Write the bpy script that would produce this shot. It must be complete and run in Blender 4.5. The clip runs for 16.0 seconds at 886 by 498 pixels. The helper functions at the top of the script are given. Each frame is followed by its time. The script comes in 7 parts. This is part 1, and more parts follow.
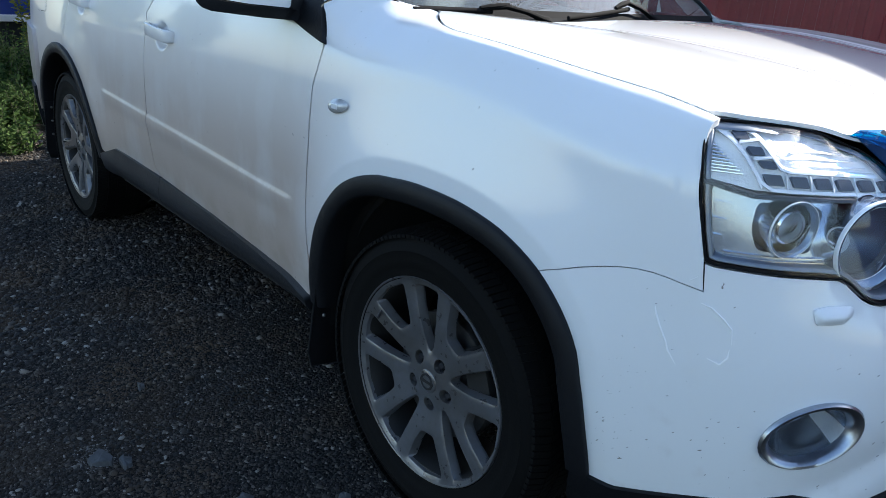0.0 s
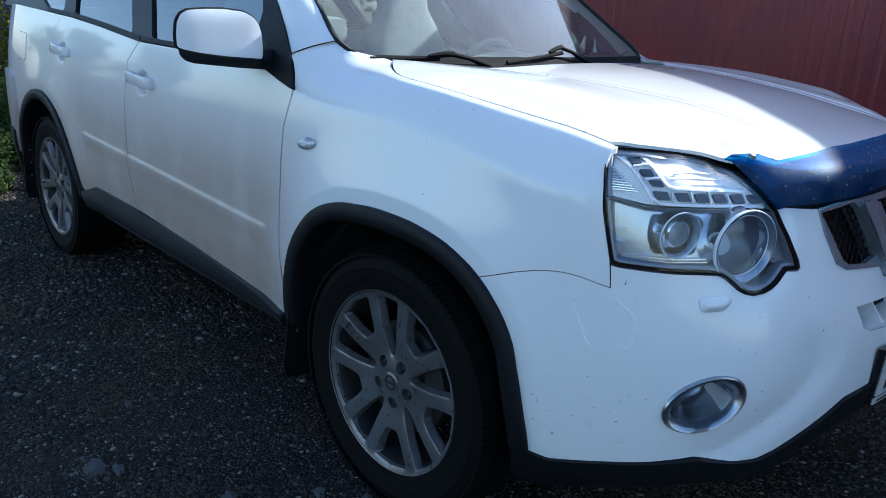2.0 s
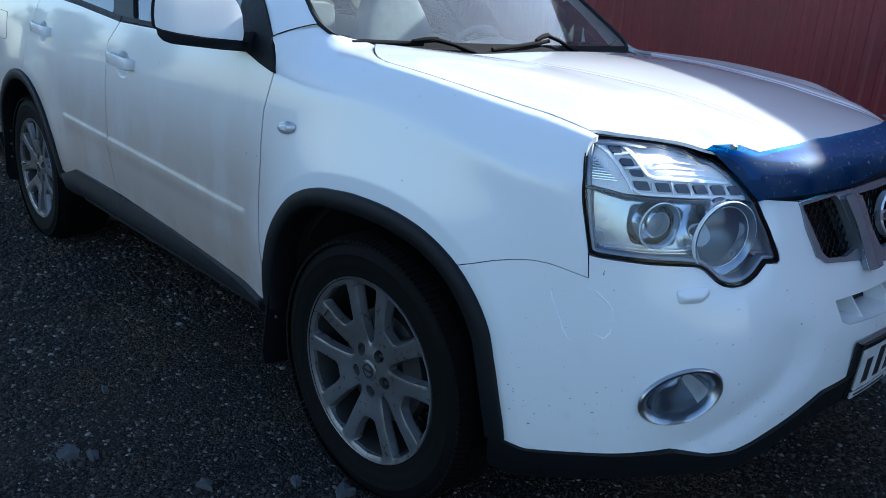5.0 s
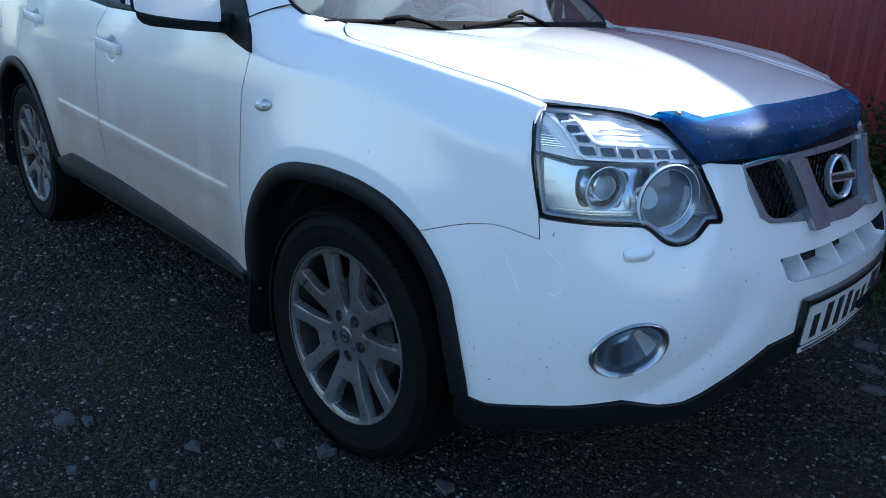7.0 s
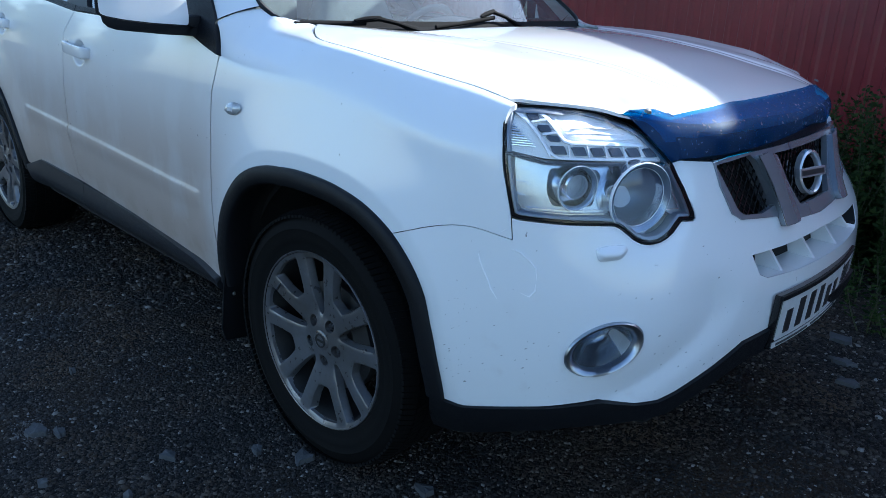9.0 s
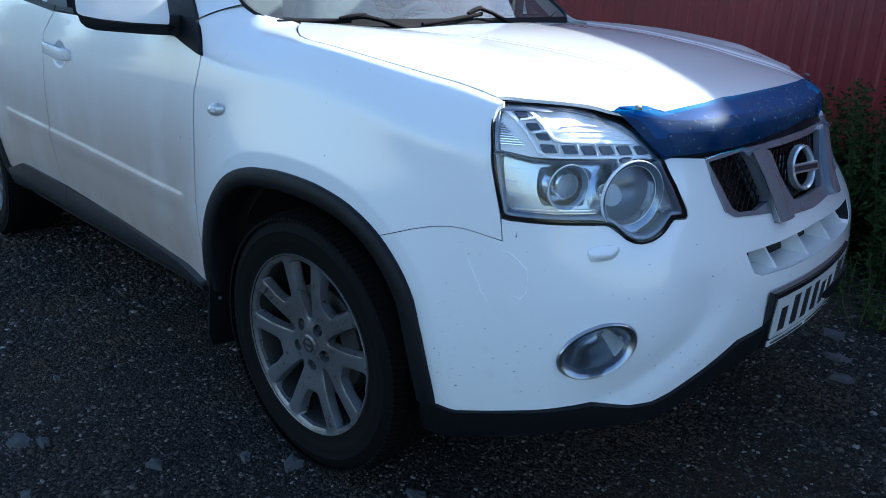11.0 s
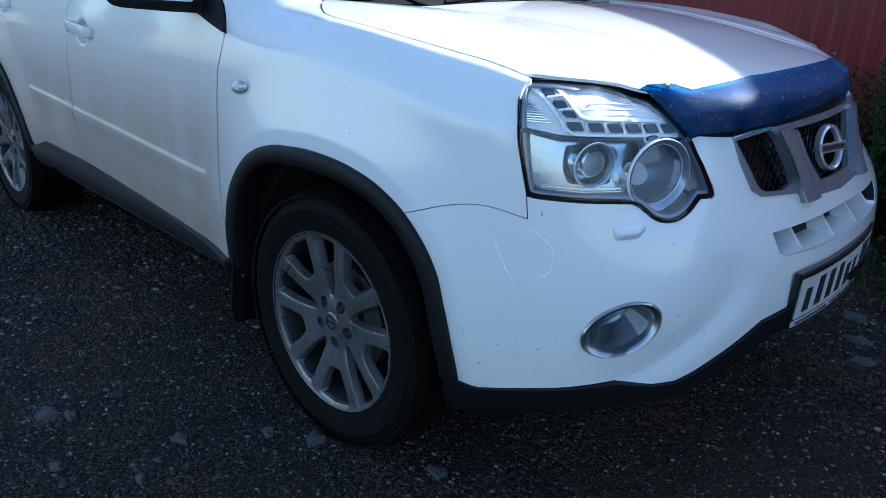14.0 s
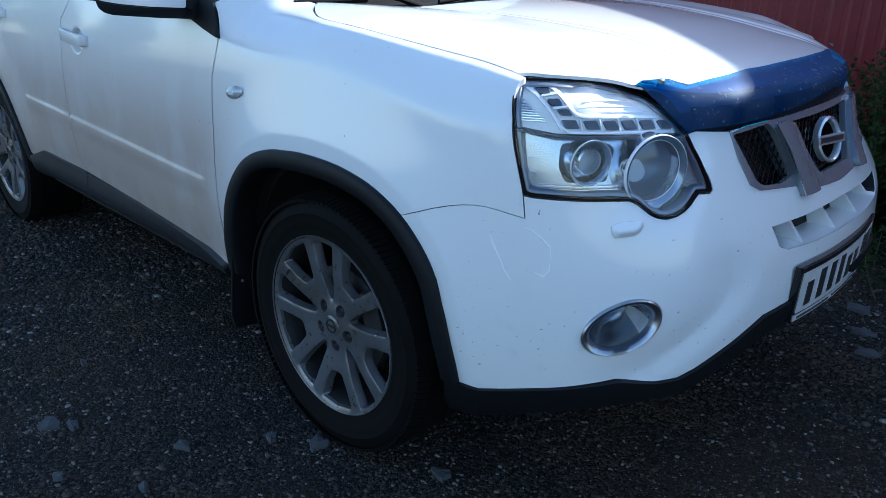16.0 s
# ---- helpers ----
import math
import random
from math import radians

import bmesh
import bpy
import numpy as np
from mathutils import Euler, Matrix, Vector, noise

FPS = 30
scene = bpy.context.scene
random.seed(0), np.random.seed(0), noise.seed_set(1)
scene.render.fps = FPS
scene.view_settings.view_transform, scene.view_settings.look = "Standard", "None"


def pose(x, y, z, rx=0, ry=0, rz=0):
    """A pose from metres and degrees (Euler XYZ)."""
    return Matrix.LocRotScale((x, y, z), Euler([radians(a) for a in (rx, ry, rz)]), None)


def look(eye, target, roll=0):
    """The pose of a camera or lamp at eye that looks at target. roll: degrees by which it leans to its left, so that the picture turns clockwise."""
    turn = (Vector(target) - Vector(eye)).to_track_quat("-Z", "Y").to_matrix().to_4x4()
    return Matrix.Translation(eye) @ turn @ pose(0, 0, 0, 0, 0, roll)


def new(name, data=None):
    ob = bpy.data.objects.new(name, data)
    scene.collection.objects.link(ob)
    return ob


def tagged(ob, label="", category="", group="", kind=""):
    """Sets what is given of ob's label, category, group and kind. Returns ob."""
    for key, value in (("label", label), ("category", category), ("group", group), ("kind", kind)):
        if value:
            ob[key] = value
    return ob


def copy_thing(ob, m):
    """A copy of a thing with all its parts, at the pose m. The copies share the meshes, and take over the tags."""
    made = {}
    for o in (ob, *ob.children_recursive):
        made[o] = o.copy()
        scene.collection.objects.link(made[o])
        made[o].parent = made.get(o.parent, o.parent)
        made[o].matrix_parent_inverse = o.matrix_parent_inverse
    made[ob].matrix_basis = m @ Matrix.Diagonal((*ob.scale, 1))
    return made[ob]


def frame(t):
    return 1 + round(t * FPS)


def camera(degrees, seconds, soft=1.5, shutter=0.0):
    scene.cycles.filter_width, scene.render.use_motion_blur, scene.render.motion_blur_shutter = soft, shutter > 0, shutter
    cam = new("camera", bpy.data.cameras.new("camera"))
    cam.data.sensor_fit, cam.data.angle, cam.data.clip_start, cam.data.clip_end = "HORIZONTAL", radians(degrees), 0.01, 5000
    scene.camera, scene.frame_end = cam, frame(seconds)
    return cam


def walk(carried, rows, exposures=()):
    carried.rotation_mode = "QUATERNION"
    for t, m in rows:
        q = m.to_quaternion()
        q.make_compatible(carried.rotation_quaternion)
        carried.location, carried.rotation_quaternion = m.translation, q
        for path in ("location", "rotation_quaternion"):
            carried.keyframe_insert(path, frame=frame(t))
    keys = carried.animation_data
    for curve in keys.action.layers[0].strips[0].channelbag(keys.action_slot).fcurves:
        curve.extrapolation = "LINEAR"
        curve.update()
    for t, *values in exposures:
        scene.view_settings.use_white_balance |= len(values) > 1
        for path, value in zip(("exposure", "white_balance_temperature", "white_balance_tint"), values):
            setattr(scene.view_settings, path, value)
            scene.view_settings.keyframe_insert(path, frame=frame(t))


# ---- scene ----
# seconds, stops, white balance
EXPO = [(0.0, 1.52, 6250, 8), (0.4, 1.06, 5950, 7), (1.2, 0.99, 5750, 6), (1.8, 1.27, 5650, 6), (4.0, 1.25, 5550, 6), (6.4, 1.34, 5550, 6), (7.0, 1.42, 5550, 6), (16.0, 1.42, 5550, 6)]
cam = camera(61.57, 16.0, soft=0.5)
# seconds, eye x y z, yaw, pitch, roll
ROWS = [
    (0.0, 1.1130, -1.8203, 1.1948, 48.562, -19.803, 3.937),
    (0.5, 1.2683, -1.8827, 1.2365, 49.616, -18.313, 2.206),
    (1.0, 1.2951, -1.9433, 1.2394, 47.110, -18.134, 4.156),
    (1.5, 1.3120, -1.9588, 1.2420, 45.904, -18.078, 2.696),
    (2.0, 1.3158, -1.9586, 1.2385, 46.222, -17.154, 3.064),
    (2.5, 1.3130, -1.9420, 1.2360, 45.882, -17.454, 3.231),
    (3.0, 1.3087, -1.9294, 1.2387, 46.165, -16.786, 2.797),
    (3.5, 1.2986, -1.9239, 1.2404, 45.985, -16.557, 2.951),
    (4.0, 1.2933, -1.9251, 1.2368, 45.362, -17.529, 3.294),
    (4.2, 1.2928, -1.9262, 1.2309, 44.754, -17.822, 3.443),
    (6.3, 1.4217, -1.9304, 1.2305, 46.743, -18.209, 5.474),
    (6.5, 1.4361, -1.9276, 1.2294, 46.849, -18.681, 4.372),
    (7.0, 1.4532, -1.9216, 1.2276, 45.926, -19.221, 3.076),
    (7.5, 1.4483, -1.9163, 1.2303, 44.794, -19.257, 2.614),
    (8.0, 1.4513, -1.9144, 1.2253, 43.882, -19.457, 3.072),
    (8.5, 1.4582, -1.9070, 1.2270, 43.830, -19.156, 2.929),
    (9.0, 1.4568, -1.9017, 1.2271, 44.393, -19.089, 2.545),
    (11.5, 1.4351, -1.8705, 1.2243, 43.622, -19.263, 1.970),
    (12.0, 1.4370, -1.8722, 1.2260, 44.159, -19.178, 1.893),
    (12.5, 1.4303, -1.8818, 1.2236, 45.527, -19.524, 1.627),
    (13.0, 1.4247, -1.8944, 1.2256, 45.615, -20.149, 0.239),
    (13.5, 1.4248, -1.8919, 1.2189, 45.517, -20.570, 0.377),
    (14.0, 1.4261, -1.8931, 1.2169, 44.777, -20.666, 2.031),
    (14.5, 1.4223, -1.8834, 1.2172, 45.120, -20.509, 1.712),
    (15.0, 1.4218, -1.8849, 1.2178, 44.749, -20.920, 0.954),
    (15.5, 1.4291, -1.8796, 1.2181, 44.401, -20.976, 0.229),
    (16.0, 1.4274, -1.8801, 1.2187, 45.006, -20.724, 0.669),
]
walk(cam, [(t, pose(x, y, z, 90 + pitch, 0, yaw) @ pose(0, 0, 0, 0, 0, roll)) for t, x, y, z, yaw, pitch, roll in ROWS], EXPO)

# ---- light ----
SUN = Vector((0.12, 0.86, 0.54)).normalized()
world = bpy.data.worlds.new("sky")
scene.world = world
world.use_nodes = True
sky = world.node_tree.nodes.new("ShaderNodeTexSky")
sky.sky_type = "NISHITA"
sky.sun_disc = False
sky.sun_elevation = math.asin(SUN.z)
sky.sun_rotation = math.atan2(SUN.x, SUN.y)
world.node_tree.links.new(sky.outputs[0], world.node_tree.nodes["Background"].inputs["Color"])
world.node_tree.nodes["Background"].inputs["Strength"].default_value = 0.122
sun = new("sun", bpy.data.lights.new("sun", "SUN"))
sun.data.energy, sun.data.angle, sun.data.color = 5.0, radians(0.5), (1.0, 0.93, 0.82)
sun.matrix_world = look(SUN * 20, (0, 0, 0))


# ---- materials ----
def material(name, colour, rough=0.5, metal=0.0, coat=0.0, spec=0.5, vary=0.0, scale=8.0, bump=0.0, bump_scale=60.0, second=None, rough_vary=0.0):
    """A principled material with colour variation at two scales, uneven gloss and fine relief."""
    m = bpy.data.materials.new(name)
    m.use_nodes = True
    n, l = m.node_tree.nodes, m.node_tree.links
    b = n["Principled BSDF"]
    b.inputs["Base Color"].default_value = (*colour, 1)
    b.inputs["Roughness"].default_value = rough
    b.inputs["Metallic"].default_value = metal
    b.inputs["Coat Weight"].default_value = coat
    b.inputs["Coat Roughness"].default_value = 0.03
    b.inputs["Specular IOR Level"].default_value = spec
    co = n.new("ShaderNodeTexCoord").outputs["Object"]
    if vary:
        big, fine = n.new("ShaderNodeTexNoise"), n.new("ShaderNodeTexNoise")
        for t, s, d in ((big, scale, 4), (fine, scale * 9, 6)):
            t.inputs["Scale"].default_value, t.inputs["Detail"].default_value = s, d
            l.new(co, t.inputs["Vector"])
        add = n.new("ShaderNodeMath")
        add.operation = "MULTIPLY_ADD"
        add.inputs[1].default_value = 0.45
        l.new(fine.outputs["Fac"], add.inputs[0])
        l.new(big.outputs["Fac"], add.inputs[2])
        ramp = n.new("ShaderNodeValToRGB")
        ramp.color_ramp.elements[0].position, ramp.color_ramp.elements[1].position = 0.45, 1.0
        other = second or [c * (1 - vary) for c in colour]
        ramp.color_ramp.elements[0].color = (*other, 1)
        ramp.color_ramp.elements[1].color = (*[min(1, c * (1 + 0.4 * vary)) for c in colour], 1)
        l.new(add.outputs[0], ramp.inputs[0])
        l.new(ramp.outputs[0], b.inputs["Base Color"])
        if rough_vary:
            mr = n.new("ShaderNodeMapRange")
            mr.inputs["To Min"].default_value, mr.inputs["To Max"].default_value = max(0.02, rough - rough_vary), min(1, rough + rough_vary)
            l.new(fine.outputs["Fac"], mr.inputs[0])
            l.new(mr.outputs[0], b.inputs["Roughness"])
    if bump:
        t, bp = n.new("ShaderNodeTexNoise"), n.new("ShaderNodeBump")
        t.inputs["Scale"].default_value, t.inputs["Detail"].default_value = bump_scale, 5
        bp.inputs["Strength"].default_value, bp.inputs["Distance"].default_value = bump, 0.004
        l.new(co, t.inputs["Vector"])
        l.new(t.outputs["Fac"], bp.inputs["Height"])
        l.new(bp.outputs[0], b.inputs["Normal"])
    return m


def car_paint():
    """White paint under clear coat, with road dust that gathers low on the body and streaks, and dark specks. The dust
    colour also holds warm bounce light from the ground.
    """
    m = material("white_paint", (0.80, 0.80, 0.80), rough=0.35, coat=1.0)
    n, l = m.node_tree.nodes, m.node_tree.links
    b = n["Principled BSDF"]
    co = n.new("ShaderNodeTexCoord").outputs["Object"]
    sep = n.new("ShaderNodeSeparateXYZ")
    l.new(co, sep.inputs[0])

    def noise_at(scale, detail, stretch=(1, 1, 1)):
        mp, t = n.new("ShaderNodeMapping"), n.new("ShaderNodeTexNoise")
        mp.inputs["Scale"].default_value = stretch
        t.inputs["Scale"].default_value, t.inputs["Detail"].default_value = scale, detail
        l.new(co, mp.inputs[0])
        l.new(mp.outputs[0], t.inputs["Vector"])
        return t.outputs["Fac"]

    def math_(op, a, c, d=None):
        k = n.new("ShaderNodeMath")
        k.operation = op
        k.use_clamp = True
        for i, v in enumerate((a, c, d)):
            if v is None:
                continue
            if isinstance(v, (int, float)):
                k.inputs[i].default_value = v
            else:
                l.new(v, k.inputs[i])
        return k.outputs[0]

    def band(v, lo, hi):
        k = n.new("ShaderNodeMapRange")
        k.interpolation_type = "SMOOTHSTEP"
        k.inputs["From Min"].default_value, k.inputs["From Max"].default_value = lo, hi
        l.new(v, k.inputs[0])
        return k.outputs[0]

    low = band(sep.outputs["Z"], 1.15, 0.62)          # dust thrown up by the wheels
    back = band(sep.outputs["X"], -0.20, -0.60)
    cloud = band(noise_at(5, 5), 0.25, 0.75)
    streak = band(noise_at(4, 6, (3.2, 3.2, 0.5)), 0.35, 0.75)
    # real dust, strengthened to carry the ground's warm bounce light on the doors
    film = math_("MULTIPLY", math_("MULTIPLY", low, back), math_("MULTIPLY_ADD", streak, 0.22, math_("MULTIPLY_ADD", cloud, 0.35, 0.72)))
    grime = math_("MULTIPLY", band(noise_at(14, 6), 0.55, 0.8), math_("MULTIPLY", band(sep.outputs["Z"], 0.75, 0.35), 0.35))
    film = math_("ADD", film, grime)
    speck = math_("MULTIPLY", band(noise_at(75, 2, (1, 1, 1)), 0.745, 0.775), band(noise_at(6, 3), 0.42, 0.60))
    mix = n.new("ShaderNodeMixRGB")
    mix.inputs[1].default_value, mix.inputs[2].default_value = (0.80, 0.805, 0.81, 1), (0.455, 0.372, 0.318, 1)
    l.new(film, mix.inputs[0])
    mud = n.new("ShaderNodeMixRGB")                   # brown splashes along the sill
    mud.inputs[2].default_value = (0.28, 0.195, 0.125, 1)
    l.new(math_("MULTIPLY", math_("MULTIPLY", band(sep.outputs["Z"], 0.62, 0.42), back), math_("MULTIPLY_ADD", band(noise_at(11, 6), 0.35, 0.70), 0.32, 0.12)), mud.inputs[0])
    l.new(mix.outputs[0], mud.inputs[1])
    mix2 = n.new("ShaderNodeMixRGB")
    mix2.inputs[2].default_value = (0.12, 0.10, 0.09, 1)
    l.new(speck, mix2.inputs[0])
    l.new(mud.outputs[0], mix2.inputs[1])
    l.new(mix2.outputs[0], b.inputs["Base Color"])
    l.new(math_("SUBTRACT", 1.0, math_("MULTIPLY", film, 0.75)), b.inputs["Coat Weight"])
    rough = n.new("ShaderNodeMapRange")
    rough.inputs["To Min"].default_value, rough.inputs["To Max"].default_value = 0.008, 0.05
    l.new(band(noise_at(9, 6), 0.3, 0.8), rough.inputs[0])
    l.new(rough.outputs[0], b.inputs["Coat Roughness"])
    return m


def glass_material(name, colour=(1, 1, 1), ior=1.45, rough=0.0, gloss=1.0, dust=0.0):
    """A thin pane: clear straight through, mirroring more at a slant, with a film of pale dust."""
    m = bpy.data.materials.new(name)
    m.use_nodes = True
    n, l = m.node_tree.nodes, m.node_tree.links
    n.remove(n["Principled BSDF"])
    clear, shine, mix, slant = n.new("ShaderNodeBsdfTransparent"), n.new("ShaderNodeBsdfGlossy"), n.new("ShaderNodeMixShader"), n.new("ShaderNodeLayerWeight")
    clear.inputs[0].default_value = (*colour, 1)
    shine.inputs["Color"].default_value = (gloss, gloss, gloss, 1)
    shine.inputs["Roughness"].default_value = rough
    slant.inputs["Blend"].default_value = 0.5
    straight = ((ior - 1) / (ior + 1)) ** 2
    power, amount = n.new("ShaderNodeMath"), n.new("ShaderNodeMath")
    power.operation, amount.operation = "POWER", "MULTIPLY_ADD"
    power.inputs[1].default_value, amount.inputs[1].default_value, amount.inputs[2].default_value = 5.0, 1 - straight, straight
    l.new(slant.outputs["Facing"], power.inputs[0])
    l.new(power.outputs[0], amount.inputs[0])
    l.new(amount.outputs[0], mix.inputs[0])
    l.new(clear.outputs[0], mix.inputs[1])
    l.new(shine.outputs[0], mix.inputs[2])
    last = mix
    if dust:
        film, last, t = n.new("ShaderNodeBsdfDiffuse"), n.new("ShaderNodeMixShader"), n.new("ShaderNodeTexNoise")
        film.inputs[0].default_value = (0.75, 0.78, 0.78, 1)
        t.inputs["Scale"].default_value, t.inputs["Detail"].default_value = 6, 8
        r = n.new("ShaderNodeMapRange")
        r.inputs["From Min"].default_value, r.inputs["From Max"].default_value = 0.3, 0.75
        r.inputs["To Min"].default_value, r.inputs["To Max"].default_value = dust * 0.6, dust * 1.5
        l.new(n.new("ShaderNodeTexCoord").outputs["Object"], t.inputs["Vector"])
        l.new(t.outputs["Fac"], r.inputs[0])
        l.new(r.outputs[0], last.inputs[0])
        l.new(mix.outputs[0], last.inputs[1])
        l.new(film.outputs[0], last.inputs[2])
    l.new(last.outputs[0], n["Material Output"].inputs["Surface"])
    return m


def deflector_plastic():
    """Clear blue acrylic, glossy, under a thin uneven film of dust with scratches and splashes."""
    m = bpy.data.materials.new("blue_acrylic")
    m.use_nodes = True
    n, l = m.node_tree.nodes, m.node_tree.links
    b = n["Principled BSDF"]
    b.inputs["Base Color"].default_value = (0.0, 0.040, 0.13, 1)
    b.inputs["Roughness"].default_value, b.inputs["Specular IOR Level"].default_value = 0.50, 0.12
    co = n.new("ShaderNodeTexCoord").outputs["Object"]
    clear, body = n.new("ShaderNodeBsdfTransparent"), n.new("ShaderNodeMixShader")
    clear.inputs[0].default_value = (0.0, 0.60, 0.90, 1)
    body.inputs[0].default_value = 0.35
    l.new(clear.outputs[0], body.inputs[1])
    l.new(b.outputs[0], body.inputs[2])
    dust, both = n.new("ShaderNodeBsdfDiffuse"), n.new("ShaderNodeMixShader")
    dust.inputs[0].default_value = (0.42, 0.43, 0.43, 1)
    total = None
    for scale, detail, stretch, lo, hi, most in ((75, 8, (1, 1, 1), 0.60, 0.73, 0.36), (260, 3, (1, 1, 1), 0.67, 0.75, 0.35), (14, 6, (1, 1, 1), 0.30, 0.90, 0.11), (30, 4, (1, 9, 1), 0.68, 0.74, 0.2)):
        mp, t, r = n.new("ShaderNodeMapping"), n.new("ShaderNodeTexNoise"), n.new("ShaderNodeMapRange")
        mp.inputs["Scale"].default_value = stretch
        mp.inputs["Rotation"].default_value = (0.3, 0.2, 0.5)
        t.inputs["Scale"].default_value, t.inputs["Detail"].default_value = scale, detail
        r.inputs["From Min"].default_value, r.inputs["From Max"].default_value, r.inputs["To Max"].default_value = lo, hi, most
        l.new(co, mp.inputs[0])
        l.new(mp.outputs[0], t.inputs["Vector"])
        l.new(t.outputs["Fac"], r.inputs[0])
        if total is None:
            total = r.outputs[0]
        else:
            k = n.new("ShaderNodeMath")
            k.operation = "MAXIMUM"
            l.new(total, k.inputs[0])
            l.new(r.outputs[0], k.inputs[1])
            total = k.outputs[0]
    l.new(total, both.inputs[0])
    l.new(body.outputs[0], both.inputs[1])
    l.new(dust.outputs[0], both.inputs[2])
    l.new(both.outputs[0], n["Material Output"].inputs["Surface"])
    return m


PAINT = car_paint()
BLACK = material("black_plastic", (0.0052, 0.006, 0.0082), rough=0.55, spec=0.26, vary=0.35, scale=6, bump=0.25, bump_scale=500, rough_vary=0.12)
WIPER = material("wiper_black", (0.008, 0.008, 0.009), rough=0.9, spec=0.1)
DARK = material("inner_black", (0.006, 0.006, 0.006), rough=0.9)
FRAME_BLACK = material("frame_black", (0.010, 0.010, 0.012), rough=0.40, spec=0.2, vary=0.2, scale=20)
TRIM = material("grey_black_plastic", (0.020, 0.021, 0.025), rough=0.42, vary=0.3, scale=9, bump=0.2, bump_scale=400, rough_vary=0.1)
GLOSS = material("gloss_black", (0.01, 0.01, 0.011), rough=0.08, coat=0.5)
RUBBER = material("tyre_rubber", (0.0026, 0.0027, 0.0029), rough=0.75, spec=0.12, vary=0.4, scale=7, second=(0.0048, 0.0046, 0.0044), bump=0.2, bump_scale=220)
# near-black colour holds the shade inside the wheel; the cap badge shares it
ALLOY_DARK = material("dark_alloy", (0.008, 0.008, 0.0085), rough=0.6, metal=0.2, vary=0.5, scale=14, second=(0.024, 0.023, 0.022), bump=0.1, bump_scale=200)
ALLOY = material("alloy", (0.20, 0.206, 0.226), rough=0.31, metal=0.6, vary=0.12, scale=6, bump=0.05, bump_scale=300, second=(0.13, 0.12, 0.11), rough_vary=0.12)
CHROME = material("chrome", (0.75, 0.76, 0.78), rough=0.10, metal=1.0)
SATIN = material("satin_chrome", (0.34, 0.37, 0.42), rough=0.27, metal=0.65, vary=0.1, scale=20)
SILVER = material("silver_reflector", (0.80, 0.82, 0.85), rough=0.14, metal=1.0)
STEEL = material("worn_steel", (0.20, 0.195, 0.19), rough=0.45, metal=0.9, vary=0.4, scale=15)
BLUE = deflector_plastic()
CLEAR = glass_material("clear_lens", (0.94, 0.95, 0.96), ior=1.45, rough=0.02)
SCREEN = glass_material("windscreen_glass", (0.70, 0.82, 0.82), ior=1.52, gloss=1.0, dust=0.06)
GLASS = glass_material("window_glass", (0.50, 0.57, 0.56), ior=3.0)
TINT = glass_material("tinted_glass", (0.22, 0.25, 0.26), ior=2.8)
WHITE_PLATE = material("plate_white", (0.58, 0.58, 0.57), rough=0.4, vary=0.15, scale=30)
INK = material("plate_black", (0.02, 0.02, 0.022), rough=0.5)
AMBER = material("indicator_lens", (0.55, 0.56, 0.57), rough=0.25, metal=0.2, coat=1.0, vary=0.5, scale=45)
CLOTH = material("seat_cloth", (0.20, 0.22, 0.22), rough=0.9, vary=0.2, scale=30, bump=0.3, bump_scale=400)
DASH = material("dashboard_grey", (0.10, 0.10, 0.105), rough=0.7, vary=0.2, scale=40)

# ---- building helpers ----
def mesh_object(name, verts, faces, mat, parent=None, label="", smooth=True, sharp=()):
    me = bpy.data.meshes.new(name)
    if isinstance(faces, np.ndarray):
        n = len(faces)
        me.vertices.add(len(verts))
        me.vertices.foreach_set("co", np.asarray(verts, np.float32).ravel())
        me.loops.add(3 * n)
        me.loops.foreach_set("vertex_index", faces.astype(np.int32).ravel())
        me.polygons.add(n)
        me.polygons.foreach_set("loop_start", np.arange(0, 3 * n, 3, dtype=np.int32))
        me.update(calc_edges=True)
    else:
        me.from_pydata([tuple(map(float, v)) for v in verts], [], [tuple(map(int, f)) for f in faces])
    me.materials.append(mat)
    if smooth:
        me.polygons.foreach_set("use_smooth", [True] * len(me.polygons))
    me.update()
    if len(sharp):
        sharp = set(map(tuple, (sorted(e) for e in sharp)))
        flags = [tuple(sorted(e.vertices)) in sharp for e in me.edges]
        at = me.attributes.new("sharp_edge", "BOOLEAN", "EDGE")
        at.data.foreach_set("value", flags)
    ob = new(name, me)
    if parent is not None:
        ob.parent = parent
    if label:
        tagged(ob, label)
    return ob


def part(name, bm, mat, parent, label="", smooth=None):
    """Links a bmesh as one mesh object under a thing or a part. smooth: the angle in degrees up to which edges are shaded smooth."""
    me = bpy.data.meshes.new(name)
    bm.normal_update()
    if smooth is not None:
        for f in bm.faces:
            f.smooth = True
        for e in bm.edges:
            e.smooth = len(e.link_faces) == 2 and e.calc_face_angle(0.0) < radians(smooth)
    bm.to_mesh(me)
    bm.free()
    me.materials.append(mat)
    ob = new(name, me)
    ob.parent = parent
    if label:
        tagged(ob, label)
    return ob


def box(bm, lo, hi, bevel=0.0, m=None):
    made = bmesh.ops.create_cube(bm, size=1.0)["verts"]
    for v in made:
        v.co = Vector([lo[i] + (v.co[i] + 0.5) * (hi[i] - lo[i]) for i in range(3)])
    if bevel:
        edges = list({e for v in made for e in v.link_edges})
        made = bmesh.ops.bevel(bm, geom=edges, offset=bevel, segments=2, affect="EDGES", profile=0.6)["verts"]
    if m is not None:
        bmesh.ops.transform(bm, matrix=m, verts=list({v for v in made}))
    return bm


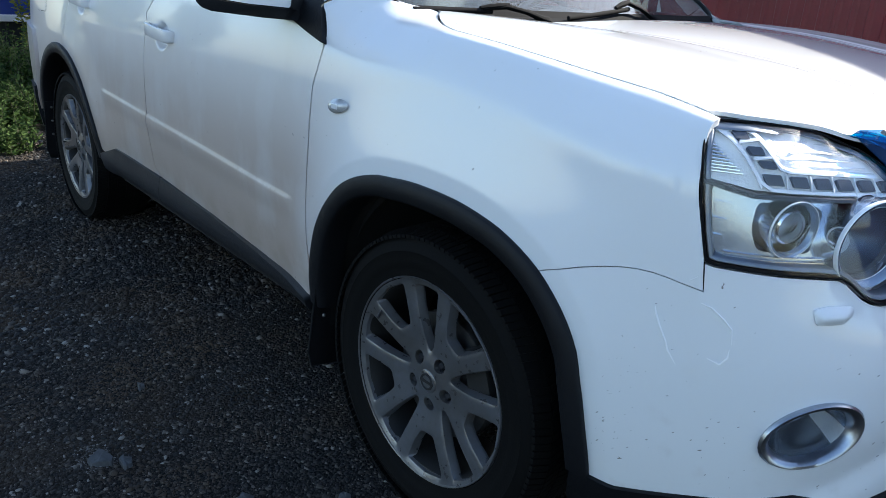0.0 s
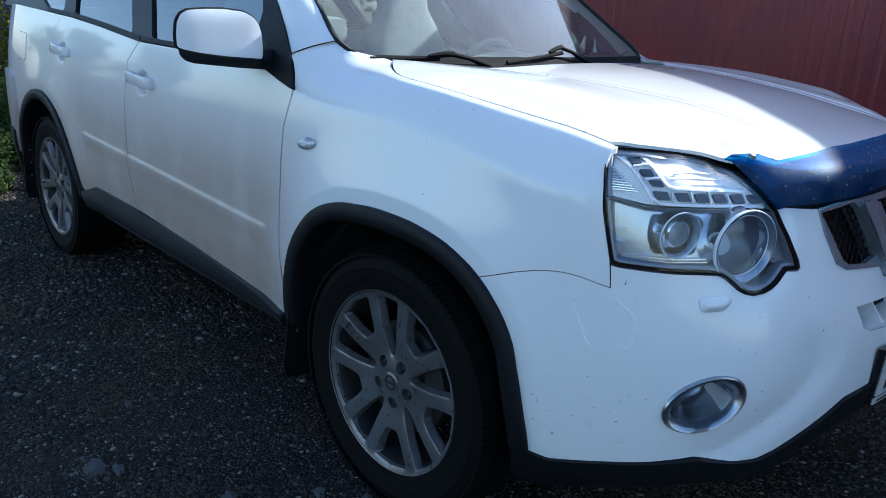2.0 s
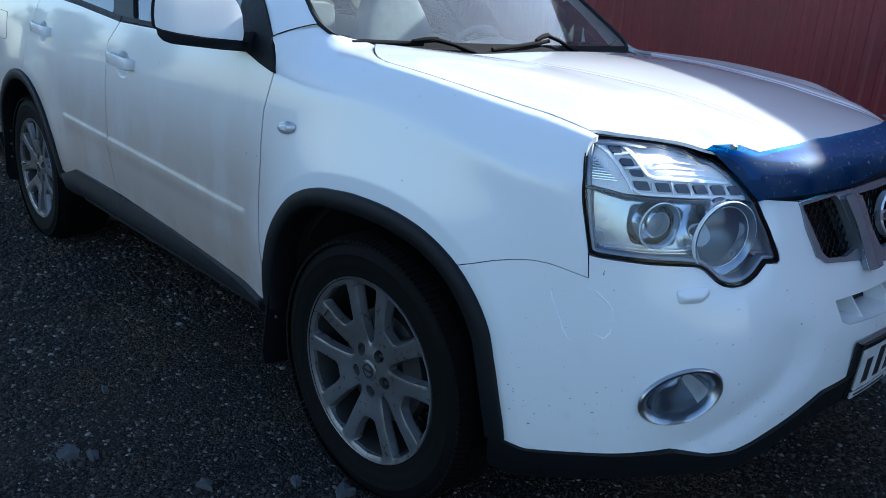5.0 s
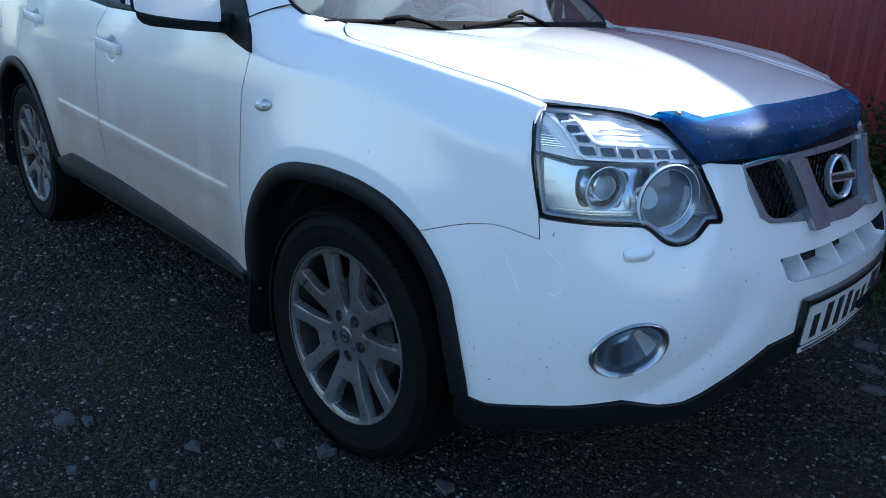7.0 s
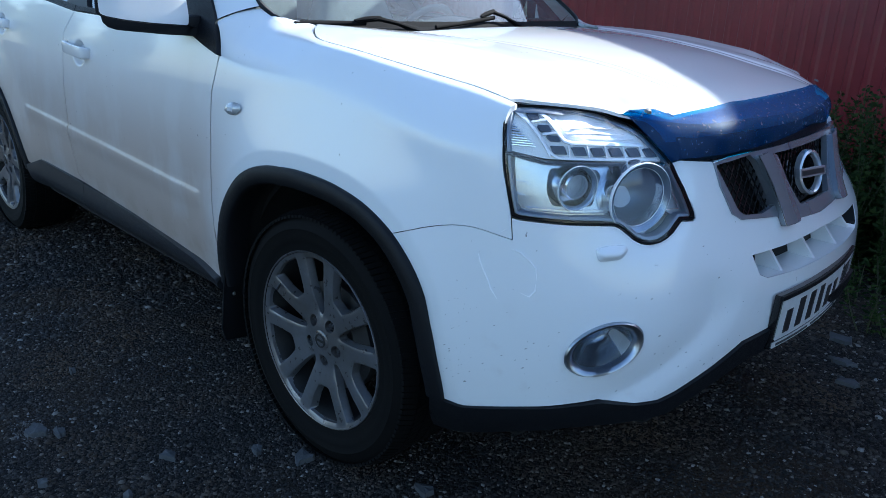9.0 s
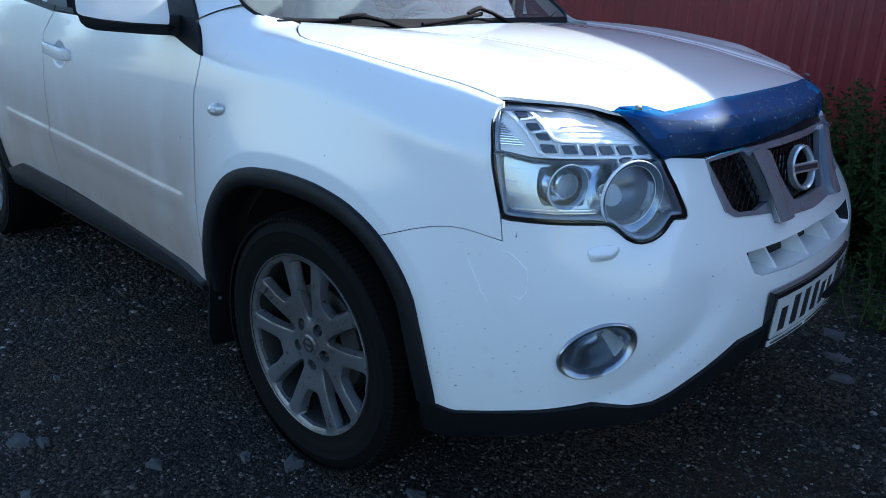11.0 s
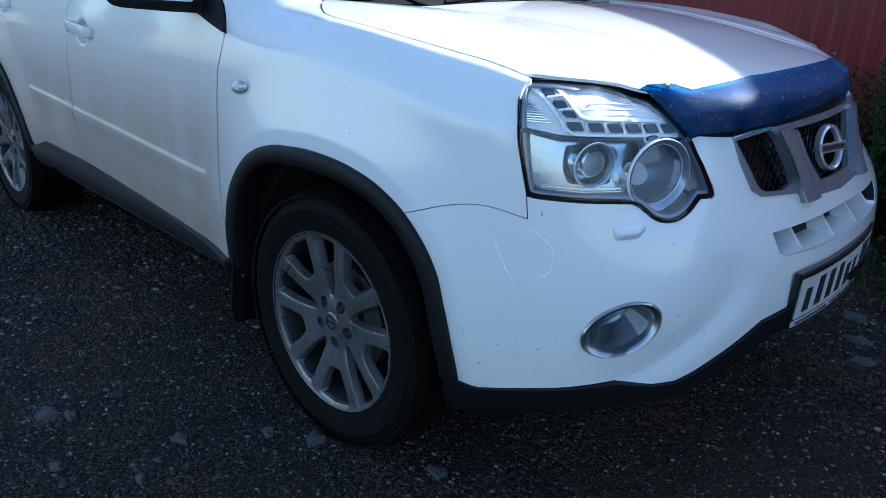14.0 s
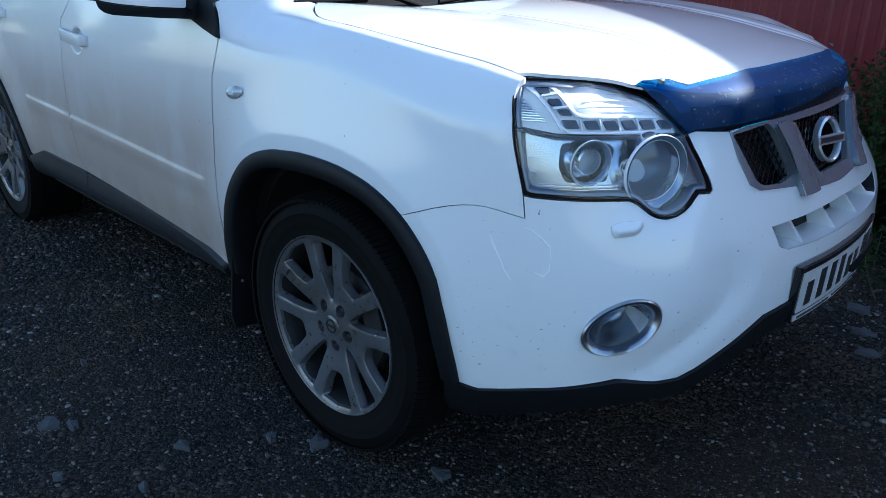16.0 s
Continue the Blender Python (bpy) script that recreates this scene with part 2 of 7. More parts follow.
def lathe(bm, profile, axis_m, n=64, closed=False):
    """Turns a profile of (radius, along) round the axis z of axis_m."""
    rings = []
    for k in range(n):
        a = 2 * math.pi * k / n
        rings.append([bm.verts.new(axis_m @ Vector((r * math.cos(a), r * math.sin(a), h))) for r, h in profile])
    for k in range(n):
        p, q = rings[k], rings[(k + 1) % n]
        for i in range(len(profile) - (0 if closed else 1)):
            j = (i + 1) % len(profile)
            bm.faces.new((p[i], q[i], q[j], p[j]))
    return bm


def tube(bm, pts, radius, n=8, flat=1.0, up=(0, 0, 1)):
    """A round bar along points; flat squeezes it along its second axis. radius may be a list."""
    pts = [Vector(p) for p in pts]
    radii = radius if isinstance(radius, (list, tuple)) else [radius] * len(pts)
    rings = []
    for i, p in enumerate(pts):
        d = (pts[min(i + 1, len(pts) - 1)] - pts[max(i - 1, 0)]).normalized()
        a = d.cross(Vector(up)).normalized()
        c = a.cross(d).normalized()
        rings.append([bm.verts.new(p + radii[i] * (math.cos(2 * math.pi * k / n) * a + flat * math.sin(2 * math.pi * k / n) * c)) for k in range(n)])
    for i in range(len(rings) - 1):
        for k in range(n):
            bm.faces.new((rings[i][k], rings[i][(k + 1) % n], rings[i + 1][(k + 1) % n], rings[i + 1][k]))
    bm.faces.new(rings[0][::-1])
    bm.faces.new(rings[-1])
    return bm


def dense(poly, gap):
    out = []
    for a, b in zip(poly, poly[1:] + poly[:1]):
        n = max(1, int(math.ceil(math.dist(a, b) / gap)))
        out += [(a[0] + (b[0] - a[0]) * k / n, a[1] + (b[1] - a[1]) * k / n) for k in range(n)]
    return out


def rounded(poly, r, n=4):
    """A polygon with its corners rounded by about r."""
    out = []
    for i, p in enumerate(poly):
        a, b = Vector(poly[i - 1]), Vector(poly[(i + 1) % len(poly)])
        p = Vector(p)
        da, db = a - p, b - p
        k = min(r, 0.45 * da.length, 0.45 * db.length)
        s, e = p + da.normalized() * k, p + db.normalized() * k
        for j in range(n + 1):
            t = j / n
            out.append(tuple((1 - t) ** 2 * s + 2 * t * (1 - t) * p + t * t * e))
    return out


def area(poly):
    return sum(a[0] * b[1] - b[0] * a[1] for a, b in zip(poly, poly[1:] + poly[:1])) / 2


def shrunk(poly, d):
    """The polygon with its edge moved inwards by d."""
    sign = 1 if area(poly) > 0 else -1
    out = []
    for i, p in enumerate(poly):
        a, b = poly[i - 1], poly[(i + 1) % len(poly)]
        t1, t2 = Vector((p[0] - a[0], p[1] - a[1])), Vector((b[0] - p[0], b[1] - p[1]))
        if t1.length < 1e-9 or t2.length < 1e-9:
            out.append(p)
            continue
        n = Vector((-t1.y, t1.x)).normalized() + Vector((-t2.y, t2.x)).normalized()
        if n.length < 0.3:
            out.append(p)
            continue
        k = d / max(0.5, n.length / 2)
        n = n.normalized() * k * sign
        out.append((p[0] + n.x, p[1] + n.y))
    return out


def inside(poly, pts):
    q = np.asarray(poly)
    x, y = pts[:, 0][:, None], pts[:, 1][:, None]
    x0, y0 = q[:, 0], q[:, 1]
    x1, y1 = np.roll(x0, -1), np.roll(y0, -1)
    cross = ((y0 > y) != (y1 > y)) & (x < (x1 - x0) * (y - y0) / (y1 - y0 + 1e-15) + x0)
    return cross.sum(1) % 2 == 1


def edge_distance(poly, pts):
    q = np.asarray(poly)
    a, b = q, np.roll(q, -1, 0)
    best = np.full(len(pts), 1e9)
    for p0, p1 in zip(a, b):
        d = p1 - p0
        t = (((pts - p0) @ d) / (d @ d + 1e-15)).clip(0, 1)
        best = np.minimum(best, np.linalg.norm(pts - p0 - t[:, None] * d, axis=1))
    return best


def cut_sheet(outline, holes=(), h=0.03, gap=0.015, extra=()):
    """Triangles of a flat region with holes: points and faces in two dimensions, and the loops of its border."""
    loops = [dense(list(outline), gap)] + [dense(list(k), gap) for k in holes]
    pts, edges = [], []
    for lp in loops:
        o = len(pts)
        pts += lp
        edges += [(o + i, o + (i + 1) % len(lp)) for i in range(len(lp))]
    q = np.array(loops[0])
    lo, hi = q.min(0), q.max(0)
    g = np.stack(np.meshgrid(np.arange(lo[0] + h / 2, hi[0], h), np.arange(lo[1] + h / 2, hi[1], h)), -1).reshape(-1, 2)
    g[:, 0] += (np.round((g[:, 1] - lo[1]) / h) % 2) * h * 0.5
    if len(extra):
        g = np.vstack([g, np.asarray(extra)])
    keep = inside(loops[0], g)
    for lp in loops[1:]:
        keep &= ~inside(lp, g)
    g = g[keep]
    near = np.min([edge_distance(lp, g) for lp in loops], 0) if len(g) else np.zeros(0)
    g = g[near > 0.45 * min(gap, h)]
    pts += [tuple(p) for p in g]
    from mathutils.geometry import delaunay_2d_cdt
    v, e, f, ov = delaunay_2d_cdt([Vector(p) for p in pts], edges, [], 0, 1e-6)[:4]
    v = np.array([tuple(p) for p in v])
    f = np.array([tuple(t) for t in f])
    c = v[f].mean(1)
    keep = inside(loops[0], c)
    for lp in loops[1:]:
        keep &= ~inside(lp, c)
    f = f[keep]
    d1, d2 = v[f[:, 1]] - v[f[:, 0]], v[f[:, 2]] - v[f[:, 0]]
    f = f[np.abs(d1[:, 0] * d2[:, 1] - d1[:, 1] * d2[:, 0]) > 4e-8]
    # give every border point its own triangle, also where the border runs straight
    after, before = {}, {}
    where = {i: k for k, many in enumerate(ov) for i in many}
    o = 0
    for lp in loops:
        k = len(lp)
        for i in range(k):
            p, q = where[o + i], where[o + (i + 1) % k]
            if p != q:
                after[p], before[q] = q, p
        o += k
    count = {}
    for t in f:
        for a, b in ((t[0], t[1]), (t[1], t[2]), (t[2], t[0])):
            count[(a, b)] = True
    out = []
    for t in map(tuple, f):
        for j in range(3):
            a, b, c = t[j], t[(j + 1) % 3], t[(j + 2) % 3]
            if (b, a) in count or a not in after or b not in after or after[a] == b or before[a] == b:
                continue
            for nxt in (after, before):
                chain = [a]
                while chain[-1] != b and len(chain) < 8:
                    chain.append(nxt.get(chain[-1], -1))
                    if chain[-1] < 0:
                        break
                if chain[-1] == b:
                    out += [(p, q, c) for p, q in zip(chain, chain[1:])]
                    break
            else:
                continue
            break
        else:
            out.append(t)
    return v, np.array(out)


def skin(name, outline, surface, mat, parent, holes=(), h=0.03, gap=0.015, depth=0.012, inset=0.0, label="", flip=False, extra=(), mirror=False, lift=0.0):
    """A panel cut out of a surface: surface(u, v) gives the places. Its edges turn inwards by depth."""
    if inset:
        outline = shrunk(dense(list(outline), gap), inset)
        holes = [shrunk(dense(list(k), gap), -inset) for k in holes]
    v, f = cut_sheet(outline, holes, h, gap, extra)
    p = surface(v[:, 0], v[:, 1])
    e = 1e-3
    du = surface(v[:, 0] + e, v[:, 1]) - surface(v[:, 0] - e, v[:, 1])
    dv = surface(v[:, 0], v[:, 1] + e) - surface(v[:, 0], v[:, 1] - e)
    n = np.cross(du, dv)
    n /= np.linalg.norm(n, axis=1, keepdims=True) + 1e-12
    if flip:
        n, f = -n, f[:, ::-1]
    if lift:
        p = p + lift * n
    count = {}
    for t in f:
        for a, b in ((t[0], t[1]), (t[1], t[2]), (t[2], t[0])):
            k = (min(a, b), max(a, b))
            count[k] = (count[k][0] + 1, (a, b)) if k in count else (1, (a, b))
    border = [ab for c, ab in count.values() if c == 1]
    verts, faces = list(p), [tuple(t) for t in f]
    if depth:
        ids = {}
        for a, b in border:
            for i in (a, b):
                if i not in ids:
                    ids[i] = len(verts)
                    verts.append(p[i] - depth * n[i])
            faces.append((b, a, ids[a], ids[b]))
    if mirror:
        verts = [q * np.array((1, -1, 1)) for q in verts]
        faces = [t[::-1] for t in faces]
    return mesh_object(name, verts, faces, mat, parent, label, sharp=border)


def circle(cx, cz, r, a0=0.0, a1=360.0, n=48):
    return [(cx + r * math.cos(radians(a0 + (a1 - a0) * k / n)), cz + r * math.sin(radians(a0 + (a1 - a0) * k / n))) for k in range(n + (1 if a1 - a0 < 359 else 0))]


# ---- the car's skin as two smooth functions: side(s, z) and top(x, y) ----
def curve(xs, ys):
    """A smooth curve through a few places."""
    xs, ys = np.array(xs, float), np.array(ys, float)
    d = np.diff(ys) / np.diff(xs)
    m = np.r_[d[0], np.where(d[1:] * d[:-1] > 0, 2 * d[1:] * d[:-1] / (d[1:] + d[:-1] + 1e-12 * np.sign(d[1:] + d[:-1] + 1e-15)), 0.0), d[-1]]

    def at(x):
        x = np.clip(np.asarray(x, float), xs[0], xs[-1])
        i = np.clip(np.searchsorted(xs, x) - 1, 0, len(xs) - 2)
        h = xs[i + 1] - xs[i]
        t = (x - xs[i]) / h
        return ((1 + 2 * t) * (1 - t) ** 2 * ys[i] + t * (1 - t) ** 2 * h * m[i]
                + t * t * (3 - 2 * t) * ys[i + 1] + t * t * (t - 1) * h * m[i + 1])
    return at


def step(a, b, x):
    t = np.clip((np.asarray(x, float) - a) / (b - a), 0, 1)
    return t * t * (3 - 2 * t)


# plan of the flank, from the middle of the tail round the side to the middle of the nose
PLAN = np.array([(-3.70, 0.0), (-3.69, -0.35), (-3.63, -0.66), (-3.50, -0.80), (-3.25, -0.862), (-2.63, -0.888), (-1.5, -0.890), (-0.4, -0.892), (0.15, -0.891),
                 (0.40, -0.880), (0.57, -0.835), (0.695, -0.755), (0.785, -0.635), (0.855, -0.46), (0.90, -0.24), (0.915, 0.0)])


def _plan():
    p = np.vstack([2 * PLAN[0] - PLAN[1] * [1, 1], PLAN, PLAN[-1] + (PLAN[-1] - PLAN[-2]) * [-1, 1]])
    p[0] = (PLAN[1][0], -PLAN[1][1])
    p[-1] = (PLAN[-2][0], -PLAN[-2][1])
    out = []
    for i in range(1, len(p) - 2):
        k = np.cumsum([0, *[np.linalg.norm(p[i + j] - p[i + j - 1]) ** 0.5 for j in range(3)]])
        for t in np.linspace(k[1], k[2], 24, endpoint=False):
            a = [(k[j + 1] - t) / (k[j + 1] - k[j]) * p[i - 1 + j] + (t - k[j]) / (k[j + 1] - k[j]) * p[i + j] for j in range(3)]
            b = [(k[j + 2] - t) / (k[j + 2] - k[j]) * a[j] + (t - k[j]) / (k[j + 2] - k[j]) * a[j + 1] for j in range(2)]
            out.append((k[2] - t) / (k[2] - k[1]) * b[0] + (t - k[1]) / (k[2] - k[1]) * b[1])
    out.append(p[-2])
    out = np.array(out)
    arc = np.r_[0, np.cumsum(np.linalg.norm(np.diff(out, axis=0), axis=1))]
    i = np.argmin(np.abs(out[:, 0] + 0.4) + (out[:, 1] > -0.8))
    return out, arc - arc[i] + out[i, 0]


PLAN_XY, PLAN_S = _plan()
NOSE, TAIL = PLAN_S[-1], PLAN_S[0]
SIDE_OFF = curve((0.15, 0.28, 0.40, 0.52, 0.65, 0.80, 0.92, 1.02, 1.10, 1.2), (-0.10, -0.05, -0.022, -0.006, 0.0, -0.001, -0.008, -0.02, -0.034, -0.055))
NOSE_OFF = curve((0.15, 0.25, 0.33, 0.42, 0.55, 0.64, 0.72, 0.80, 0.87, 0.94, 1.0, 1.1), (-0.10, -0.045, -0.012, 0.004, 0.010, 0.004, -0.014, -0.040, -0.060, -0.085, -0.115, -0.2))
HOOD_Z = curve((-0.5, -0.25, 0.1, 0.4, 0.6, 0.7, 0.78, 0.84, 0.9), (1.15, 1.130, 1.118, 1.088, 1.052, 1.030, 1.000, 0.955, 0.88))
ARCHES = ((0.03, 0.335), (-2.62, 0.345))


HOOD_FRONT = curve((0.0, 0.25, 0.42, 0.53, 0.565, 0.603, 0.655, 0.722, 0.767, 0.80), (0.815, 0.80, 0.765, 0.70, 0.655, 0.626, 0.602, 0.560, 0.514, 0.50))


RIDGE = curve((-0.35, -0.1, 0.10, 0.35, 0.55, 0.80), (0.60, 0.50, 0.43, 0.36, 0.33, 0.33))


# how far the front edge of the bonnet turns down over the lamps
DROOP = curve((0.30, 0.42, 0.50, 0.55, 0.575, 0.60, 0.64, 0.70, 0.76), (0.0, 0.013, 0.022, 0.0225, 0.020, 0.015, 0.009, 0.004, 0.0))


def crown(x, y):
    """Height of the bonnet over x, y: a shallow middle, a fold on either side and raised shoulders."""
    a = np.abs(y)
    d = a - RIDGE(x)
    rise = 0.0026 * step(0.0, 0.014, d) + 0.0045 * step(0.040, 0.060, d) + 0.016 * np.clip((d - 0.06) / 0.20, 0, 1)
    shoulder = rise * step(0.81, 0.62, a) * np.maximum(step(0.66, 0.42, x), step(0.80, 0.62, x) * step(0.58, 0.44, a)) * step(-0.45, -0.25, x)
    return shoulder + HOOD_Z(x) + 0.010 * (1 - (a / 0.5) ** 2).clip(0, 1) - (0.012 + 0.018 * step(-0.2, 0.5, x)) * (a / 0.72) ** 3


def top(x, y):
    a = np.abs(y)
    front = HOOD_FRONT(a)
    return crown(x, y) - DROOP(np.clip(a, 0.30, 0.76)) * step(front - 0.17, front + 0.01, x)


# outer radius of the front arch's flare over the angle from straight ahead
ARCH_R = curve((0, 15, 29, 37, 45, 53, 64, 76, 89, 103, 112, 122, 129, 138, 146, 158, 174, 180), (0.435, 0.441, 0.462, 0.484, 0.495, 0.499, 0.492, 0.480, 0.474, 0.481, 0.495, 0.509, 0.514, 0.511, 0.503, 0.488, 0.478, 0.478))


def flare(cx, deg):
    return ARCH_R(deg) if cx > -1 else 0.478 + 0 * np.asarray(deg, float)


def side(s, z, out=0.0):
    """The place on the flank at the plan's length s (equal to x along the doors) and height z, moved outwards by out."""
    s, z = np.broadcast_arrays(np.asarray(s, float), np.asarray(z, float))
    flip = np.where(s > NOSE, -1.0, 1.0)
    s = np.where(s > NOSE, 2 * NOSE - s, s)
    x, y = np.interp(s, PLAN_S, PLAN_XY[:, 0]), np.interp(s, PLAN_S, PLAN_XY[:, 1])
    e = 0.02
    tx = np.interp(s + e, PLAN_S, PLAN_XY[:, 0]) - np.interp(s - e, PLAN_S, PLAN_XY[:, 0])
    ty = np.interp(s + e, PLAN_S, PLAN_XY[:, 1]) + (s > NOSE - e) * 1e-4 - np.interp(s - e, PLAN_S, PLAN_XY[:, 1])
    n = np.hypot(tx, ty)
    nx, ny = ty / n, -tx / n
    w = step(0.45, 0.95, s)
    off = SIDE_OFF(z) * (1 - w) + NOSE_OFF(z) * w
    # rounded shoulder into the bonnet
    r = 0.055
    zt = top(np.clip(x, -0.4, 0.55), 0.80 + 0 * x) - 0.03 * step(0.6, 0.8, s)
    k = ((z - (zt - r)) / r).clip(0, 1) * step(-0.62, -0.35, s)
    off = off - r * (1 - np.sqrt(np.clip(1 - k * k, 0, 1)))
    # lip round the wheel arches
    for cx, cz in ARCHES:
        d = np.hypot(s - cx, z - cz)
        d = d - flare(cx, np.degrees(np.arctan2(z - cz, s - cx)).clip(0, 180))
        off = off + 0.016 * (1 - ((d - 0.036) / 0.15).clip(0, 1)) ** 1.5
    off = off + out
    return np.stack([x + nx * off, flip * (y + ny * off), z], -1)

# ---- the setting ----
def gravel_ground():
    """Packed small stones: grains of two sizes, each of its own tone, over earth-coloured patches."""
    m = material("gravel_ground", (0.02, 0.017, 0.014), rough=0.9, spec=0.25)
    n, l = m.node_tree.nodes, m.node_tree.links
    b = n["Principled BSDF"]
    co = n.new("ShaderNodeTexCoord").outputs["Object"]
    tones, heights = [], []
    for scale in (95, 230):
        v, sep, r = n.new("ShaderNodeTexVoronoi"), n.new("ShaderNodeSeparateColor"), n.new("ShaderNodeValToRGB")
        v.inputs["Scale"].default_value = scale
        l.new(co, v.inputs["Vector"])
        l.new(v.outputs["Color"], sep.inputs[0])
        l.new(sep.outputs[0], r.inputs[0])
        r.color_ramp.elements[0].color, r.color_ramp.elements[1].color = (0.0025, 0.0022, 0.002, 1), (0.12, 0.105, 0.09, 1)
        for pos, col in ((0.5, (0.009, 0.0074, 0.0062, 1)), (0.85, (0.027, 0.022, 0.018, 1))):
            r.color_ramp.elements.new(pos).color = col
        tones.append(r.outputs[0])
        heights.append(v.outputs["Distance"])
    half = n.new("ShaderNodeMixRGB")
    half.inputs[0].default_value = 0.45
    l.new(tones[0], half.inputs[1])
    l.new(tones[1], half.inputs[2])
    patch, soft, earth = n.new("ShaderNodeTexNoise"), n.new("ShaderNodeMapRange"), n.new("ShaderNodeMixRGB")
    patch.inputs["Scale"].default_value, patch.inputs["Detail"].default_value = 1.7, 7
    soft.inputs["From Min"].default_value, soft.inputs["From Max"].default_value, soft.inputs["To Max"].default_value = 0.46, 0.70, 0.75
    earth.inputs[2].default_value = (0.058, 0.037, 0.020, 1)
    l.new(co, patch.inputs["Vector"])
    l.new(patch.outputs["Fac"], soft.inputs[0])
    l.new(soft.outputs[0], earth.inputs[0])
    l.new(half.outputs[0], earth.inputs[1])
    l.new(earth.outputs[0], b.inputs["Base Color"])
    add, bp = n.new("ShaderNodeMath"), n.new("ShaderNodeBump")
    add.operation = "MULTIPLY_ADD"
    add.inputs[1].default_value = 0.4
    l.new(heights[1], add.inputs[0])
    l.new(heights[0], add.inputs[2])
    bp.invert = True
    bp.inputs["Strength"].default_value, bp.inputs["Distance"].default_value = 1.0, 0.010
    l.new(add.outputs[0], bp.inputs["Height"])
    l.new(bp.outputs[0], b.inputs["Normal"])
    return m


GRAVEL = gravel_ground()
ground = mesh_object("ground", [(x, y, 0) for x in (-60, 60) for y in (-60, 60)], [(0, 2, 3, 1)], GRAVEL, smooth=False)
tagged(ground, "dark grey gravel and crushed asphalt ground", "ground", kind="structure")

# wall of red profiled sheet behind the car
FENCE = Matrix.Translation((0.07, 2.92, 0)) @ pose(0, 0, 0, 0, 0, -15.0)
RED = material("red_sheet", (0.21, 0.015, 0.018), rough=0.42, vary=0.35, scale=1.2, second=(0.14, 0.011, 0.014), bump=0.05, bump_scale=40, rough_vary=0.1)
FENCE_TOP = 2.86
wall = new("wall_red")
wall.matrix_world = FENCE
tagged(wall, "dark red ribbed metal sheet wall behind the car", "wall", kind="structure")


def rib_sheet(x0, width, top_z, pitch=0.115):
    bm = bmesh.new()
    n = int(round(width / pitch))
    xs = []
    for k in range(n):
        a = x0 + k * pitch
        xs += [(a, 0.0), (a + 0.062, 0.0), (a + 0.074, -0.012), (a + 0.103, -0.012)]
    xs.append((x0 + n * pitch + 0.004, 0.0))
    rows = [[bm.verts.new((x, y + t, z)) for x, y in xs] for t, z in ((0, 0.03), (0, top_z), (0.006, top_z), (0.006, 0.03))]
    for r in range(4):
        a, b = rows[r], rows[(r + 1) % 4]
        for i in range(len(xs) - 1):
            bm.faces.new((a[i], a[i + 1], b[i + 1], b[i]))
    return bm


for k in range(12):
    part("sheet", rib_sheet(-7.2 + 1.15 * k, 1.15, FENCE_TOP - 0.02), RED, wall)
part("cap_rail", box(bmesh.new(), (-7.2, -0.03, FENCE_TOP - 0.04), (4.3, 0.03, FENCE_TOP), 0.004), RED, wall)

# ---- the car ----
car = new("car")
tagged(car, "white compact off-road car with blue bonnet deflector, dusty doors", "car")
ARCH = ARCHES[0]
DOOR_EDGE = [(-0.452, 0.388), (-0.443, 0.50), (-0.455, 0.61), (-0.462, 0.72), (-0.462, 0.85), (-0.458, 0.938), (-0.443, 0.986), (-0.430, 1.031), (-0.432, 1.052)]
MID_EDGE = [(-1.512, 0.462), (-1.565, 0.49), (-1.588, 0.60), (-1.593, 0.75), (-1.593, 0.87), (-1.580, 1.03), (-1.490, 1.104)]
SEAM = [(0.326, 0.737), (0.365, 0.752), (0.404, 0.767), (0.443, 0.779), (0.47, 0.785), (0.494, 0.788), (0.518, 0.788), (0.542, 0.785), (0.598, 0.774)]
LAMP = [(0.546, 1.022), (0.563, 1.026), (0.631, 1.026), (0.709, 1.021), (0.771, 1.014), (0.812, 1.007), (0.849, 0.998), (0.877, 0.990), (0.903, 0.974), (0.923, 0.957), (0.942, 0.940), (0.962, 0.920),
        (0.974, 0.896), (0.988, 0.873), (1.001, 0.846), (1.011, 0.824), (1.013, 0.812), (1.006, 0.806), (0.977, 0.807), (0.966, 0.798), (0.953, 0.786), (0.936, 0.776), (0.916, 0.769), (0.895, 0.767),
        (0.876, 0.770), (0.858, 0.778), (0.843, 0.789), (0.828, 0.800), (0.812, 0.807), (0.773, 0.810), (0.711, 0.811), (0.654, 0.813), (0.606, 0.815), (0.590, 0.820), (0.577, 0.864), (0.566, 0.912), (0.561, 0.940), (0.554, 0.982)]
LIP = [(0.434, 0.380), (0.513, 0.378), (0.630, 0.404), (0.749, 0.430), (0.807, 0.440), (0.885, 0.428), (0.940, 0.428), (0.982, 0.441), (1.069, 0.479), (1.166, 0.525), (1.272, 0.536), (NOSE, 0.540)]
GRILLE = [(1.076, 0.918), (1.091, 0.867), (1.125, 0.809), (1.156, 0.794), (1.299, 0.782), (1.326, 0.767), (NOSE, 0.757)]


def across(poly):
    """The outline and its mirror image over the nose."""
    return list(poly) + [(2 * NOSE - s, z) for s, z in reversed(poly)]


def arc(cx, cz, r, a0, a1, n=28):
    return [(cx + r * math.cos(radians(a0 + (a1 - a0) * k / n)), cz + r * math.sin(radians(a0 + (a1 - a0) * k / n))) for k in range(n + 1)]


